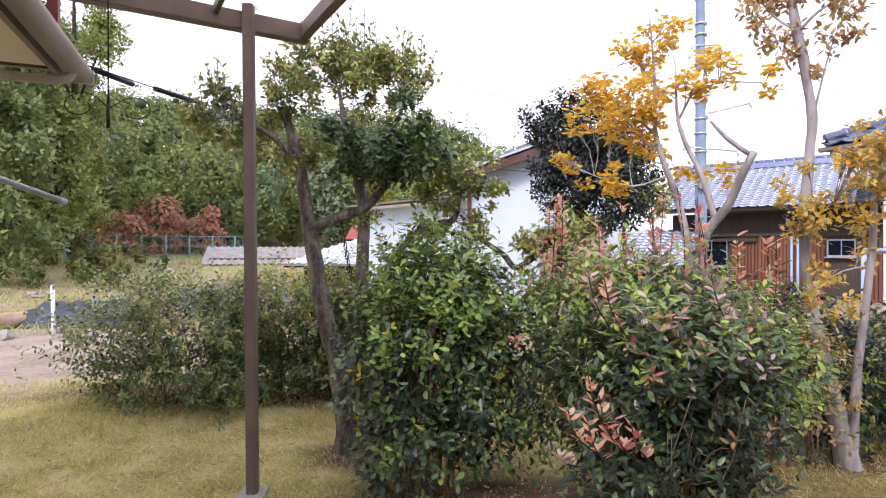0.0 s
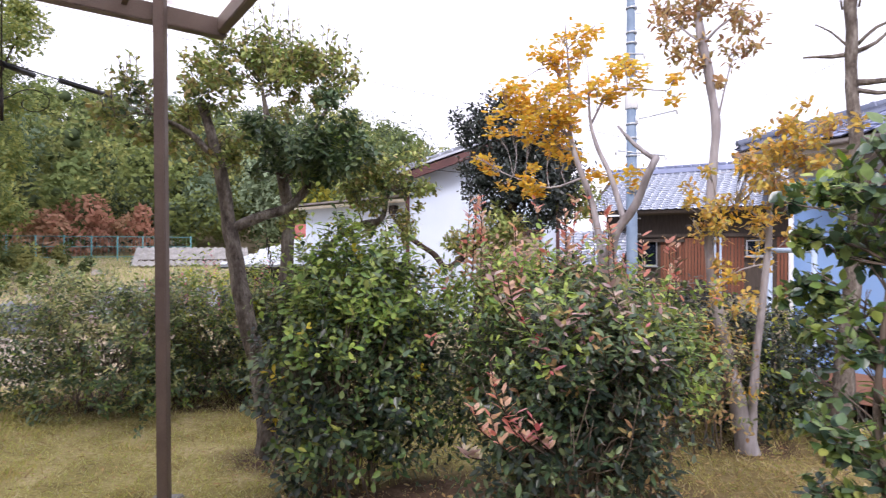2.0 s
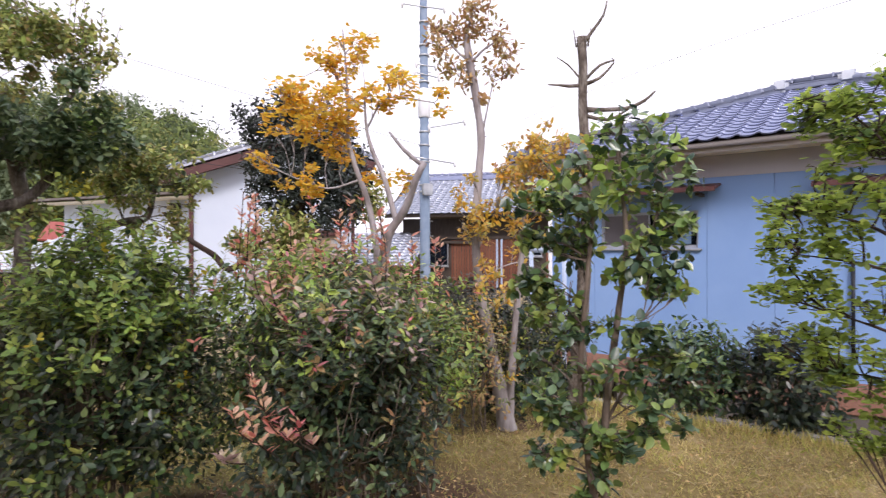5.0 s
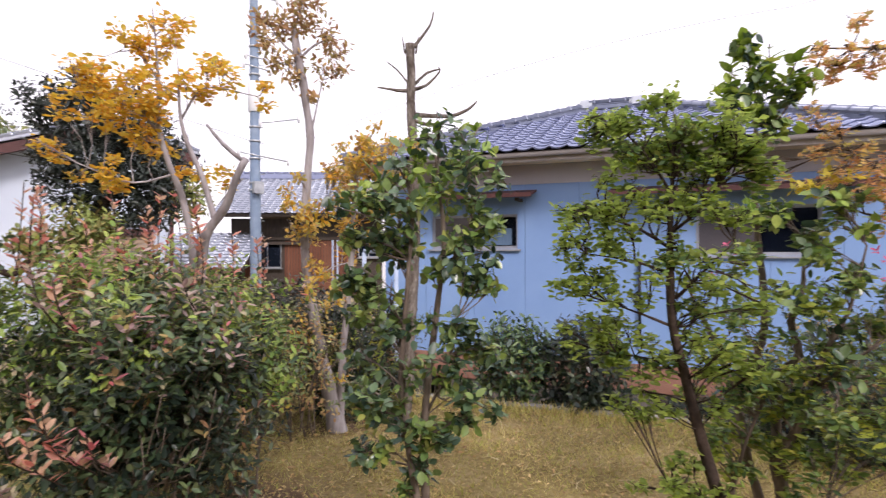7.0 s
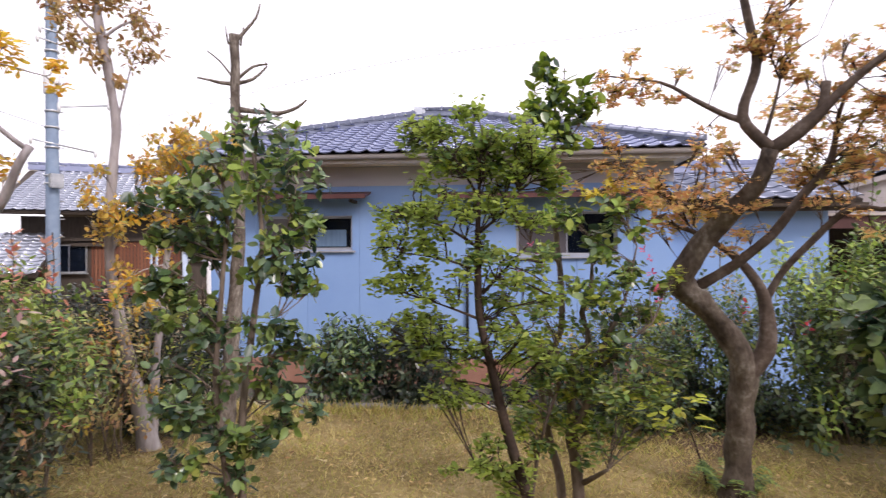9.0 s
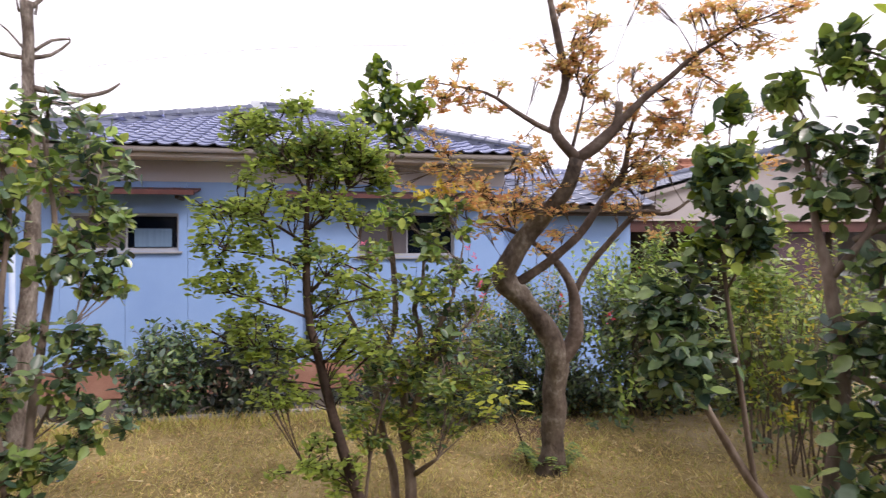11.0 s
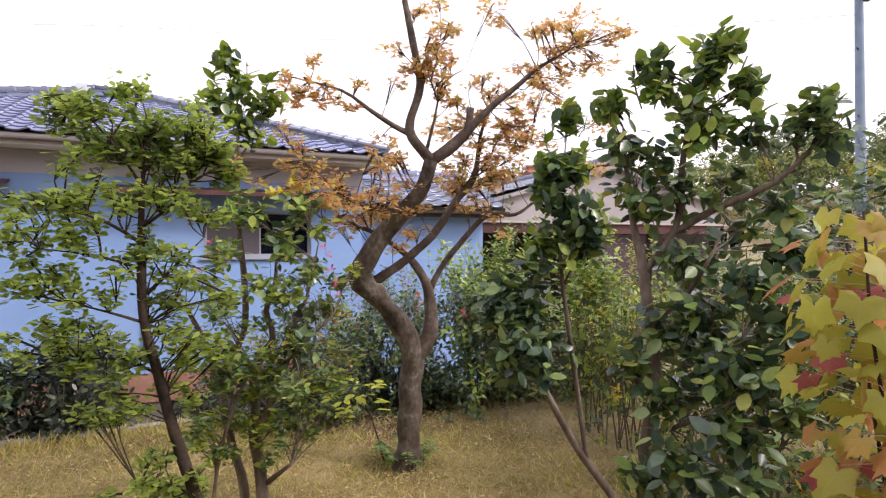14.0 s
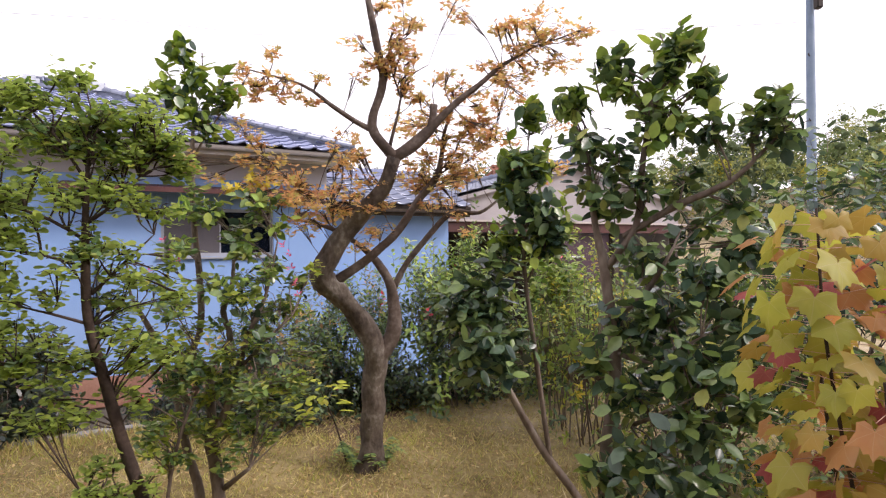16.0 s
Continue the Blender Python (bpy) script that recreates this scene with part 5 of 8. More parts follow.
def slab(bm, quad, thick):
    """A flat slab below the polygon quad (corners in order)."""
    q = [Vector(p) for p in quad]
    nrm = (q[1] - q[0]).cross(q[2] - q[0]).normalized()
    if nrm.z < 0:
        nrm = -nrm
    top = [bm.verts.new(p) for p in q]
    low = [bm.verts.new(p - nrm * thick) for p in q]
    bm.faces.new(top)
    bm.faces.new(low[::-1])
    for i in range(len(q)):
        j = (i + 1) % len(q)
        bm.faces.new((top[i], low[i], low[j], top[j]))
    return bm


def ridge_line(parent, a, b, material, r=0.085, course=0.09, piece=0.27, name="ridge_tile"):
    """A ridge: a stacked course below, round caps above, a cap a part."""
    a, b = Vector(a), Vector(b)
    t = b - a
    ln = t.length
    t.normalize()
    side = t.cross(Vector((0, 0, 1))).normalized()
    upv = side.cross(t)
    m = Matrix((t, side, upv)).transposed().to_4x4()
    m.translation = a
    base = part("ridge_course", boxed(0, ln, -r * 1.15, r * 1.15, -0.03, course * 0.5, bevel=0.01), material, parent)
    base.matrix_basis = m
    base2 = part("ridge_course", boxed(0.01, ln - 0.01, -r * 0.95, r * 0.95, course * 0.5 + 0.002, course, bevel=0.01), material, parent)
    base2.matrix_basis = m
    bm = bmesh.new()
    k = 8
    for x, s in ((0, 1.0), (piece * 0.86, 0.97), (piece * 0.87, 1.16), (piece, 1.16)):
        for i in range(k + 1):
            q = math.pi * i / k
            bm.verts.new((x, math.cos(q) * r * s, math.sin(q) * r * s))
    bm.verts.ensure_lookup_table()
    for j in range(3):
        for i in range(k):
            v = bm.verts
            bm.faces.new((v[j * (k + 1) + i], v[j * (k + 1) + i + 1], v[(j + 1) * (k + 1) + i + 1], v[(j + 1) * (k + 1) + i])).smooth = True
    bm.faces.new([bm.verts[i] for i in range(k + 1)][::-1])
    bm.faces.new([bm.verts[3 * (k + 1) + i] for i in range(k + 1)])
    me = bpy.data.meshes.new(name)
    bm.to_mesh(me)
    bm.free()
    me.materials.append(material)
    for i in range(max(1, round(ln / piece))):
        ob = new(name, me)
        ob.parent = parent
        ob.matrix_basis = m @ Matrix.Translation((i * piece, 0, course)) @ Matrix.Diagonal((ln / piece / max(1, round(ln / piece)), 1, 1, 1))


def half_gutter(x0, x1, y, z, r=0.055):
    """A half-round gutter along x."""
    bm = bmesh.new()
    ring = []
    for x in (x0, x1):
        ring.append([bm.verts.new((x, y + rr * math.cos(q), z + rr * math.sin(q))) for rr in (r, r - 0.006) for q in [math.pi + math.pi * i / 8 for i in range(9)]])
    for i in range(8):
        for o in (0, 9):
            bm.faces.new((ring[0][o + i], ring[0][o + i + 1], ring[1][o + i + 1], ring[1][o + i])).smooth = True
    for o in (0, 8):
        bm.faces.new((ring[0][o], ring[0][o + 9], ring[1][o + 9], ring[1][o]))
    for k in (0, 1):
        for i in range(8):
            bm.faces.new((ring[k][i], ring[k][i + 1], ring[k][i + 10], ring[k][i + 9]))
    return bm


def sliding_window(parent, x0, x1, z0, z1, y, frame_mat=STEEL, curtain=True, two=True, left=None):
    """A sliding window in an opening whose face lies at depth y: frame, sill, panes."""
    w = thing("window", pose(0, 0, 0), "", "")
    w.parent = parent
    f = 0.02
    bm = bmesh.new()
    for a in ((x0, x1, z0, z0 + f), (x0, x1, z1 - f, z1)):
        box(bm, a[0], a[1], y + 0.02, y + 0.1, a[2], a[3])
    for a in ((x0, x0 + f), (x1 - f, x1)):
        box(bm, a[0], a[1], y + 0.021, y + 0.099, z0 + f, z1 - f)
    part("window_frame", bm, frame_mat, w)
    part("window_sill", boxed(x0 - 0.05, x1 + 0.05, y - 0.05, y + 0.03, z0 - 0.035, z0 - 0.004, bevel=0.006), frame_mat, w)
    mid = (x0 + x1) / 2
    halves = ((x0 + f, mid + 0.02, 0.05), (mid - 0.02, x1 - f, 0.075)) if two else ((x0 + f, x1 - f, 0.05),)
    for a, b, o in halves:
        bm = bmesh.new()
        for q in ((a, a + 0.018), (b - 0.018, b)):
            box(bm, q[0], q[1], y + o, y + o + 0.02, z0 + f, z1 - f)
        for q in ((z0 + f, z0 + f + 0.025), (z1 - f - 0.018, z1 - f)):
            box(bm, a + 0.018, b - 0.018, y + o + 0.001, y + o + 0.019, q[0], q[1])
        part("sash", bm, frame_mat, w)
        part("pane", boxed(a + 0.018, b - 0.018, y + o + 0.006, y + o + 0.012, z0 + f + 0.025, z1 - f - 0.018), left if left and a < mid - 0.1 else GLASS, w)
    # dark board close behind the panes, added in place of the unlit room
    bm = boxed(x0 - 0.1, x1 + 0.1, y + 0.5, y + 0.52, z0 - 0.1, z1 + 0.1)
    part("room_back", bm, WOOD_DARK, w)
    return w


def wall_with_openings(parent, x0, x1, z0, z1, y, openings, material, step=0.77, start=None, thick=0.14, name="panel"):
    """A wall of upright boards along x, with thin open joints, and openings (x0, x1, z0, z1) cut through."""
    xs = {x0, x1}
    p = start if start is not None else x0
    while p < x1:
        if p > x0:
            xs.add(round(p, 3))
        p += step
    for o in openings:
        xs |= {o[0], o[1]}
    xs = sorted(xs)
    joints = {round((start if start is not None else x0) + i * step, 3) for i in range(-20, 40)} | {x0, x1}
    for a, b in zip(xs, xs[1:]):
        g0, g1 = (0.0025 if a in joints else 0), (0.0025 if b in joints else 0)
        spans = [(z0, z1)]
        for o in openings:
            if o[0] <= a and b <= o[1]:
                spans = [(z0, o[2]), (o[3], z1)]
        for s in spans:
            part(name, boxed(a + g0, b - g1, y, y + thick, s[0], s[1]), material, parent)


# ---------------------------------------------------------------- blue neighbouring house
def blue_house():
    h = thing("house", PLOT, "pale blue single-storey house with grey-blue hipped tile roof", "house")
    y0, z1 = 8.2, 2.74
    w1, w2 = (-2.93, -1.6, 1.5, 2.0), (0.75, 2.15, 1.4, 2.03)
    wall_with_openings(h, -3.75, 2.9, -0.05, z1, y0, (w1, w2), WALL_BLUE, 0.77, -3.8)
    part("wall", boxed(-3.75, -3.61, y0 + 0.145, 13.2, -0.9, z1), WALL_BLUE, h)
    part("wall", boxed(2.76, 2.9, y0 + 0.145, 13.2, -0.9, z1), WALL_BLUE, h)
    part("wall", boxed(-3.6, 2.75, 13.05, 13.2, -0.9, z1), WALL_BLUE, h)
    part("skirt", boxed(-3.77, 2.92, y0 - 0.03, y0 + 0.12, -0.42, -0.052, bevel=0.01), SKIRT, h, "red-brown painted skirt board")
    pieces = []
    vents = [-2.9, -1.7, -0.45, 0.75, 2.0]
    last = -3.75
    for v in vents:
        pieces += [(last, v - 0.2, -0.425), (v - 0.2, v + 0.2, -0.78)]
        last = v + 0.2
    for a, b, top in pieces + [(last, 2.9, -0.425)]:
        part("foundation", boxed(a, b, y0, y0 + 0.12, -0.95, top), CONCRETE_DARK, h, "dark concrete foundation")
    for v in vents:
        bm = bmesh.new()
        for i in range(5):
            box(bm, v - 0.17 + i * 0.08, v - 0.15 + i * 0.08, y0 + 0.03, y0 + 0.05, -0.78, -0.425)
        part("vent_grille", bm, RUST_IRON, h)
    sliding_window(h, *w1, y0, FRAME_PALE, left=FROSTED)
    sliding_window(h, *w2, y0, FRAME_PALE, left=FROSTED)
    part("curtain", boxed(-2.16, -1.70, y0 + 0.05, y0 + 0.072, 1.55, 1.80, bevel=0.008), CURTAIN, h, "pale blue screen set low in the window")
    for a, b, z in ((-3.15, -1.32, 2.27), (-0.3, 2.72, 2.25)):
        bm = bmesh.new()
        slab(bm, [(a, y0 - 0.42, z - 0.02), (b, y0 - 0.42, z - 0.02), (b, y0 + 0.01, z + 0.075), (a, y0 + 0.01, z + 0.075)], 0.03)
        box(bm, a - 0.012, b + 0.012, y0 - 0.45, y0 - 0.425, z - 0.065, z - 0.005)
        for s in np.arange(a, b - 0.1, 0.3):
            box(bm, s + 0.1, s + 0.112, y0 - 0.41, y0 - 0.05, z + 0.0, z + 0.02)
        aw = part("awning", bm, AWNING, h, "red-brown metal window awning")
        for s in (a + 0.2, b - 0.25):
            part("bracket", boxed(s, s + 0.05, y0 - 0.3, y0 - 0.002, z - 0.1, z - 0.06), WOOD_DARK, aw)
    # thin strip on the wall; its beige stands for warm shade under the eave
    part("eave_shade_strip", boxed(-3.76, 2.91, y0 - 0.012, y0 - 0.002, 2.42, 2.698), EAVE_SHADE, h, "greyish beige strip standing for warm shade under the eave")
    # eaves
    e = ((-4.15, 7.63, 2.79), (3.1, 7.63, 2.79), (-0.95, 10.8, 4.0), (-0.05, 10.8, 4.0))
    bl, br = (-4.15, 13.9, 2.79), (3.1, 13.9, 2.79)
    bm = bmesh.new()
    slab(bm, [e[0], e[1], e[3], e[2]], 0.08)
    part("roof_deck", bm, WOOD_DARK, h)
    bm = bmesh.new()
    slab(bm, [bl, e[0], e[2]], 0.08)
    slab(bm, [e[1], br, e[3]], 0.08)
    slab(bm, [br, bl, e[2], e[3]], 0.08)
    part("roof_deck", bm, TILE, h)
    part("soffit", boxed(-4.1, 3.05, 7.68, y0 - 0.014, 2.70, 2.73), SOFFIT, h, "beige boarded soffit")
    part("soffit", boxed(-4.1, -3.76, y0 + 0.002, 13.8, 2.70, 2.73), SOFFIT, h)
    part("soffit", boxed(2.91, 3.05, y0 + 0.002, 13.8, 2.70, 2.73), SOFFIT, h)
    part("fascia", boxed(-4.12, 3.07, 7.65, 7.675, 2.66, 2.79), GUTTER, h)
    part("fascia", boxed(3.052, 3.075, 7.68, 13.8, 2.66, 2.79), WOOD_DARK, h)
    part("fascia", boxed(-4.125, -4.102, 7.68, 13.8, 2.66, 2.79), WOOD_DARK, h)
    part("gutter", half_gutter(-4.2, 3.12, 7.585, 2.765), GUTTER_LIGHT, h, "pale half-round rain gutter")
    part("downpipe", rod(-3.72, 8.14, -0.85, -3.72, 8.14, 2.6, 0.032), WHITE_PAINT, h, "white plastic downpipe")
    part("downpipe", rod(0.06, 8.165, 0.2, 0.06, 8.165, 1.35, 0.02), BLACK, h)
    lay_tiles(h, e[0], e[1], e[2], e[3], TILE, w=0.225, row=0.215)
    lay_tiles(h, bl, e[0], e[2], e[2], TILE, w=0.225, row=0.215, single=False)
    lay_tiles(h, e[1], br, e[3], e[3], TILE, w=0.225, row=0.215, single=False)
    for a, b in ((e[0], e[2]), (e[1], e[3])):
        ridge_line(h, Vector(a) + Vector((0, 0, 0.03)), Vector(b) + Vector((0, 0, 0.03)), TILE_RIDGE, 0.07, 0.06, 0.24)
    ridge_line(h, Vector(e[2]) + Vector((-0.08, 0, 0.05)), Vector(e[3]) + Vector((0.08, 0, 0.05)), TILE_RIDGE, 0.08, 0.08)
    for p in (e[2], e[3]):
        bm = boxed(p[0] - 0.13, p[0] + 0.13, p[1] - 0.14, p[1] + 0.02, p[2] + 0.0, p[2] + 0.2, bevel=0.05)
        part("ridge_end_tile", bm, ROOF_WHITE, h, "pale mortared hip end tile")
    # lower wing
    wing = thing("house_wing", PLOT, "low blue side wing with grey tiled lean-to roof", "house")
    part("wall", boxed(2.93, 5.15, 8.6, 8.74, -0.9, 2.05), WALL_BLUE, wing)
    part("wall", boxed(5.0, 5.15, 8.745, 11.5, -0.9, 2.05), WALL_BLUE, wing)
    f = ((2.95, 8.25, 2.16), (5.4, 8.25, 2.16), (2.95, 9.5, 2.68), (5.2, 9.5, 2.68))
    bm = bmesh.new()
    slab(bm, [f[0], f[1], f[3], f[2]], 0.07)
    part("roof_deck", bm, WOOD_DARK, wing)
    part("fascia", boxed(2.96, 5.38, 8.26, 8.285, 2.0, 2.1), WOOD_DARK, wing)
    part("gutter", half_gutter(2.96, 5.42, 8.2, 2.1, 0.05), WOOD_DARK, wing)
    lay_tiles(wing, f[0], f[1], f[2], f[3], TILE_RIDGE, w=0.27, row=0.25)
    ridge_line(wing, Vector(f[2]) + Vector((0, 0, 0.05)), Vector(f[3]) + Vector((0, 0, 0.05)), TILE)
    return h


blue_house()


# ---------------------------------------------------------------- beige outbuilding with dark opening
def beige_building():
    h = thing("outbuilding", PLOT, "beige rendered gabled outbuilding with open dark store below", "building")
    prof = [(5.25, 1.92), (11.4, 1.92), (11.4, 2.42), (8.3, 3.12), (5.25, 2.3)]
    bm = bmesh.new()
    f, b = ([bm.verts.new((x, y, z)) for x, z in prof] for y in (9.0, 9.15))
    f, b = list(f), list(b)
    bm.faces.new(f)
    bm.faces.new(b[::-1])
    for i in range(len(prof)):
        k = (i + 1) % len(prof)
        bm.faces.new((f[i], b[i], b[k], f[k]))
    part("gable_wall", bm, WALL_BEIGE, h)
    part("wall", boxed(11.25, 11.4, 9.155, 13, -0.9, 2.4), WALL_BEIGE, h)
    part("wall", boxed(5.3, 11.24, 12.8, 13, -0.9, 2.3), WOOD_DARK, h)
    for x in (5.25, 7.3, 9.4, 11.28):
        part("post", boxed(x, x + 0.12, 9.0, 9.15, -0.9, 1.915), WOOD_DARK, h)
    part("lintel", boxed(5.2, 11.45, 8.9, 8.995, 1.78, 1.96), AWNING, h)
    part("lintel_cap", boxed(5.15, 11.5, 8.84, 8.995, 1.965, 2.0), GUTTER, h)
    part("shutter", boxed(7.85, 9.35, 9.1, 9.16, -0.9, 1.75), PURPLE, h, "dark plum roller shutter")
    part("rail", boxed(8.1, 8.6, 9.05, 9.09, 1.28, 1.31), WHITE_PAINT, h)
    for q in ([(4.95, 8.86, 2.25), (8.3, 8.86, 3.15), (8.3, 13.3, 3.15), (4.95, 13.3, 2.25)], [(8.31, 8.86, 3.15), (11.7, 8.86, 2.38), (11.7, 13.3, 2.38), (8.31, 13.3, 3.15)]):
        bm = bmesh.new()
        slab(bm, q, 0.07)
        part("roof_deck", bm, WALL_BEIGE, h)
    lay_tiles(h, (4.95, 13.3, 2.27), (4.95, 8.86, 2.27), (8.3, 13.3, 3.17), (8.3, 8.86, 3.17), TILE_GREY, w=0.28, row=0.27, single=False)
    lay_tiles(h, (11.7, 8.86, 2.40), (11.7, 13.3, 2.40), (8.3, 8.86, 3.17), (8.3, 13.3, 3.17), TILE_GREY, w=0.28, row=0.27, single=False)
    ridge_line(h, (8.3, 8.82, 3.18), (8.3, 13.3, 3.18), TILE_RIDGE, 0.09, 0.07)
    r = thing("house", PLOT, "far house with weathered rust-red tiled roof", "house")
    part("wall", boxed(11.2, 13.6, 15.2, 18.4, -0.9, 3.2), WALL_BEIGE, r)
    bm = bmesh.new()
    slab(bm, [(10.8, 14.8, 3.25), (14.0, 14.8, 3.25), (13.5, 16.8, 4.3), (11.5, 16.8, 4.3)], 0.1)
    slab(bm, [(10.8, 18.8, 3.25), (14.0, 18.8, 3.25), (13.5, 16.81, 4.3), (11.5, 16.81, 4.3)], 0.1)
    part("roof_deck", bm, RUST_TILE, r)
    lay_tiles(r, (10.8, 14.8, 3.27), (14.0, 14.8, 3.27), (11.5, 16.8, 4.32), (13.5, 16.8, 4.32), RUST_TILE, w=0.28, row=0.27, single=False)
    ridge_line(r, (11.5, 16.8, 4.33), (13.5, 16.8, 4.33), RUST_TILE, 0.09, 0.07)
    return h


beige_building()


# ---------------------------------------------------------------- white gabled house
def white_house():
    c = pose(2.9, 11.6, 0, 0, 0, -14)
    h = thing("house", c, "white rendered house with grey tiled gable roof", "house")
    # gable face lies along local x
    zt, ze = 3.66, 3.2
    bm = bmesh.new()
    prof = [(-1.98, -0.6), (1.18, -0.6), (1.18, 2.0), (1.18, 3.3), (0.15, zt), (-1.98, 2.95)]
    f = [bm.verts.new((x, 0, z)) for x, z in prof]
    b = [bm.verts.new((x, 0.16, z)) for x, z in prof]
    bm.faces.new(f)
    bm.faces.new(b[::-1])
    for i in range(len(prof)):
        j = (i + 1) % len(prof)
        bm.faces.new((f[i], b[i], b[j], f[j]))
    part("wall", bm, WALL_WHITE, h)
    part("wall", boxed(-1.98, -1.83, 0.165, 6, -0.6, 2.9), WALL_WHITE, h)
    part("wall", boxed(1.03, 1.18, 0.165, 6, -0.6, 3.25), WALL_WHITE, h)
    part("wall", boxed(-1.98, 1.18, 6.005, 6.15, -0.6, 2.9), WALL_WHITE, h)
    for s, a, b2 in ((-1, (-2.5, 2.88), (0.15, zt + 0.1)), (1, (1.6, 3.27), (0.15, zt + 0.1))):
        q = [(a[0], -0.45, a[1]), (a[0], 6.5, a[1]), (b2[0], 6.5, b2[1]), (b2[0], -0.45, b2[1])]
        bm = bmesh.new()
        slab(bm, q, 0.1)
        part("roof_deck", bm, AWNING, h)
        if s < 0:
            lay_tiles(h, q[1], q[0], q[2], q[3], TILE_GREY, w=0.3, row=0.27, single=False)
        else:
            lay_tiles(h, q[0], q[1], q[3], q[2], TILE_GREY, w=0.3, row=0.27, single=False)
        # verge: board and rolled verge tiles
        bm = bmesh.new()
        slab(bm, [(a[0], -0.5, a[1] - 0.03), (a[0], -0.46, a[1] - 0.03), (b2[0], -0.46, b2[1] - 0.03), (b2[0], -0.5, b2[1] - 0.03)], 0.14)
        part("barge_board", bm, AWNING, h, "red-brown barge board")
        ridge_line(h, (a[0], -0.42, a[1] + 0.06), (b2[0], -0.42, b2[1] + 0.06), TILE_GREY, 0.07, 0.03, name="verge_tile")
    ridge_line(h, (0.15, -0.5, zt + 0.14), (0.15, 6.5, zt + 0.14), TILE, 0.09, 0.08)
    part("corner_post", boxed(-2.04, -1.96, -0.06, -0.003, -0.6, 2.8), AWNING, h)
    part("corner_post", boxed(1.13, 1.2, -0.06, -0.003, -0.6, 3.15), AWNING, h)
    # long low wing, swung back from the corner
    g = pose(-2.08, 0.35, 0, 0, 0, -36)

    def swung(name, bm, mat, lab=""):
        o = part(name, bm, mat, h, lab)
        o.matrix_basis = g
        return o
    swung("wing_wall", boxed(-4.6, 0.0, 0.45, 0.59, -0.6, 2.66), WALL_WHITE)
    swung("wing_pipe", rod(-1.1, 0.42, -0.6, -1.1, 0.42, 2.6, 0.04, 10), WHITE_PAINT, "white rain pipe on the wing")
    bm = bmesh.new()
    slab(bm, [(-4.9, 0.0, 2.70), (0.1, 0.0, 2.70), (0.1, 2.2, 3.0), (-4.9, 2.2, 3.0)], 0.09)
    swung("wing_roof", bm, WOOD_DARK)
    swung("wing_soffit", boxed(-4.85, 0.05, 0.02, 0.445, 2.57, 2.60), SOFFIT)
    swung("wing_gutter", half_gutter(-4.95, 0.1, -0.06, 2.68, 0.05), GUTTER_LIGHT, "pale rain gutter on the wing")
    swung("meter_box", boxed(-0.95, -0.75, 0.3, 0.445, 2.3, 2.5, bevel=0.01), RUST_IRON)
    # brick annexe with red-brown cap
    e = thing("annexe", c, "small tan brick annexe with red-brown band and white parapet", "building")
    part("core", boxed(-0.48, 0.75, -0.93, -0.08, -0.6, 1.75), CONCRETE, e)
    me = None
    for j in range(29):
        for i in range(6):
            off = 0.1 if j % 2 else 0.0
            x = -0.48 + off + i * 0.215
            if x + 0.205 > 0.8:
                continue
            if me is None:
                bm = boxed(0, 0.205, 0, 0.03, 0, 0.07, bevel=0.004)
                me = bpy.data.meshes.new("brick")
                bm.to_mesh(me)
                bm.free()
                me.materials.append(BRICK)
            ob = new("brick", me)
            ob.parent, ob.matrix_basis = e, Matrix.Translation((x, -0.96 + random.uniform(-0.002, 0.002), -0.55 + j * 0.08))
    part("cap", boxed(-0.55, 0.82, -1.02, -0.07, 1.752, 1.86, bevel=0.01), AWNING, e)
    part("parapet", boxed(-0.42, 0.7, -0.9, -0.1, 1.864, 2.02, bevel=0.05), WALL_WHITE, e, "white rendered parapet")


white_house()


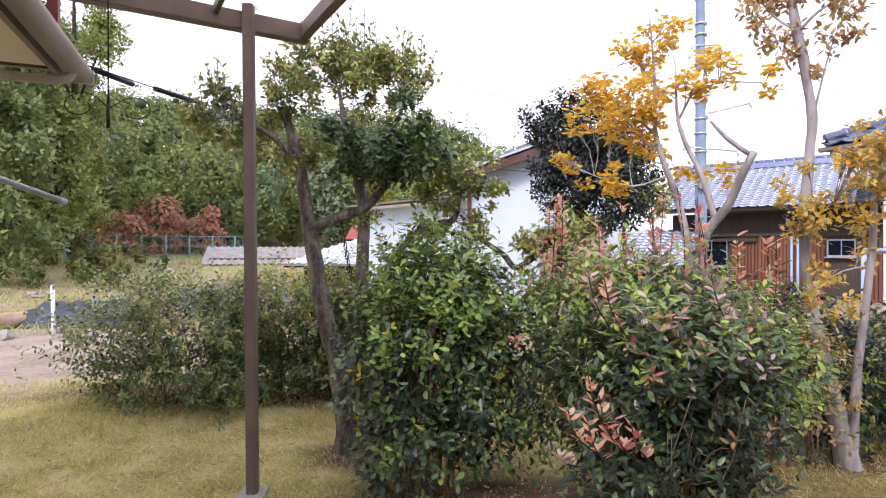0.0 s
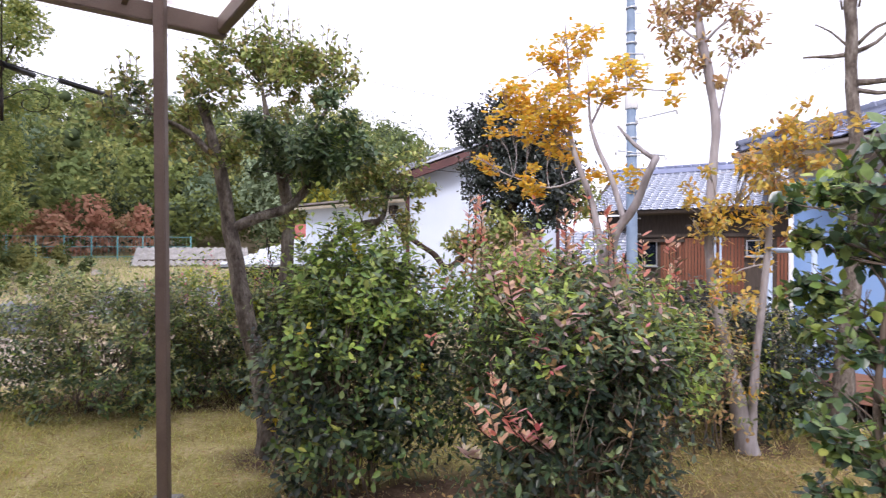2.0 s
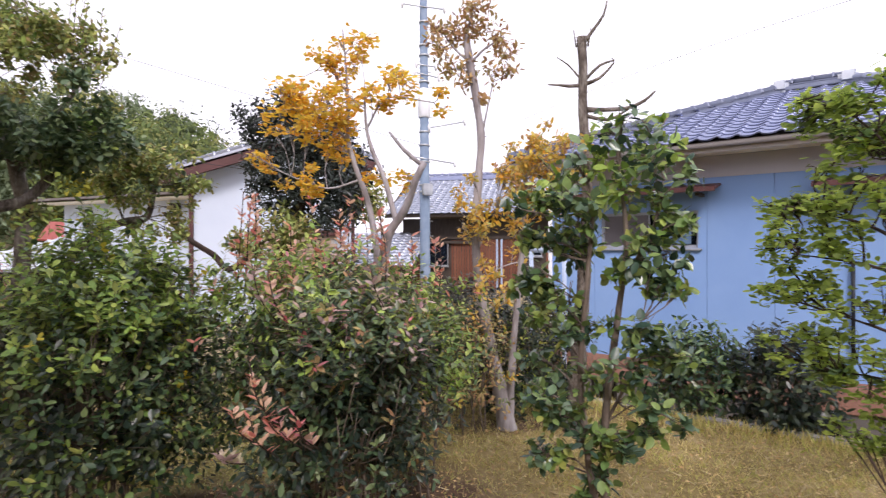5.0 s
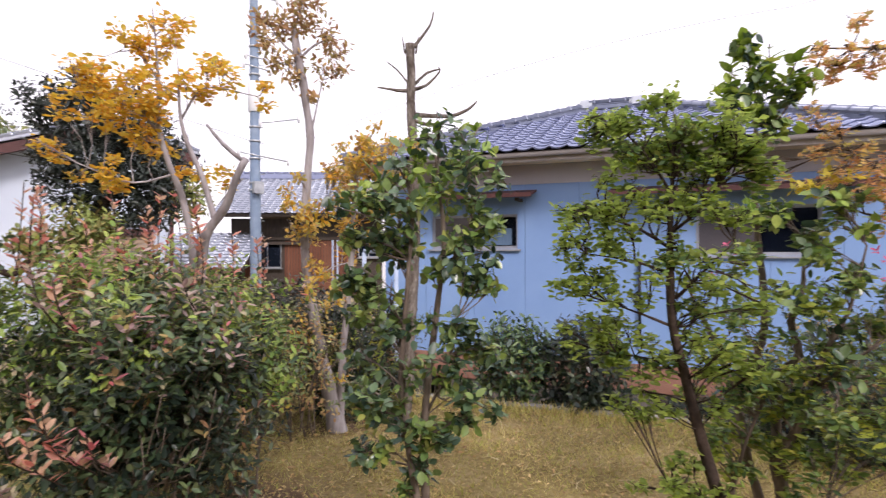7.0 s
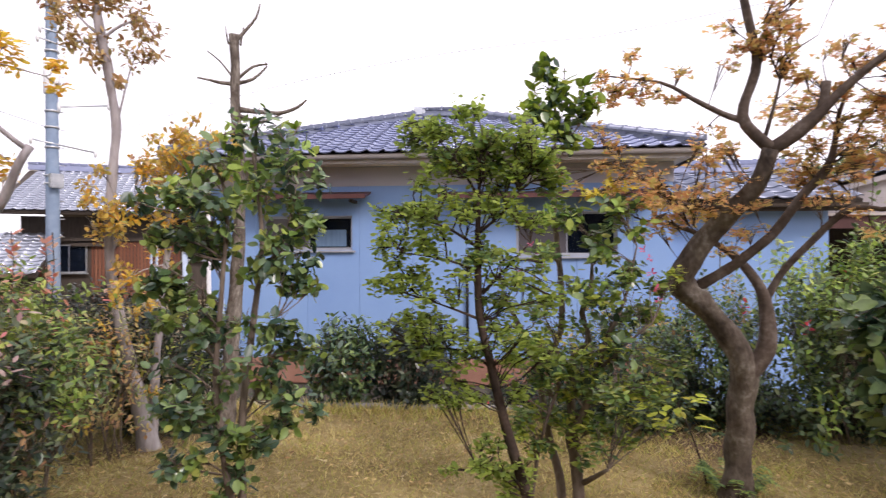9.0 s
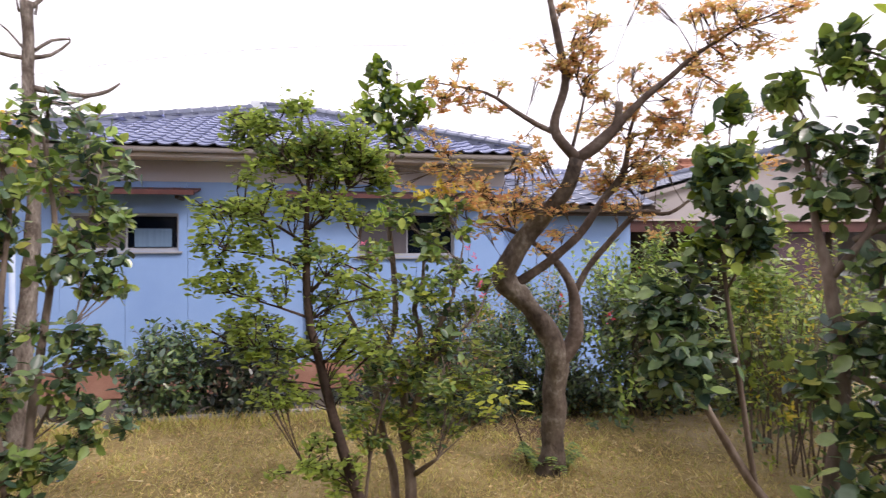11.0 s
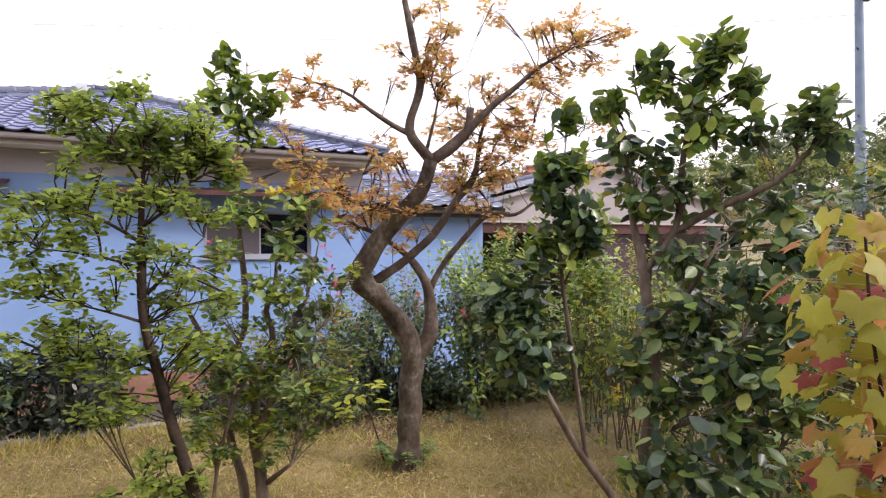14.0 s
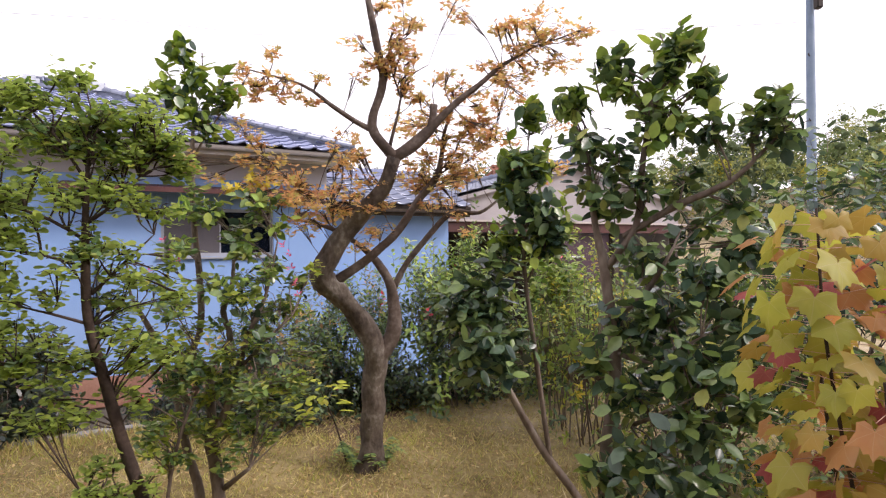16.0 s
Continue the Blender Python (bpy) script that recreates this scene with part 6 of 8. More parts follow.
# ---------------------------------------------------------------- brown timber house behind
def brown_house():
    c = pose(9.2, 17.3, 0, 0, 0, -40)
    h = thing("house", c, "brown slatted timber house with grey tiled roof", "house")
    ze, zr = 2.72, 4.32
    part("wall", boxed(-1.6, 5.6, 0.6, 0.75, -0.9, 2.6), WOOD_DARK, h)
    part("wall", boxed(-1.6, -1.45, 0.755, 6, -0.9, 2.6), WOOD_DARK, h)
    me = None
    for i in range(74):
        x = -1.5 + i * 0.095
        if -0.9 < x < 0.15 or 2.62 < x < 3.45:
            continue
        if me is None:
            bm = boxed(0, 0.072, 0, 0.03, -0.9, 1.84)
            me = bpy.data.meshes.new("slat")
            bm.to_mesh(me)
            bm.free()
            me.materials.append(WOOD)
        ob = new("slat", me)
        ob.parent, ob.matrix_basis = h, Matrix.Translation((x, 0.56, random.uniform(-0.01, 0.01)))
    part("rail", boxed(-1.6, 5.5, 0.5, 0.555, 1.86, 1.96), WOOD_DARK, h)
    for k in (0.0, 0.16):
        part("downpipe", rod(1.85 + k, 0.5, -0.9, 1.85 + k, 0.5, 1.85, 0.035, 10), RAIL_BLUE, h, "pale blue rain pipe")
    part("door_frame", boxed(-0.3, 0.95, 0.44, 0.555, 1.7, 1.8), WOOD_DARK, h)
    for x0, x1, z0, z1 in ((-0.85, 0.1, 0.9, 1.75), (2.72, 3.4, 1.25, 1.75)):
        sliding_window(h, x0, x1, z0, z1, 0.48)
    q = [(-2.0, -0.2, ze), (5.9, -0.2, ze), (5.3, 3.6, zr), (-2.3, 3.6, zr)]
    bm = bmesh.new()
    slab(bm, q, 0.12)
    slab(bm, [(-2.0, 7.4, ze), (5.9, 7.4, ze), (5.3, 3.61, zr), (-2.3, 3.61, zr)], 0.12)
    part("roof_deck", bm, WOOD_DARK, h)
    lay_tiles(h, q[0], q[1], q[3], q[2], TILE_GREY, w=0.26, row=0.22, single=False)
    ridge_line(h, (-2.3, 3.6, zr + 0.05), (5.3, 3.6, zr + 0.05), TILE, 0.11, 0.15, 0.3)
    part("gutter", half_gutter(-2.0, 5.9, -0.26, ze - 0.06, 0.06), WOOD_DARK, h)
    # lower tiled lean-to in front
    p = [(-3.6, -1.9, 0.95), (-0.5, -1.9, 0.95), (-0.5, 0.4, 1.98), (-3.6, 0.4, 1.98)]
    bm = bmesh.new()
    slab(bm, p, 0.1)
    part("lean_to_roof", bm, WOOD_DARK, h)
    lay_tiles(h, p[0], p[1], p[3], p[2], TILE_GREY, w=0.28, row=0.25, single=False)
    part("lean_to_wall", boxed(-3.4, -0.7, -1.1, -1.0, -0.9, 1.1), WOOD_DARK, h)
    # side gable with bargeboards
    bm = bmesh.new()
    slab(bm, [(3.2, -1.4, 3.25), (3.2, 1.6, 4.15), (4.5, 1.6, 3.9), (4.5, -1.4, 3.2)], 0.1)
    part("side_roof", bm, TILE_GREY, h)


brown_house()


# ---------------------------------------------------------------- shed, far roofs, fence on the field
def far_roofs():
    c = pose(-7.35, 25.0, -0.33, 0, 0, 14)
    h = thing("shed", c, "dark board shed with weathered corrugated roof", "shed")
    for i in range(21):
        x = -2.0 + i * 0.2
        part("board", boxed(x, x + 0.185, 0, 0.03, -0.2, 1.35), WOOD_DARK, h)
    part("back", boxed(-2.0, 2.1, 0.04, 2.2, -0.2, 1.3), WOOD_DARK, h)
    bm = bmesh.new()
    top = []
    for i in range(66):
        x = -2.25 + i * 0.07
        dz = 0.03 * math.sin(i * math.pi / 2)
        top.append((bm.verts.new((x, -0.5, 1.12 + dz)), bm.verts.new((x, 1.6, 1.85 + dz)), bm.verts.new((x, 1.6, 1.82 + dz)), bm.verts.new((x, -0.5, 1.09 + dz))))
    for a, b in zip(top, top[1:]):
        for k in range(4):
            bm.faces.new((a[k], b[k], b[(k + 1) % 4], a[(k + 1) % 4]))
    part("roof", bm, SHEET_ROOF, h)
    c = pose(-2.6, 18.6, 0.0, 0, 0, -4)
    h = thing("shed", c, "open shed with pale tiled pyramid roof", "shed")
    a, b, t = (-1.6, -1.2, 0.98), (1.8, -1.2, 0.95), (0.9, 1.2, 2.0)
    bm = bmesh.new()
    slab(bm, [a, b, t], 0.06)
    slab(bm, [(-1.6, 3.6, 0.98), a, t], 0.06)
    part("roof_deck", bm, ROOF_WHITE, h)
    lay_tiles(h, a, b, t, t, ROOF_WHITE, w=0.22, row=0.2, single=False)
    part("gutter", half_gutter(-1.65, 1.8, -1.25, 0.93, 0.05), BLACK, h)
    part("wall", boxed(-1.2, 1.6, -0.6, -0.5, -0.2, 0.9), WOOD_DARK, h)
    h = thing("shed", pose(-2.9, 27, 0.55, 0, 0, 8), "far shed with small red roof", "shed")
    bm = bmesh.new()
    slab(bm, [(-0.9, -0.8, 1.35), (0.9, -0.8, 1.35), (0.5, 0.6, 2.1), (-0.5, 0.6, 2.1)], 0.06)
    part("roof", bm, ROOF_RED, h)
    part("wall", boxed(-0.8, 0.8, -0.6, 0.6, -0.6, 1.3), WOOD_DARK, h)
    f = thing("fence", pose(-12.0, 26.5, 1.0, 0, 0, 20), "teal green wire mesh fence with posts", "fence")
    for i in range(9):
        part("post", rod(-4 + i * 1.0, 0, -0.6, -4 + i * 1.0, 0, 1.05, 0.03, 8), TEAL, f)
    for z in (0.1, 0.55, 1.0):
        part("rail", rod(-4, 0, z, 4, 0, z, 0.018, 6), TEAL, f)
    bm = bmesh.new()
    for i in range(53):
        rod(-4 + i * 0.15, 0.02, 0.0, -4 + i * 0.15, 0.02, 1.0, 0.006, 4, bm)
    part("wires", bm, TEAL, f)


far_roofs()


# ---------------------------------------------------------------- utility poles
def utility_pole():
    d, a = 17.0, radians(26.45)
    x, y = d * math.sin(a), d * math.cos(a)
    p = thing("utility_pole", pose(x, y, -0.3), "weathered blue-grey concrete utility pole with insulators", "pole")
    bm = tube(bmesh.new(), [(0, 0, 0, 0.16), (-0.02, 0, 4, 0.145), (-0.06, 0, 9.6, 0.11)], 14, 0.5)
    part("shaft", bm, POLE_BLUE, p)
    part("transformer_can", tube(bmesh.new(), [(-0.03, 0, 5.75, 0.16), (-0.03, 0, 5.78, 0.185), (-0.04, 0, 6.6, 0.185), (-0.04, 0, 6.63, 0.15)], 16, 0), WHITE_PAINT, p, "pale sleeve guard round the pole")

    def arm(z, x0, x1, dz=0.0, r=0.022):
        a = part("cross_arm", rod(x0, -0.12, z, x1, -0.12, z + dz, r, 8), STEEL, p)
        for k in (0.0, 1.0):
            q = x0 + (x1 - x0) * k
            part("insulator", tube(bmesh.new(), [(q, -0.12, z + dz * k - 0.12, 0.03), (q, -0.12, z + dz * k - 0.02, 0.05), (q, -0.12, z + dz * k + 0.06, 0.05), (q, -0.12, z + dz * k + 0.14, 0.02)], 8, 0), WHITE_PAINT, a)
    arm(5.45, 0.08, 1.3, 0.3)
    arm(4.55, -0.55, 0.95, -0.12)
    arm(7.05, -0.4, 0.4, -0.06)
    arm(7.3, -0.35, 0.3, 0.0)
    arm(9.0, -0.8, 0.6, 0.1)
    for z in (3.5, 3.7, 4.4, 4.9, 5.3, 6.8, 7.6, 7.9, 8.6):
        part("band", tube(bmesh.new(), [(-0.03, 0, z, 0.165), (-0.03, 0, z + 0.05, 0.165)], 12, 0), STEEL, p)
    part("switch_box", boxed(-0.2, 0.1, -0.32, -0.17, 3.4, 3.75, bevel=0.02), STEEL, p)
    for z in np.arange(2.2, 8.8, 0.45):
        part("step_bolt", rod(0.1, 0, z, 0.26, 0, z, 0.01, 6), STEEL, p)


utility_pole()


def blue_pole():
    d, a = 13.0, radians(126.2)
    x, y = 0.39 + d * math.sin(a), -0.37 + d * math.cos(a)
    p = thing("utility_pole", pose(x, y, -0.6), "slim pale blue steel pole with step bolts", "pole")
    bm = tube(bmesh.new(), [(0.12, -0.08, 0, 0.1), (0.02, -0.01, 4, 0.085), (-0.10, 0.06, 8.6, 0.06)], 14, 0.5)
    part("shaft", bm, POLE_BLUE, p)
    part("cap_box", boxed(-0.3, -0.16, -0.06, 0.06, 6.55, 6.85, bevel=0.02), RUST_IRON, p)
    for i, z in enumerate(np.arange(2.6, 8.0, 0.62)):
        s = -1 if i % 2 else 1
        part("step_bolt", rod(0.0, 0, z, 0.0 + s * 0.16, -s * 0.16, z + 0.02, 0.012, 6), RUST_IRON, p)


blue_pole()


def wire(name, a, b, sag, r, material, label):
    pts = []
    for i in range(25):
        s = i / 24
        pts.append((a[0] + (b[0] - a[0]) * s, a[1] + (b[1] - a[1]) * s, a[2] + (b[2] - a[2]) * s - sag * 4 * s * (1 - s), r))
    return tagged(part(name, tube(bmesh.new(), pts, 5, 0), material), label, "cable")


# ---------------------------------------------------------------- own house: eave, gutter, carport
def own_house():
    h = thing("house", pose(-1.85, 3.23, -0.06, 0, 0, -70.2) @ pose(3.67, 0.175, 0), "own house corner with beige soffit and brown gutter", "house")
    part("wall", boxed(-3.0, 6.0, -1.5, -1.34, -0.1, 2.9), WALL_BEIGE, h)
    part("wall", boxed(-3.0, -2.86, -5.0, -1.505, -0.1, 2.9), WALL_BEIGE, h)
    part("soffit", boxed(-3.52, 6.0, -1.33, -0.34, 2.50, 2.53), SOFFIT, h, "beige boarded soffit")
    part("soffit", boxed(-3.52, -3.01, -5.0, -1.335, 2.50, 2.53), SOFFIT, h)
    part("fascia", boxed(-3.55, 6.0, -0.338, -0.31, 2.475, 2.62), POST_BROWN, h)
    part("fascia", boxed(-3.58, -3.552, -5.0, -0.31, 2.492, 2.62), POST_BROWN, h)
    part("gutter", box(half_gutter(-3.66, 6.0, -0.24, 2.53, 0.065), -3.67, -3.655, -0.31, -0.17, 2.46, 2.54), GUTTER, h, "brown rain gutter")
    bm = bmesh.new()
    slab(bm, [(-3.6, -0.3, 2.6), (6.0, -0.3, 2.6), (6.0, -4.0, 4.2), (-3.6, -4.0, 4.2)], 0.06)
    part("roof", bm, TILE, h)
    part("downpipe", tube(bmesh.new(), [(-3.5, -0.24, 2.49, 0.026), (-3.5, -0.25, 2.455, 0.026), (-3.48, -0.3, 2.425, 0.026), (-3.44, -0.5, 2.41, 0.025), (-3.3, -1.3, 2.38, 0.025)], 10, 0.03), GUTTER, h)
    part("upper_wall", boxed(-3.35, -1.5, -3.2, -0.82, 2.95, 4.3), SKIRT, h)
    part("upper_trim", boxed(-3.38, -3.36, -3.2, -0.8, 2.9, 4.3), ROOF_RED, h)
    part("corner_trim", boxed(-3.92, -3.86, -0.44, -0.385, 2.74, 3.6), ROOF_RED, h)
    return h


own_house()


def carport():
    c = thing("carport", pose(-1.04, 3.47, 0), "bronze aluminium carport post with roof frame", "carport")
    top = Vector((-0.064, 0.106, 3.3))
    bm = box(bmesh.new(), -0.031, 0.031, -0.036, 0.036, 0.0, 3.3, bevel=0.006)
    for v in bm.verts:
        v.co += Vector((top.x, top.y, 0)) * (v.co.z / 3.3)
    part("post", bm, POST_BROWN, c, "bronze anodised aluminium post")
    part("base_plate", boxed(-0.09, 0.09, -0.09, 0.09, -0.05, 0.012, bevel=0.01), CONCRETE, c)
    # the frame's plane: x along the beam, y out to the eave
    f = pose(-0.06, 0.14, 2.92, 0, 0, 29)

    def framed(name, bm, mat, lab=""):
        o = part(name, bm, mat, c, lab)
        o.matrix_basis = f
        return o
    framed("beam", boxed(-3.2, 0.38, 0.0, 0.08, -0.06, 0.055, bevel=0.006), POST_BROWN)
    framed("side_rail", boxed(0.32, 0.38, -2.6, -0.002, -0.045, 0.055, bevel=0.006), POST_BROWN)
    framed("beam_lip", boxed(-3.2, 0.40, 0.082, 0.11, -0.02, 0.07, bevel=0.005), POST_BROWN)
    for i in range(5):
        framed("purlin", boxed(-0.22 - i * 0.6, -0.19 - i * 0.6, -2.6, -0.002, 0.0, 0.05), POST_BROWN)
    for i in range(3):
        framed("rafter", boxed(-3.2, 0.318, -0.9 - i * 0.8, -0.87 - i * 0.8, 0.056, 0.075), POST_BROWN)
    framed("roof_sheet", boxed(-3.2, 0.36, -2.6, 0.03, 0.078, 0.082), SHEET_CLEAR, "translucent carport roof sheet")
    return c


carport()

# sleeved cable, thin lines
for a, b, n in (((-1.94, 3.41, 2.54), (-1.91, 3.77, 2.56), 0), ((-1.90, 4.05, 2.61), (-1.76, 4.60, 2.64), 1)):
    tagged(part("cable_sleeve", rod(*a, *b, 0.018, 10), BLACK), "black protective sleeve on the service cable", "cable sleeve")
wire("service_cable", (-1.96, 3.2, 2.53), (-1.4, 6.2, 2.72), -0.0, 0.004, BLACK, "thin black overhead service cable")
wire("overhead_cable", (-30, 20, 13.6), (7.5, 15.2, 4.6), 0.2, 0.006, BLACK, "thin overhead cable from the hill")
wire("overhead_cable", (7.5, 12.2, 4.2), (13.9, 3.4, 6.62), -0.35, 0.004, BLACK, "thin overhead cable above the roofs")
wire("overhead_cable", (13.9, 3.4, 6.62), (10.9, -8.0, 5.8), 0.1, 0.004, BLACK, "thin overhead cable to the slim pole")
wire("house_cable", (-0.5, 10.6, 3.2), (3.2, 11.2, 2.95), 0.05, 0.006, BLACK, "thin cable on the white gable")


def hanging_bracket():
    x, y = -1.74, 3.18
    b = thing("hanging_hook", pose(x, y, 0), "thin dark iron hanger with scrolled arms", "hanger")
    part("stem", rod(0, 0, 2.25, 0, 0, 3.3, 0.004, 8), RUST_IRON, b)
    part("stem", rod(0, 0, 2.15, 0, 0, 2.32, 0.009, 8), RUST_IRON, b)
    for s in (-1, 1):
        pts = [(0.0, 0, 2.26, 0.004)]
        for i in range(14):
            q = radians(150 - i * 28)
            r = 0.11 - i * 0.005
            pts.append((s * (0.12 + r * math.cos(q)), s * 0.05, 2.26 + r * math.sin(q) * 0.7, 0.0028))
        part("scroll", tube(bmesh.new(), pts, 6, 0.02), RUST_IRON, b)


hanging_bracket()
rl = thing("handrail", pose(0, 0, 0), "pale blue painted pipe handrail beside the blue wall", "handrail")
part("rail", rod(4.6, 5.78, 1.47, 4.73, 5.29, 1.47, 0.028, 10), RAIL_BLUE, rl)
part("post", rod(4.73, 5.29, -0.9, 4.73, 5.29, 1.46, 0.028, 10), RAIL_BLUE, rl)
part("post", rod(4.6, 5.78, -0.9, 4.6, 5.78, 1.46, 0.028, 10), RAIL_BLUE, rl)
part("panel", rod(4.61, 5.74, 0.3, 4.72, 5.33, 0.3, 0.02, 8), RAIL_BLUE, rl)
lp = thing("laundry_pole", pose(0, 0, 0), "steel laundry pole end on a bracket", "laundry pole")
part("tube", rod(-1.95, 1.75, 1.94, -1.66, 2.64, 1.71, 0.013, 12), STEEL, lp)
part("end_cap", rod(-1.661, 2.637, 1.711, -1.65, 2.67, 1.702, 0.015, 12), RAIL_BLUE, lp)

# ---------------------------------------------------------------- garden trees
tree("pruned_garden_tree", "cloud-pruned evergreen tree with two grey trunks", "tree", CLOUD_LIMBS,
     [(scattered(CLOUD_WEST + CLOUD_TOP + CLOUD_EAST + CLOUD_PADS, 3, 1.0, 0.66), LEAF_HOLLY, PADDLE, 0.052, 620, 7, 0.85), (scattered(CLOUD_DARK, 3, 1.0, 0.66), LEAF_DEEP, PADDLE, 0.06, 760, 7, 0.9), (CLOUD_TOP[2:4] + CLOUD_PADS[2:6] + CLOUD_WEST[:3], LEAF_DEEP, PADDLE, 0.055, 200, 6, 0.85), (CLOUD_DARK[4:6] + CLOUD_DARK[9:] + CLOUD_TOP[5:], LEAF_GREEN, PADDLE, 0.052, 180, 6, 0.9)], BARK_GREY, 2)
tree("evergreen_tree", "dark dense evergreen tree beside white house", "tree", DARK_LIMBS,
     [(DARK_CLUMPS[:11] + DARK_CLUMPS[14:], LEAF_DARK, LEAFLET, 0.065, 700, 7, 0.9), (DARK_CLUMPS[11:14], LEAF_HOLLY, OVAL, 0.08, 600, 7, 0.8)], BARK_DARK)
tree("yellow_tree", "small tree with bare limbs and golden autumn leaves", "tree", GOLD_LIMBS,
     [(scattered(filled(GOLD_CLUMPS, 3.4, 0.5), 2, 1.3, 0.8), LEAF_GOLD, PADDLE, 0.052, 300, 6, 0.5, 0.8)], BARK_SMOOTH, 4)
GOLD_SPRAYS = [(2.81, 3.24, 2.14, 0.1), (2.94, 3.14, 2.23, 0.1), (2.67, 3.33, 1.99, 0.1), (2.88, 3.18, 2.04, 0.09), (2.59, 3.39, 2.07, 0.1), (2.78, 3.26, 2.29, 0.08)]
tree("crape_myrtle", "smooth pale trunked crape myrtle with sparse rusty leaves", "tree", CRAPE_LIMBS,
     [(CRAPE_CLUMPS, LEAF_RUST, OVAL, 0.06, 520, 6, 0.9), (CRAPE_GOLD + GOLD_SPRAYS, LEAF_GOLD, PADDLE, 0.052, 230, 5, 0.7), (scattered(CRAPE_GOLD + GOLD_SPRAYS, 4, 1.8, 0.7), LEAF_OCHRE, PADDLE, 0.05, 300, 5, 0.6), (GOLD_SPRAYS, LEAF_RUST, PADDLE, 0.05, 250, 5, 0.7)], BARK_SMOOTH, 4)
tree("pollarded_tree", "bare pollarded tree with stubby cut branches", "tree", PRUNED_LIMBS, [], BARK_GREY)
tree("camellia", "slender camellia with glossy dark leaves in tiers", "camellia", CAMA_LIMBS,
     [(scattered(CAMA_CLUMPS, 2, 1.2, 0.75), LEAF_CAMELLIA, ROUND, 0.053, 430, 5, 0.85), (scattered(CAMA_CLUMPS[3:], 2, 1.2, 0.75), LEAF_GREEN, ROUND, 0.05, 220, 5, 0.9), (CAMA_CLUMPS[:8], LEAF_FRESH, ROUND, 0.054, 330, 5, 0.9)], BARK_STEM)
tree("layered_azalea", "thin-trunked azalea tree with flat layered pads", "tree", LAYER_LIMBS,
     [(scattered(LAYER_CLUMPS + LAYER_CROWN, 4, 1.5), LEAF_PAD, PADDLE, 0.035, 800, 7, 0.4, 0.6), (scattered(LAYER_CLUMPS[7:23] + LAYER_CROWN, 2), LEAF_GREEN, PADDLE, 0.036, 380, 6, 0.45, 0.6), (LAYER_CLUMPS[7:14], LEAF_SHOOT, PADDLE, 0.038, 420, 6, 0.6, 0.6)], BARK_DARK, 3)
tree("garden_tree", "multi-stemmed light green tree with camellia top", "tree", TALL_LIMBS,
     [(scattered(TALL_CLUMPS, 2, 1.1, 0.75), LEAF_GREEN, OVAL, 0.05, 420, 6, 0.6, 0.8), (scattered(TALL_CLUMPS[8:], 2, 1.2, 0.7), LEAF_LIGHT, OVAL, 0.046, 380, 6, 0.5, 0.7), (TALL_CLUMPS[:9], LEAF_FRESH, ROUND, 0.058, 220, 5, 0.7), (TALL_CLUMPS[:17:2], LEAF_CAMELLIA, ROUND, 0.062, 330, 5, 0.8), ([(x, y, z, r * 0.75) for x, y, z, r in TALL_TOP[:6]], LEAF_CAMELLIA, ROUND, 0.068, 190, 5, 0.9), ([(x, y, z, r * 0.85) for x, y, z, r in TALL_TOP], LEAF_SHOOT, ROUND, 0.066, 110, 5, 1.0)], BARK_STEM, 4)
bl = leaf_mesh("blossoms", *twig_leaves(np.array([(3.21, 0.86, 1.50), (3.21, 0.82, 1.46), (3.21, 0.79, 1.40), (3.22, 0.93, 1.35), (3.22, 0.90, 1.31), (3.20, 0.28, 1.47), (3.20, 0.24, 1.36), (3.20, 0.22, 1.28), (3.20, 0.25, 1.43), (3.20, 0.21, 1.23)]), np.tile([-0.6, 0.2, 0.6], (10, 1)), 6, 0.026, 0.1), OVAL, BLOSSOM, Vector(TALL_LIMBS[0][0][:3]))
bl.parent = [o for o in bpy.data.objects if o.name == "garden_tree"][0]
tagged(bl, "pink camellia blossoms", kind="stuff")
tree("japanese_maple", "crooked grey-trunked maple with orange autumn leaves", "maple", MAPLE_LIMBS,
     [([(x, y, z, r * 1.3) for x, y, z, r in scattered(filled(MAPLE_CLUMPS, 5.0, 0.6), 3, 2.2, 0.75)], LEAF_MAPLE, STAR, 0.04, 400, 5, 0.5, 0.45), (MAPLE_YELLOW, LEAF_YELLOW, STAR, 0.045, 900, 5, 0.6)], BARK_MAPLE, 7, 0.35, seg=14, young=BARK_MAPLE_YOUNG)
tree("camellia", "broad glossy dark green camellia with pale new shoots", "camellia", CAMB_LIMBS,
     [(CAMB_CLUMPS[3:], LEAF_CAMELLIA, ROUND, 0.058, 380, 6, 0.9), (CAMB_CLUMPS, LEAF_GREEN, ROUND, 0.055, 200, 5, 1.1), (CAMB_CLUMPS[:9], LEAF_FRESH, ROUND, 0.056, 260, 5, 1.1), (CAMB_LOW, LEAF_CAMELLIA, ROUND, 0.064, 560, 6, 0.9), (CAMB_LOW, LEAF_GREEN, ROUND, 0.062, 110, 5, 0.9)], BARK_STEM)
tree("camellia", "small leaning camellia with tufted leaf heads", "camellia", CAMC_LIMBS,
     [(CAMC_LOW, LEAF_CAMELLIA, ROUND, 0.075, 430, 6, 0.8), (filled(CAMC_CLUMPS, 3.0, 0.6), LEAF_CAMELLIA, ROUND, 0.07, 420, 6, 0.9), (CAMC_CLUMPS, LEAF_GREEN, ROUND, 0.066, 150, 5, 0.9), (CAMC_CLUMPS[5:12], LEAF_SHOOT, ROUND, 0.066, 260, 5, 0.9)], BARK_STEM)

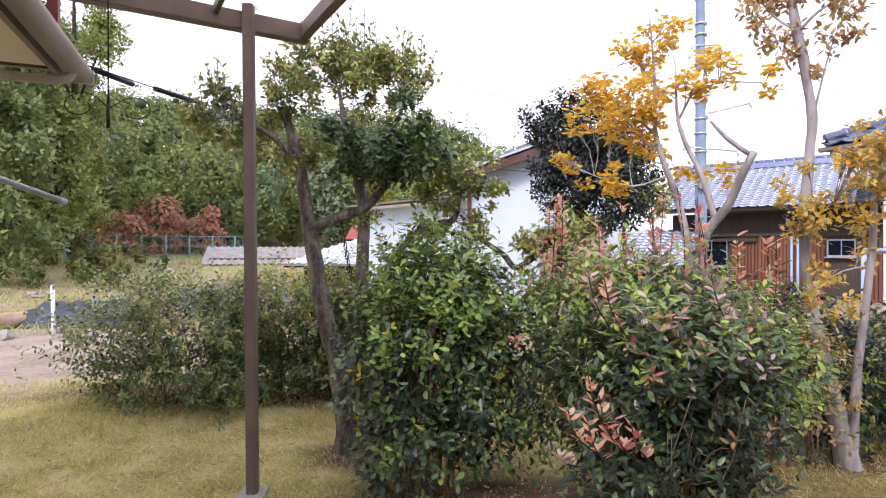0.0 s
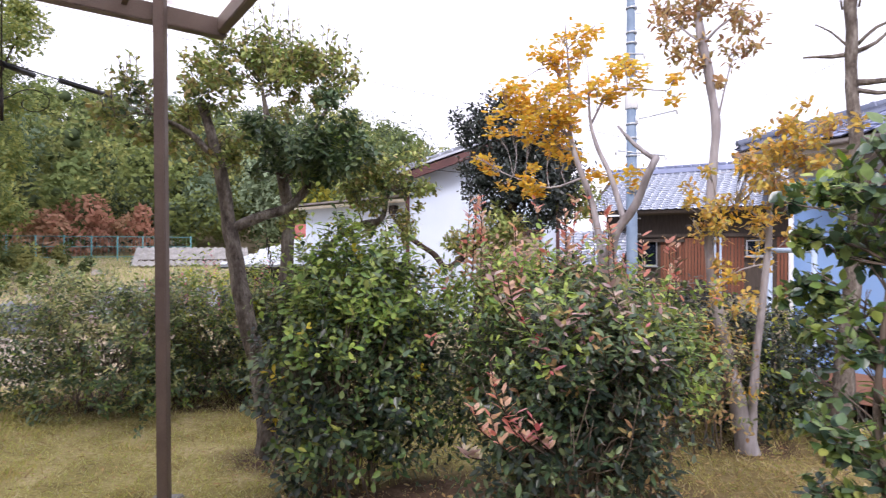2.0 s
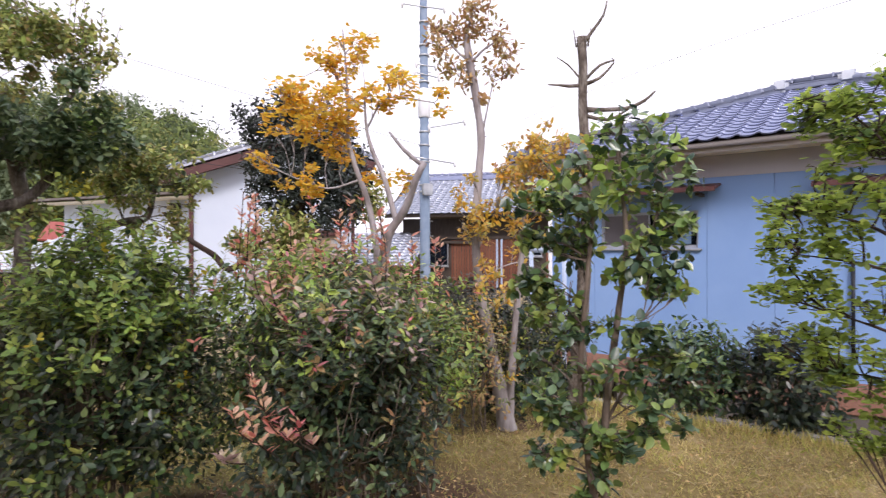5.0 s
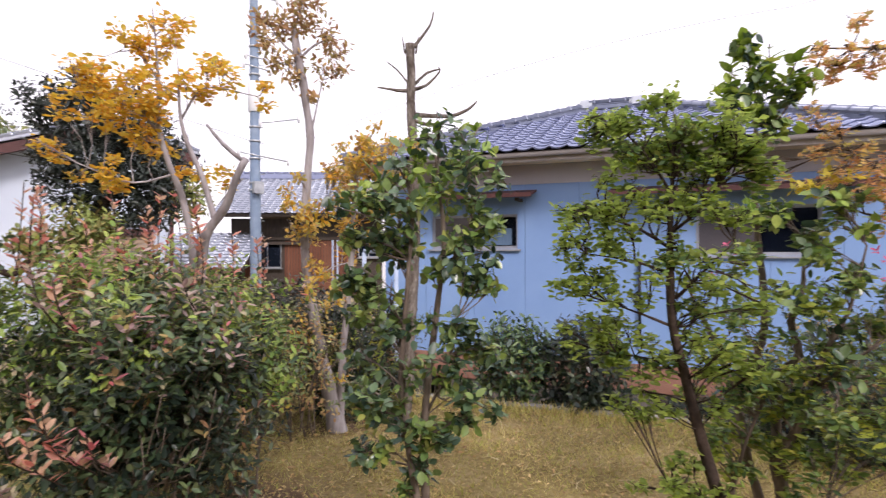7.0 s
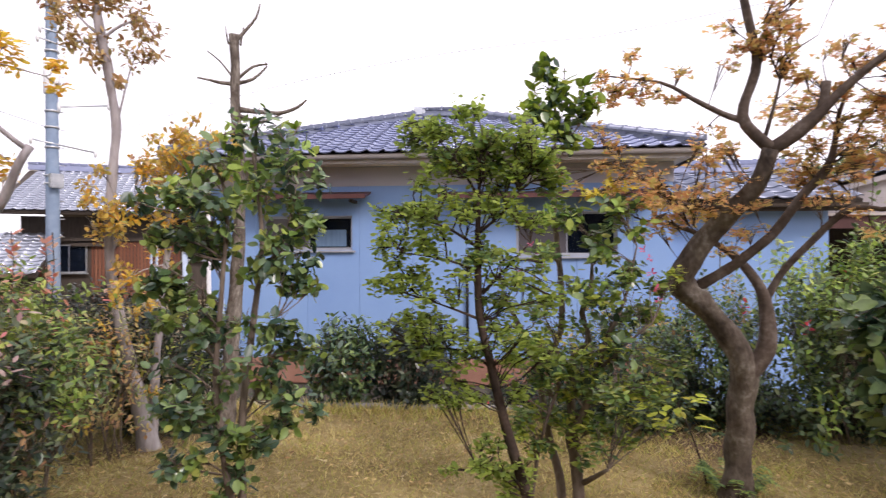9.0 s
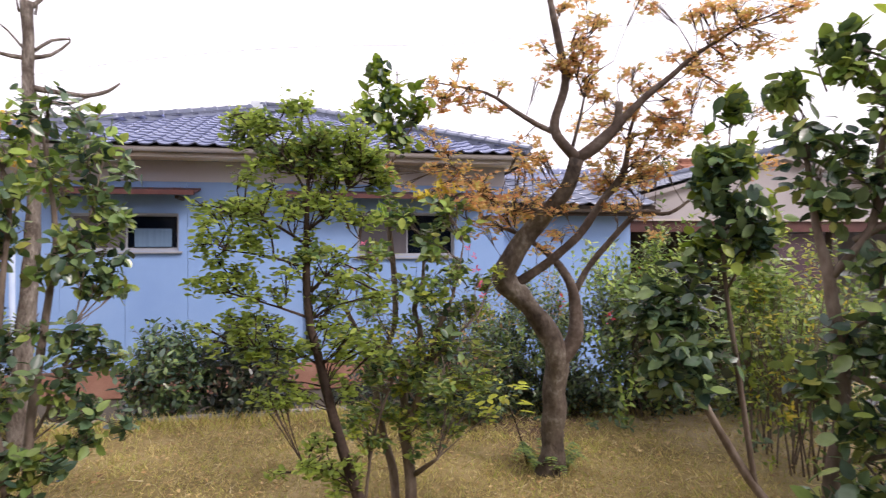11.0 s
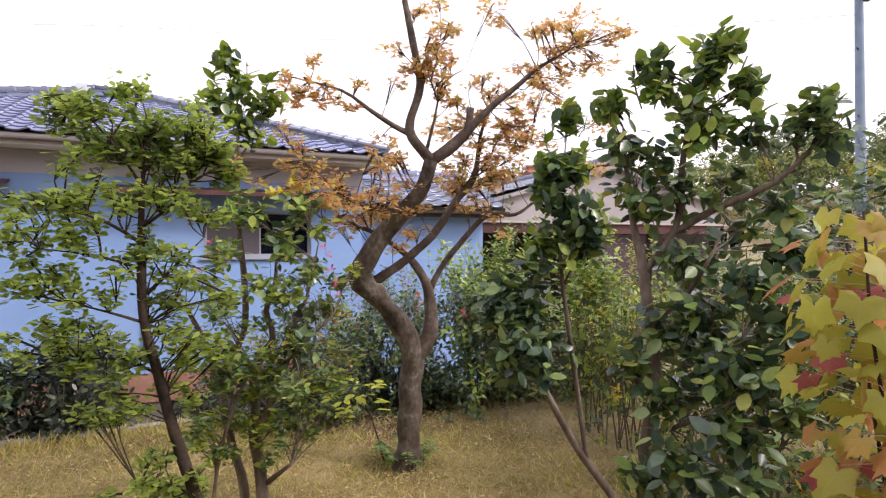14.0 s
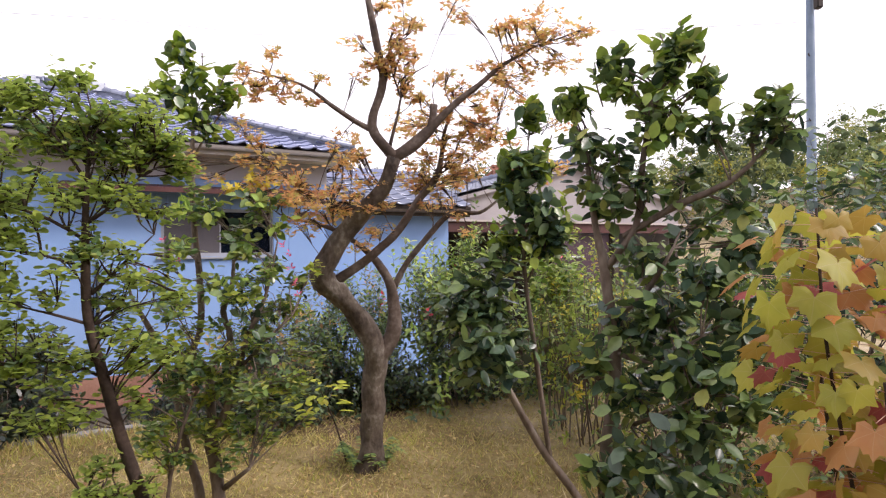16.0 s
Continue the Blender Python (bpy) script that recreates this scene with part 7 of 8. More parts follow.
def upright_shoots(near, points, leaf=0.066):
    """Pale new shoots standing up from the crown of the tree whose foot is nearest to a place."""
    e = min((o for o in bpy.data.objects if o.parent is None and o.name.startswith(("camellia", "garden_tree"))), key=lambda o: (o.location.x - near[0]) ** 2 + (o.location.y - near[1]) ** 2)
    for a, b in points:
        mid = [(a[i] + b[i]) / 2 + random.uniform(-0.015, 0.015) for i in range(3)]
        shoot(tuple(e.location), e, [a, mid, b], LEAF_SHOOT, ROUND, leaf, max(6, int(40 * math.dist(a, b))), BARK_STEM)


for x, y, z, r in CLOUD_TOP[4:] + CLOUD_EAST[:5] + CLOUD_WEST[:3]:
    for _ in range(4):
        ox, oy = random.uniform(-1, 1) * r, random.uniform(-1, 1) * r
        up = random.uniform(1.3, 2.2) * r
        near = bpy.data.objects["pruned_garden_tree"]
        shoot(tuple(near.location), near, [(x + ox * 0.7, y + oy * 0.7, z), (x + ox, y + oy, z + up * 0.6), (x + ox * 1.2, y + oy * 1.2, z + up)], LEAF_HOLLY, PADDLE, 0.042, 11, BARK_STEM)
upright_shoots(CAMB_LIMBS[0][0], CAMB_SHOOTS)
upright_shoots(CAMC_LIMBS[0][0], CAMC_SHOOTS)
upright_shoots(TALL_LIMBS[0][0], TALL_SHOOTS, 0.075)
upright_shoots(CAMA_LIMBS[0][0], CAMA_SHOOTS)

def hanging_chain():
    """Links turned by quarter turns, hung from the pruned tree's limb."""
    c = thing("hanging_chain", pose(-0.62, 4.40, 1.56), "short rusty iron chain hanging from the pruned tree", "chain")
    part("wire", rod(0, 0, 0.0, -0.03, 0, 0.24, 0.003, 6), RUST_IRON, c)
    for i in range(9):
        pts = []
        for k in range(13):
            a = 2 * math.pi * k / 12
            u, w = 0.011 * math.cos(a), 0.022 * math.sin(a) + (0.009 if math.sin(a) > 0 else -0.009)
            pts.append((u if i % 2 else 0.0, 0.0 if i % 2 else u, w, 0.0035))
        o = part("link", tube(bmesh.new(), pts, 6, 0), RUST_IRON, c)
        o.matrix_basis = pose(0.006 * i, 0, -0.02 - i * 0.034)


hanging_chain()

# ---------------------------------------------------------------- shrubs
# paler new growth on top; dark leaves low also put shade there into colour
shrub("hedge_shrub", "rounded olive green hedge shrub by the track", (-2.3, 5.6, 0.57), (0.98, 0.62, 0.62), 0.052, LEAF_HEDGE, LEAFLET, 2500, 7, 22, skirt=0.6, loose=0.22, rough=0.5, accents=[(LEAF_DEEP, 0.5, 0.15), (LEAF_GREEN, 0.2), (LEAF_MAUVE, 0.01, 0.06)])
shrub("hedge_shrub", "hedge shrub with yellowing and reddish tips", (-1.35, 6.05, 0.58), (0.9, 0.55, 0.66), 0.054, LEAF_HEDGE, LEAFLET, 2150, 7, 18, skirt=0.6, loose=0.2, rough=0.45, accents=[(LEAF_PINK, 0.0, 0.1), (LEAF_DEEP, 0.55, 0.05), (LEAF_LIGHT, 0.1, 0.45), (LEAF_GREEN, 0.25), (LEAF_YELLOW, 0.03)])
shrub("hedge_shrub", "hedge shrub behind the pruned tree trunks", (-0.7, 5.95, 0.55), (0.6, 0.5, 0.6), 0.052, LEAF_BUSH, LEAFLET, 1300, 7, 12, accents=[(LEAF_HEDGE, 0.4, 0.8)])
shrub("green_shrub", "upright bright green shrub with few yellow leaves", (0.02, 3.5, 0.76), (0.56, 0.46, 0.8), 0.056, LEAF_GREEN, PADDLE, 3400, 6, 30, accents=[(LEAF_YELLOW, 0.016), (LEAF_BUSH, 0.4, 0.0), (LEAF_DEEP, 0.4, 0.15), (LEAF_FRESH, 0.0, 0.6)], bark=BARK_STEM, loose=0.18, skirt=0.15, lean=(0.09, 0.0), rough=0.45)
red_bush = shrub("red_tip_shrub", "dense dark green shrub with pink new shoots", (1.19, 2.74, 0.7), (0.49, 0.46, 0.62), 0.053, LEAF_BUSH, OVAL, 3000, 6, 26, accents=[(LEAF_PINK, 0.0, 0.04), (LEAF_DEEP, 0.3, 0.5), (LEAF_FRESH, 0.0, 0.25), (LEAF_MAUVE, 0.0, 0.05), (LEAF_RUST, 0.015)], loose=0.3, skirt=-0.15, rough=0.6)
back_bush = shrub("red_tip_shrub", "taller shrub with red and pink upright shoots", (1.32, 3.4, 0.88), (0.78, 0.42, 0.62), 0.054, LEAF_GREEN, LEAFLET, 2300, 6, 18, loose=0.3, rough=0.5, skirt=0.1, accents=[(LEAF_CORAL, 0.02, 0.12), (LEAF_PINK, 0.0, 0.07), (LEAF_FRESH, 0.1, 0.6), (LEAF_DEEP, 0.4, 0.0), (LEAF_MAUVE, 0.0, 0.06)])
shrub("red_tip_shrub", "loose pale green side spray of red-tipped shrub", (1.72, 2.95, 0.85), (0.3, 0.3, 0.3), 0.053, LEAF_FRESH, OVAL, 260, 6, 8, loose=0.3, rough=0.5, accents=[(LEAF_CORAL, 0.05), (LEAF_GREEN, 0.45), (LEAF_GOLD, 0.04)])
for i in range(22):
    a = random.uniform(-0.62, 0.75)
    x, y = 1.55 + a * 0.8, 3.42 - a * 0.5 + random.uniform(-0.12, 0.12)
    top = random.uniform(1.5, 1.85)
    shoot((1.62, 3.5, 0), back_bush, [(x, y, 1.15), (x + 0.02, y, (top + 1.15) / 2), (x + random.uniform(-0.05, 0.05), y, top)], LEAF_CORAL, OVAL, 0.056, 18, BARK_DARK)
for x, y, z0, z1 in ((0.66, 2.22, 0.72, 1.05), (0.60, 2.26, 0.64, 0.84), (0.66, 2.2, 0.6, 0.82), (0.76, 2.2, 0.62, 0.84), (0.74, 2.25, 1.12, 1.38), (0.68, 2.28, 1.15, 1.42), (1.2, 2.3, 1.16, 1.4), (0.84, 2.22, 0.6, 0.8), (0.54, 2.24, 0.58, 0.7), (0.7, 2.18, 0.66, 0.92)):
    shoot((1.18, 2.72, 0), red_bush, [(x + 0.1, y + 0.1, z0), (x, y, (z0 + z1) / 2), (x - 0.03, y, z1)], random.choice((LEAF_PINK, LEAF_CORAL, LEAF_MAUVE)), OVAL, 0.056, 16, BARK_DARK)
shrub("broadleaf_shrub", "dark broadleaf shrub below the blue wall", (4.72, 3.45, 0.28), (0.42, 0.42, 0.5), 0.085, LEAF_CAMELLIA, LEAFLET, 420, 7, 10, base_z=-0.1)
shrub("broadleaf_shrub", "dark broadleaf shrub below the blue wall", (5.1, 2.85, 0.27), (0.42, 0.42, 0.5), 0.08, LEAF_BUSH, LEAFLET, 460, 7, 10, base_z=-0.6)
shrub("low_shrub", "low shrub with red berries at the foundation", (6.0, 2.1, -0.25), (0.35, 0.4, 0.35), 0.055, LEAF_BUSH, LEAFLET, 260, 7, 8, accents=[(PETAL, 0.04)], base_z=-0.9)
shrub("nandina", "bluish green nandina clump with red tips", (5.3, 0.85, 0.32), (0.62, 0.5, 0.55), 0.06, LEAF_BUSH, LEAFLET, 900, 7, 14, accents=[(LEAF_RUST, 0.02, 0.1), (LEAF_DEEP, 0.3, 0.4), (LEAF_GREEN, 0.0, 0.3)], skirt=0.7, rough=0.5)
shrub("nandina", "nandina clump with reddening leaves by the wing", (5.9, 0.2, 0.42), (0.6, 0.5, 0.7), 0.055, LEAF_DEEP, LEAFLET, 1200, 7, 14, accents=[(PETAL, 0.01), (LEAF_GREEN, 0.2, 0.6), (LEAF_RUST, 0.02, 0.06)], base_z=-0.4, skirt=0.7, rough=0.55, loose=0.3)
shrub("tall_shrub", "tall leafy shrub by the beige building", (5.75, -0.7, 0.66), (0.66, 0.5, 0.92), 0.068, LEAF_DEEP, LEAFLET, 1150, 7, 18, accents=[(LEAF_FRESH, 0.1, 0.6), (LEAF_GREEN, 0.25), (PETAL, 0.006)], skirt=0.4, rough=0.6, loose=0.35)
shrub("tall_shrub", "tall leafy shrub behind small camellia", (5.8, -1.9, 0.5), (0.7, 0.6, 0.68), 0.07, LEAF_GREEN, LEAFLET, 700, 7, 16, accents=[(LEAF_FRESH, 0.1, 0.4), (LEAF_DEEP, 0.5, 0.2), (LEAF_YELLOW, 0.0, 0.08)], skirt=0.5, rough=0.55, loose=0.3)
# dark shrubs added to stand for the shadow under the taller ones
for x, y, w in ((5.62, 0.55, 0.42), (5.78, -0.2, 0.45), (5.95, -0.95, 0.42), (6.12, -1.7, 0.48), (5.2, 1.15, 0.4)):
    shrub("low_shrub", "low dark shrub added for the shadow along the lawn's edge", (x, y, 0.14), (w, w, 0.26), 0.05, LEAF_BUSH, LEAFLET, 330, 7, 8, accents=[(LEAF_DEEP, 0.2, 0.5)], skirt=0.9, rough=0.5, group="edge shrubs")
shrub("green_shrub", "small bright green broadleaf shrub before the store", (4.93, -1.52, 1.0), (0.26, 0.26, 0.46), 0.085, LEAF_FRESH, ROUND, 110, 6, 9, accents=[(LEAF_GREEN, 0.6, 0.2), (PETAL, 0.02)], rough=0.5)
shrub("yellow_shrub", "pale yellow-green shrub behind the camellias", (4.5, -1.65, 0.75), (0.4, 0.4, 0.75), 0.05, LEAF_LIGHT, LEAFLET, 330, 6, 14, accents=[(LEAF_YELLOW, 0.06), (LEAF_GREEN, 0.5)], rough=0.5, loose=0.3)
shrub("hedge_shrub", "dark camellia hedge at the garden corner", (3.9, -3.0, 0.95), (0.9, 0.6, 0.95), 0.075, LEAF_CAMELLIA, ROUND, 800, 6, 16, accents=[(LEAF_GREEN, 0.2)])
shrub("hedge_shrub", "green hedge shrub beyond the maple leaves", (2.9, -3.6, 0.8), (0.8, 0.7, 0.85), 0.06, LEAF_GREEN, OVAL, 800, 6, 14, accents=[(LEAF_YELLOW, 0.1)])
shrub("yellow_shrub", "loose yellow-green shrub behind the broad camellia", (3.4, -1.95, 0.72), (0.55, 0.42, 0.72), 0.055, LEAF_GREEN, LEAFLET, 900, 6, 14, accents=[(LEAF_YELLOW, 0.06), (LEAF_CAMELLIA, 0.5), (LEAF_LIGHT, 0.15)])
shrub("pine_shrub", "low dark clipped shrub beside crape myrtle", (2.75, 4.5, 0.68), (0.55, 0.5, 0.55), 0.05, LEAF_DARK, DIAMOND, 1300, 7, 10)
shrub("orange_azalea", "small azalea turning orange", (2.6, 3.85, 0.6), (0.36, 0.34, 0.5), 0.045, LEAF_RUST, OVAL, 260, 6, 8, accents=[(LEAF_HEDGE, 0.5), (LEAF_GOLD, 0.06)])
shrub("low_shrub", "loose green shrub at the pollarded tree", (3.35, 4.15, 0.5), (0.55, 0.45, 0.52), 0.055, LEAF_BUSH, LEAFLET, 1000, 7, 10, accents=[(LEAF_LIGHT, 0.2)])


def fern():
    x, y = 4.18, -0.04
    f = thing("fern", pose(x, y, 0), "small green fern tuft at the maple's foot", "fern")
    for i in range(16):
        a = i * 2.4
        r = random.uniform(0.12, 0.2)
        h = random.uniform(0.08, 0.18)
        n = 12
        k = np.linspace(0.15, 1, n).repeat(2)
        sgn = np.tile([1, -1], n)
        base = np.stack([np.cos(a) * (0.08 + r * k), np.sin(a) * (0.08 + r * k), h * np.sin(k * 2.4)], 1)
        side = np.stack([-np.sin(a) * sgn + np.cos(a) * 0.5, np.cos(a) * sgn + np.sin(a) * 0.5, np.zeros(2 * n)], 1)
        ob = leaf_mesh("frond", base, side, np.tile([0, 0, 1.0], (2 * n, 1)), 0.06 * (1.1 - k * 0.7), OVAL, LEAF_GREEN)
        ob.parent = f


fern()


def sapling():
    x, y = 4.3, 0.2
    s = thing("sapling", pose(x, y, 0), "thin sapling with yellow-green leaves", "sapling")
    part("stem", tube(bmesh.new(), [(-0.08, -0.1, 0, 0.006), (-0.03, -0.02, 0.25, 0.005), (-0.02, 0.08, 0.48, 0.003)], 6, 0.05), BARK_DARK, s)
    k = 44
    a = RNG.uniform(0, 6.28, k)
    pos = np.stack([-0.02 + 0.10 * np.cos(a), 0.10 + 0.14 * np.sin(a), 0.46 + RNG.uniform(-0.12, 0.10, k)], 1)
    ob = leaf_mesh("leaves", pos, np.stack([np.cos(a), np.sin(a), RNG.uniform(-0.3, 0.3, k)], 1), np.tile([0, 0, 1.0], (k, 1)) + RNG.normal(scale=0.2, size=(k, 3)), RNG.uniform(0.07, 0.12, k), OVAL, LEAF_LIME)
    ob.parent = s


sapling()


def big_leaf_tree():
    """The young tree with large lobed leaves close by, each leaf a part."""
    t = thing("lobed_leaf_sapling", pose(1.59, -1.60, 0), "young tree with large lobed autumn leaves", "sapling")
    mats = [LEAF_MAPLE_BIG, LEAF_MAPLE_BIG2, LEAF_MAPLE_BIG3, LEAF_PINK_BIG]
    meshes = []
    for m in range(4):
        for k in range(3):
            bm = bmesh.new()
            ang = [-155, -140, -118, -95, -78, -58, -38, -22, -12, 0, 12, 22, 38, 58, 78, 95, 118, 140, 155]
            rad = [0.2, 0.42, 0.60, 0.5, 0.56, 0.78, 0.54, 0.66, 0.62, 0.88, 0.62, 0.66, 0.54, 0.78, 0.56, 0.5, 0.60, 0.42, 0.2]
            c = bm.verts.new((0.25, 0, 0))
            mid, rim = [], []
            for a, r in zip(ang, rad):
                r *= random.uniform(0.93, 1.07)
                q = radians(a + random.uniform(-3, 3))
                mid.append(bm.verts.new((0.25 + r * 0.55 * math.cos(q), r * 0.55 * math.sin(q), 0.04 + random.uniform(-0.012, 0.012))))
                rim.append(bm.verts.new((0.25 + r * math.cos(q), r * math.sin(q), -0.10 * r * r + random.uniform(-0.03, 0.03))))
            for i in range(len(ang) - 1):
                bm.faces.new((c, mid[i], mid[i + 1])).smooth = True
                bm.faces.new((mid[i], rim[i], rim[i + 1], mid[i + 1])).smooth = True
            me = bpy.data.meshes.new("leaf")
            bm.to_mesh(me)
            bm.free()
            me.materials.append(mats[m])
            meshes.append(me)
    stems = [[(0.02, 0.0, 0.0), (0.0, 0.02, 0.6), (-0.03, 0.04, 1.2), (-0.05, 0.05, 1.56)], [(0.03, -0.02, 0.0), (0.06, 0.16, 0.6), (0.08, 0.26, 1.15), (0.09, 0.28, 1.52)],
             [(-0.02, 0.0, 0.0), (-0.16, 0.05, 0.5), (-0.22, 0.1, 1.15)], [(0.0, -0.03, 0.0), (-0.02, -0.2, 0.7), (-0.05, -0.26, 1.5)], [(0.02, 0.0, 0), (0.18, 0.12, 0.6), (0.26, 0.2, 1.45)], [(0.0, 0.0, 0.1), (-0.08, 0.2, 0.5), (-0.1, 0.28, 1.15)]]
    for s in stems:
        pts = [(*p, 0.0065 - 0.0012 * i) for i, p in enumerate(s)]
        part("stem", tube(bmesh.new(), pts, 6, 0.05), BARK_DARK, t)
        sp = spline(pts, 0.02)
        n = int(54 + 42 * s[-1][2])
        for i in range(n):
            q = sp[int((0.22 + 0.78 * (i + random.random()) / n) * (len(sp) - 1))]
            a = i * 2.4 + random.uniform(-0.5, 0.5)
            reach = random.uniform(0.05, 0.16)
            px_, py_, pz_ = q[0] + reach * math.cos(a), q[1] + reach * math.sin(a), q[2] + random.uniform(0.0, 0.03)
            high = q[2] / 1.5
            pick = random.choices(range(4), (1.2 + 2 * high, 1.8, 3.4 - 1.8 * high, 0.9))[0]
            ob = new("leaf", meshes[pick * 3 + random.randrange(3)])
            ob.parent = t
            sz = random.uniform(0.05, 0.085)
            ob.matrix_basis = Matrix.Translation((px_, py_, pz_)) @ pose(0, 0, 0, 0, 0, math.degrees(a)) @ pose(0, 0, 0, random.uniform(-40, 40), random.uniform(15, 88), 0) @ Matrix.Diagonal((sz, sz, sz, 1))
            st = part("leaf_stalk", rod(q[0], q[1], q[2], px_, py_, pz_, 0.0009, 5), LEAF_PINK, t)


def veined(name, colours):
    m, n, l, b = nodes_of(name)
    co = n.new("ShaderNodeTexCoord")
    info = n.new("ShaderNodeObjectInfo")
    nz = n.new("ShaderNodeTexNoise")
    nz.noise_dimensions = "4D"
    nz.inputs["Scale"].default_value = 2.2
    l.new(co.outputs["Object"], nz.inputs["Vector"])
    w = n.new("ShaderNodeMath")
    w.operation = "MULTIPLY"
    w.inputs[1].default_value = 30
    l.new(info.outputs["Random"], w.inputs[0])
    l.new(w.outputs[0], nz.inputs["W"])
    mx = n.new("ShaderNodeMix")
    mx.inputs[0].default_value = 0.5
    l.new(nz.outputs[0], mx.inputs[2])
    l.new(info.outputs["Random"], mx.inputs[3])
    r = ramp_of(n, colours)
    l.new(mx.outputs[0], r.inputs[0])
    l.new(r.outputs[0], b.inputs["Base Color"])
    # pale veins from the stalk to each lobe
    sx = n.new("ShaderNodeSeparateXYZ")
    l.new(co.outputs["Object"], sx.inputs[0])

    def op(kind, a, b2):
        q = n.new("ShaderNodeMath")
        q.operation = kind
        for i, v in enumerate((a, b2)):
            if isinstance(v, (int, float)):
                q.inputs[i].default_value = v
            else:
                l.new(v, q.inputs[i])
        return q.outputs[0]
    dx = op("SUBTRACT", sx.outputs[0], 0.25)
    turn = op("PINGPONG", op("ARCTAN2", sx.outputs[1], dx), 0.515)
    rad = op("POWER", op("ADD", op("MULTIPLY", dx, dx), op("MULTIPLY", sx.outputs[1], sx.outputs[1])), 0.5)
    line = op("LESS_THAN", op("MULTIPLY", turn, rad), 0.011)
    vm = n.new("ShaderNodeMix")
    vm.data_type = "RGBA"
    l.new(op("MULTIPLY", line, 0.3), vm.inputs[0])
    l.new(r.outputs[0], vm.inputs[6])
    vm.inputs[7].default_value = (0.72, 0.62, 0.34, 1)
    l.new(vm.outputs[2], b.inputs["Base Color"])
    b.inputs["Roughness"].default_value = 0.5
    tr = n.new("ShaderNodeBsdfTranslucent")
    l.new(r.outputs[0], tr.inputs[0])
    ms = n.new("ShaderNodeMixShader")
    ms.inputs[0].default_value = 0.5
    l.new(b.outputs[0], ms.inputs[1])
    l.new(tr.outputs[0], ms.inputs[2])
    l.new(ms.outputs[0], n["Material Output"].inputs[0])
    return m


LEAF_MAPLE_BIG = veined("lobed_leaf_green", [(0.34, 0.38, 0.05), (0.46, 0.46, 0.07), (0.52, 0.45, 0.08)])
LEAF_MAPLE_BIG2 = veined("lobed_leaf_ochre", [(0.44, 0.36, 0.06), (0.50, 0.33, 0.07), (0.40, 0.36, 0.07)])
LEAF_MAPLE_BIG3 = veined("lobed_leaf_orange", [(0.56, 0.22, 0.05), (0.55, 0.30, 0.12), (0.52, 0.19, 0.06)])
LEAF_PINK_BIG = veined("lobed_leaf_crimson", [(0.40, 0.07, 0.09), (0.5, 0.15, 0.15), (0.36, 0.1, 0.08)])
big_leaf_tree()

# ---------------------------------------------------------------- field on the far side of the track
def field_things():
    s = thing("stake", pose(-6.04, 9.39, 0), "white plastic marker stake by the track", "stake")
    part("pipe", rod(0, 0, -0.1, -0.02, 0, 0.86, 0.03, 12), WHITE_PAINT, s)
    part("cap", rod(-0.02, 0, 0.86, -0.02, 0, 0.88, 0.033, 12), STEEL, s)
    for i, (x, y, ln, r, a) in enumerate(((-7.6, 10.6, 0.9, 0.15, 60), (-7.1, 11.1, 0.8, 0.13, 30), (-8.3, 10.7, 0.8, 0.12, 35))):
        l = thing("log", pose(x, y, r * 0.9, 0, 0, a), "sawn weathered log lying on the field", "log")
        part("trunk", tube(bmesh.new(), [(-ln / 2, 0, 0, r), (0, 0.02, 0.01, r * 0.96), (ln / 2, 0, 0.02, r * 0.88)], 14, 0.1, 0.2), LOG, l)
    for i, (x, y, w, d, h) in enumerate(((-6.75, 11.2, 1.1, 0.6, 0.55), (-5.2, 15.6, 1.7, 2.6, 0.6), (-6.9, 11.9, 1.0, 0.6, 0.55), (-6.69, 11.85, 0.45, 0.4, 0.5))):
        bm = bmesh.new()
        g = [[None] * 17 for _ in range(17)]
        for a in range(17):
            for b in range(17):
                u, v = a / 8 - 1, b / 8 - 1
                e = max(0, 1 - u ** 4) * max(0, 1 - v ** 4)
                z = h * e * (0.6 + 0.6 * noise.noise(Vector((u * 2.3 + i * 7, v * 2.3, 1.0)))) + 0.03 * noise.noise(Vector((u * 9, v * 9, i)))
                g[a][b] = bm.verts.new((u * w + 0.06 * noise.noise(Vector((u * 4, v * 4, 5 + i))), v * d, max(0.0, z)))
        for a in range(16):
            for b in range(16):
                bm.faces.new((g[a][b], g[a + 1][b], g[a + 1][b + 1], g[a][b + 1])).smooth = True
        t = part("tarp", bm, TARP if i in (0, 2) else surface("grey_tarp", [(0.12, 0.13, 0.15), (0.22, 0.23, 0.25), (0.42, 0.43, 0.45)], 3, 0.5, 0.4, 30))
        t.matrix_world = pose(x, y, 0.01, 0, 0, 15 * i)
        tagged(t, "crumpled dark tarpaulin heaped on the field" if i in (0, 2) else "grey plastic sheet spread over a heap", "tarp")
    for i in range(44):
        a, d = radians(random.uniform(-39, -12)), random.uniform(11, 24)
        x, y = d * math.sin(a), d * math.cos(a)
        bm = bmesh.new()
        bmesh.ops.create_icosphere(bm, subdivisions=2, radius=1)
        s = random.uniform(0.05, 0.2)
        for v in bm.verts:
            v.co *= s * (1 + 0.9 * noise.noise(v.co * 1.6 + Vector((i * 3.1, 0, 0))))
            v.co.z *= 0.65
        r = part("rock", bm, ROCK)
        r.matrix_world = pose(x, y, float(land(x, y)) + s * 0.2, 0, 0, random.uniform(0, 360))
        tagged(r, "pale rough rock lying in the weeds", "rock", "rocks on the field")


field_things()


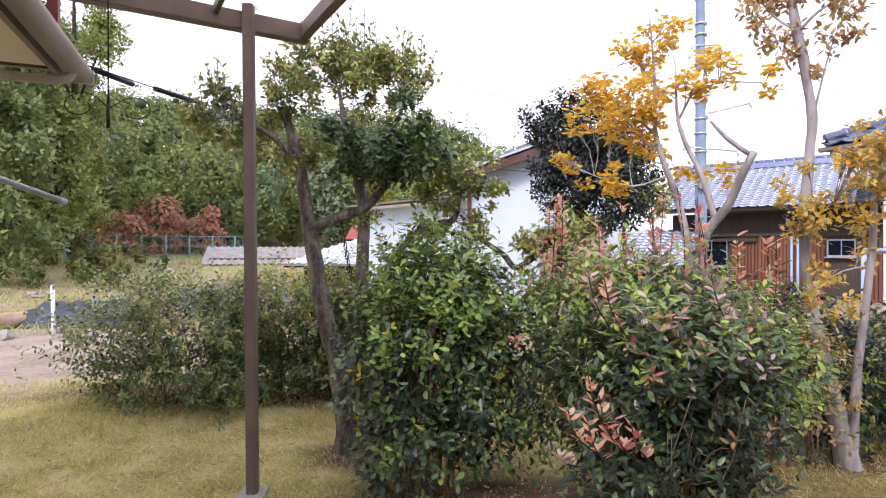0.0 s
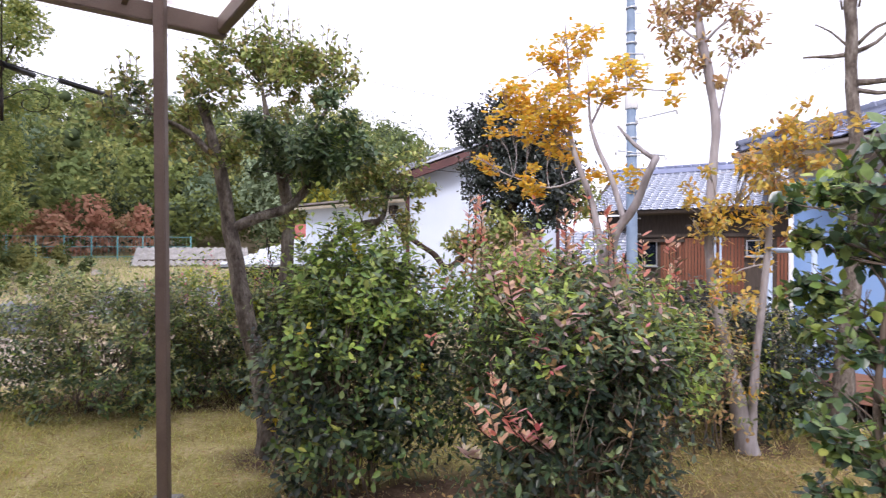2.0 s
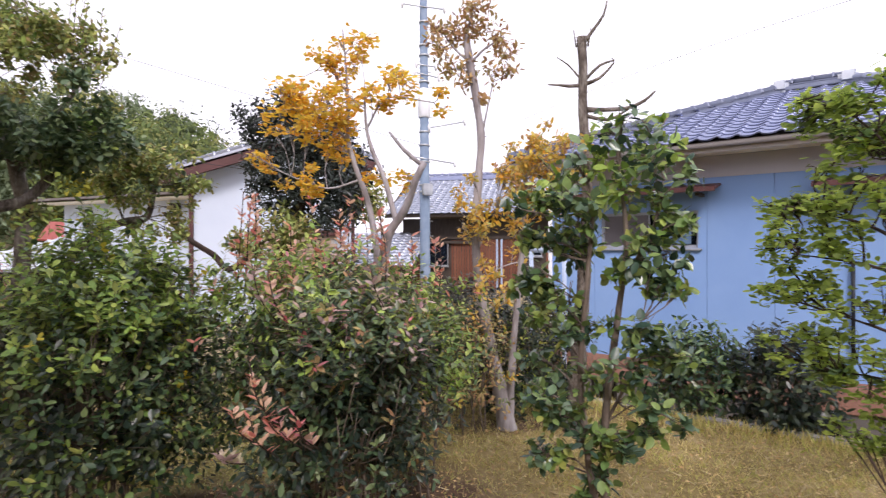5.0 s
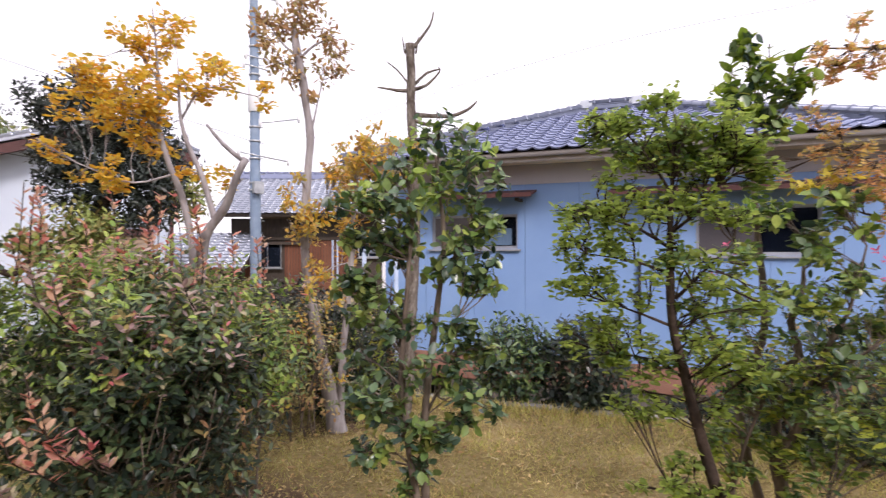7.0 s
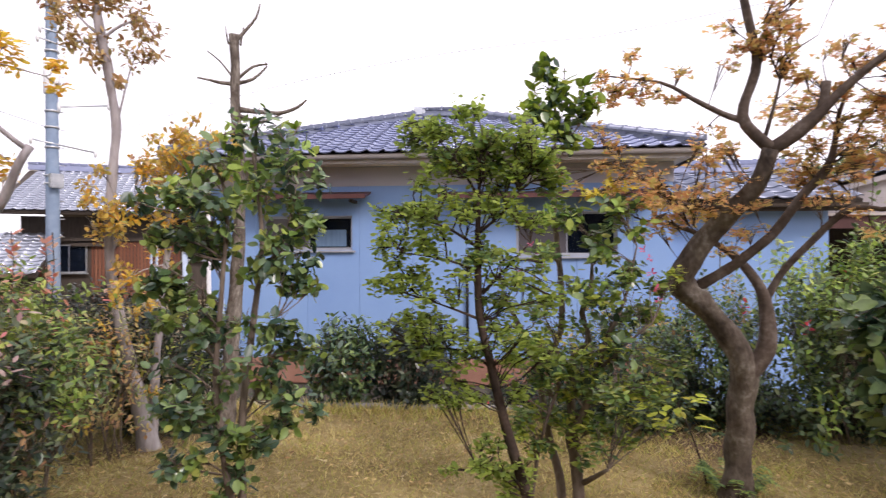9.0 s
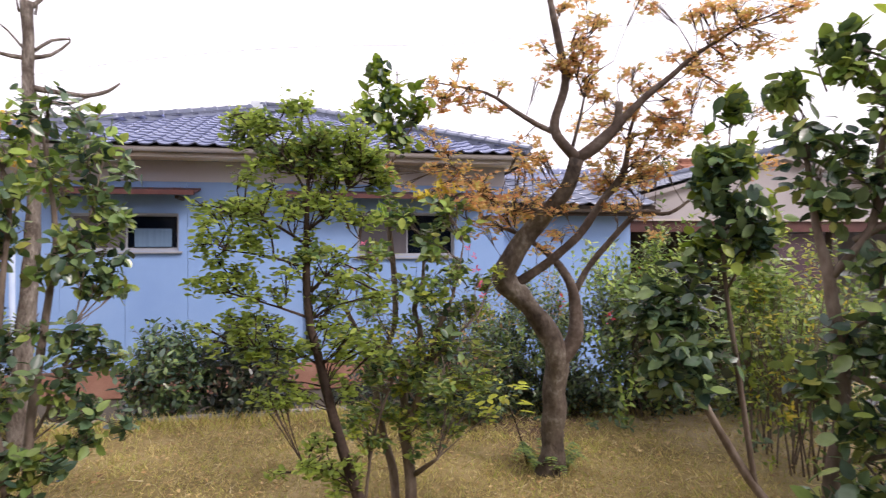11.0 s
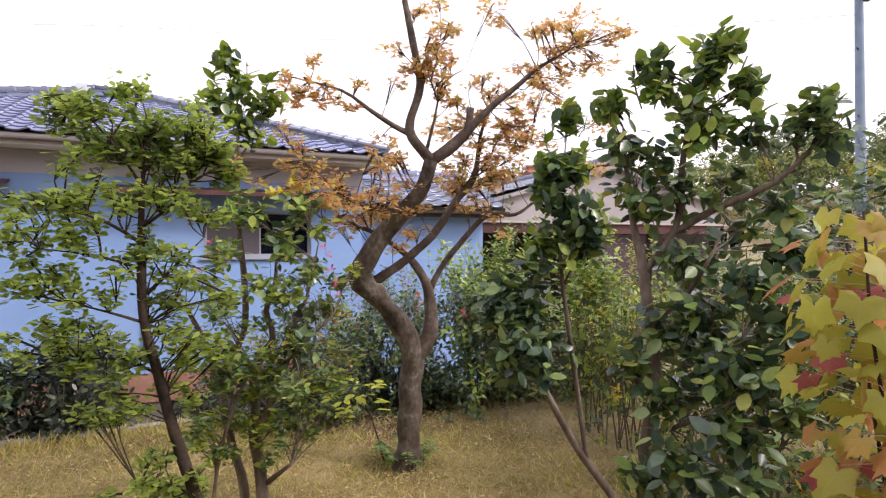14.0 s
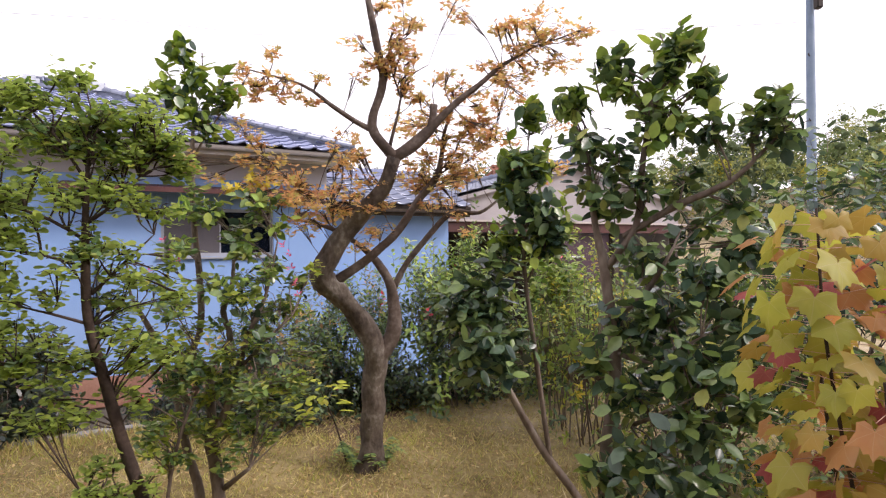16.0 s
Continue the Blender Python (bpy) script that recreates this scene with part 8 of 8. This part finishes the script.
def scatter(name, label, category, count, place, size, lean, material, shape=BLADE, top=None):
    """Many blades or leaves over the ground, in one mesh."""
    xy = place(count)
    z = land(xy[:, 0], xy[:, 1])
    n = len(xy)
    pos = np.column_stack([xy, z])
    al = np.column_stack([RNG.normal(scale=lean, size=(n, 2)), np.ones(n)])
    up = np.column_stack([RNG.normal(size=(n, 2)), RNG.normal(scale=0.2, size=n)])
    ob = leaf_mesh(name, pos, al, up, RNG.uniform(*size, n), shape, material)
    return tagged(ob, label, category, kind="stuff")


def on_lawn(count):
    """Points on the lawn, in loose tufts, fewer further off."""
    k = count * 3
    a, d = RNG.uniform(-0.85, 2.5, k), 1.6 + 6.4 * RNG.random(k) ** 0.8
    p = np.column_stack([0.2 + d * np.sin(a), -0.2 + d * np.cos(a)])
    n = p @ np.array([0.9026, 0.4305])
    west = (p[:, 0] > -4.6) & (p[:, 1] < 6.6)
    tuft = 0.5 + 0.5 * np.sin(p[:, 0] * 2.1 + 1.3 * np.sin(p[:, 1] * 1.7)) * np.cos(p[:, 1] * 2.6 + 0.7)
    bare = 1.3 * np.exp(-(((p[:, 0] - 0.3) / 0.85) ** 2 + ((p[:, 1] - 3.15) / 0.6) ** 2)) + 1.3 * np.exp(-(((p[:, 0] - 1.25) / 0.85) ** 2 + ((p[:, 1] - 2.9) / 0.6) ** 2))
    keep = (n < EDGE) & west & (RNG.random(k) < (0.45 + 0.55 * tuft) * (1 - 0.9 * np.clip(bare, 0, 1)))
    return p[keep][:count]


def on_edge(count):
    u, n = RNG.uniform(-4.5, 5.5, count), EDGE - np.abs(RNG.normal(scale=0.18, size=count))
    return np.column_stack([u * 0.4305 + n * 0.9026, -u * 0.9026 + n * 0.4305])


def on_field(count):
    a, d = np.radians(RNG.uniform(-42, 4, count)), 11.5 + 24 * RNG.random(count) ** 0.8
    return np.column_stack([d * np.sin(a), d * np.cos(a)])


def on_tufts(count):
    k = 150
    c = on_lawn(k)
    i = RNG.integers(0, len(c), count)
    return c[i] + RNG.normal(scale=0.09, size=(count, 2))


def on_beds(count):
    return np.vstack([np.column_stack([RNG.normal(x, s, count // 3), RNG.normal(y, s * 0.7, count // 3)]) for x, y, s in ((0.5, 2.95, 0.5), (1.3, 2.8, 0.5), (3.2, 3.0, 1.1))])


def west_lawn(count):
    p = on_lawn(count * 2)
    k = smooth(1.6, -0.2, p[:, 0] - 0.25 * p[:, 1] + 0.6 * np.sin(p[:, 1] * 3.1))
    return p[RNG.random(len(p)) < k]


def east_lawn(count):
    p = on_lawn(count)
    k = smooth(-0.4, 1.4, p[:, 0] - 0.25 * p[:, 1] + 0.6 * np.sin(p[:, 1] * 3.1))
    return p[RNG.random(len(p)) < k * 0.9 + 0.05]


scatter("lawn_grass", "short yellow-green lawn grass by the track", "grass", 75000, west_lawn, (0.015, 0.05), 0.8, GRASS)
scatter("lawn_grass", "short dry brownish lawn grass with thatch", "grass", 130000, east_lawn, (0.015, 0.06), 0.8, GRASS_THATCH)
scatter("straw", "pale dead straw lying in the lawn", "grass", 16000, on_lawn, (0.03, 0.09), 2.2, STRAW)
scatter("grass_tuft", "taller olive tufts in the lawn", "grass", 14000, on_tufts, (0.03, 0.085), 0.7, GRASS_THATCH)
scatter("edge_grass", "longer dry grass along the lawn's edge", "grass", 5000, on_edge, (0.04, 0.14), 0.45, GRASS_THATCH)
scatter("field_weeds", "rough dry weeds on the field", "weeds", 42000, on_field, (0.07, 0.24), 0.7, WEED)


def fallen():
    xy = np.vstack([on_beds(2400), on_lawn(8500)])
    n = len(xy)
    pos = np.column_stack([xy, land(xy[:, 0], xy[:, 1]) + RNG.uniform(0.012, 0.04, n)])
    a = RNG.uniform(0, 6.28, n)
    ob = leaf_mesh("fallen_leaves", pos, np.column_stack([np.cos(a), np.sin(a), RNG.normal(scale=0.2, size=n)]), np.column_stack([RNG.normal(scale=0.3, size=(n, 2)), np.ones(n)]), RNG.uniform(0.014, 0.026, n) + 0.024 * RNG.random(n) ** 4, LEAFLET, LEAF_FALLEN)
    tagged(ob, "fallen brown and yellow leaves", "leaves", kind="stuff")


fallen()


# ---------------------------------------------------------------- hill forest
def forest(name, label, count, az, dist, size, material, leaf, per):
    """Far woods: lumpy crowns over the hillside, leaf sprays laid over their outsides, in one mesh."""
    pos, al, up, sz, tint = [], [], [], [], []
    core = bmesh.new()
    for _ in range(count):
        a, d = radians(random.uniform(*az)), random.uniform(*dist)
        x, y = d * math.sin(a), d * math.cos(a)
        h = random.uniform(*size)
        z = float(land(x, y))
        r = h * random.uniform(0.26, 0.38)
        tone = random.random()
        for b in range(6):
            q = random.uniform(0, 6.28)
            k = random.uniform(0.2, 0.9)
            w = r * math.sin(math.pi * (0.25 + 0.65 * k)) * random.uniform(0.3, 0.8)
            c = np.array([x + w * math.cos(q), y + w * math.sin(q), z + h * k])
            n = per // 6
            dv = unit(RNG.normal(size=(n, 3)) + np.array([0, 0, 0.25]))
            rr = r * random.uniform(0.4, 0.62)
            pos.append(c + dv * rr * (0.92 + 0.28 * RNG.random((n, 1))))
            side = unit(np.cross(dv, RNG.normal(size=(n, 3))))
            al.append(side + dv * RNG.uniform(-0.2, 0.7, (n, 1)))
            up.append(dv + RNG.normal(scale=0.25, size=(n, 3)))
            sz.append(RNG.uniform(0.6, 1.3, n) * leaf)
            tint.append(np.full(n, min(1, max(0, tone + random.uniform(-0.15, 0.15)))))
            # dark ball inside the crown: its colour stands for the shaded inside
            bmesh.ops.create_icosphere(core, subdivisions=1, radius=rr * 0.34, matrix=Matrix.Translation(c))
    ob = leaf_mesh(name, np.vstack(pos), np.vstack(al), np.vstack(up), np.concatenate(sz), DIAMOND, material)
    me = bpy.data.meshes.new(name)
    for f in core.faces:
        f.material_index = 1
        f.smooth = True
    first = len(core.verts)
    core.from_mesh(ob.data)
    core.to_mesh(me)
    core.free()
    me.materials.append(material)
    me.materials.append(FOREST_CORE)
    values = np.concatenate([np.zeros(first), np.repeat(np.concatenate(tint), 4)]).astype(np.float32)
    me.attributes.new("tint", "FLOAT", "POINT").data.foreach_set("value", values)
    ob.data = me
    return tagged(ob, label, "forest", kind="stuff")


for mat, n, label in ((FOREST, 130, "mixed green forest on the hillside"), (FOREST_DARK, 90, "dark green trees in the hill forest"), (FOREST_OLIVE, 70, "olive green trees in the hill forest"), (FOREST_BLUE, 50, "grey-green trees in the hill forest")):
    forest("hill_forest", label, n, (-52, 14), (40, 95), (6, 10), mat, 0.45, 620)
    forest("forest_edge", label.replace("on the hillside", "at the hill's foot").replace("in the hill forest", "at the hill's foot"), n // 6, (-46, 10), (33, 42), (3.5, 6.5), mat, 0.32, 900)
    forest("hill_forest", label.replace("on the hillside", "beyond the houses").replace("in the hill forest", "beyond the houses"), n // 2, (80, 150), (50, 95), (6, 9), mat, 0.46, 420)
forest("hill_forest", "yellow-brown trees on the hill beyond the houses", 16, (100, 150), (48, 80), (5, 8), FOREST_YELLOW, 0.36, 600)
forest("hill_forest", "yellowing trees among the hill forest", 10, (-44, 2), (36, 75), (4, 7), FOREST_YELLOW, 0.45, 420)
forest("hill_forest", "reddish shrubs at the forest's edge", 12, (-31, -20), (31, 37), (2.0, 3.4), FOREST_RED, 0.3, 420)
forest("field_bushes", "wild green bushes on the weedy field", 12, (-40, -25), (17, 31), (0.5, 1.0), FOREST_LOW, 0.12, 420)
forest("field_bushes", "wild green bushes on the weedy field", 14, (-40, -24), (22, 31), (0.6, 1.3), FOREST_LOW, 0.14, 420)


def hill_tree(az, d, h, r, material):
    x, y = d * math.sin(radians(az)), d * math.cos(radians(az))
    z = float(land(x, y))
    limbs = [[(x, y, z - 0.2, 0.22), (x + 0.1, y, z + h * 0.4, 0.16), (x, y + 0.1, z + h * 0.9, 0.05)]]
    clumps = []
    for i in range(20):
        k = random.uniform(0.15, 1.0)
        a = random.uniform(0, 6.28)
        w = r * math.sin(math.pi * (0.12 + 0.8 * k)) * random.uniform(0.35, 0.95)
        clumps.append((x + w * math.cos(a), y + w * math.sin(a), z + h * k, r * random.uniform(0.28, 0.45)))
        if i % 3 == 0:
            limbs.append([(x, y, z + h * k * 0.7, 0.07), (x + w * 0.5 * math.cos(a), y + w * 0.5 * math.sin(a), z + h * k * 0.85, 0.05), (x + w * math.cos(a), y + w * math.sin(a), z + h * k, 0.02)])
    tree("forest_tree", "tall dense green tree at the field's edge", "tree", limbs, [(clumps, material, DIAMOND, 0.26, 62, 7, 0.9)], BARK_DARK, 1, group="trees at the field's edge")


for az, d, h, r, m in ((-39, 25, 13, 2.6, EDGE_TREE), (-35.5, 27, 12.5, 2.4, EDGE_TREE_DARK), (-31.5, 30, 13.5, 2.2, EDGE_TREE), (-37, 22, 6, 2.0, EDGE_TREE_DARK), (-33, 27, 6, 2.0, EDGE_TREE), (-42, 24, 12, 2.6, EDGE_TREE_DARK)):
    hill_tree(az, d, h, r, m)
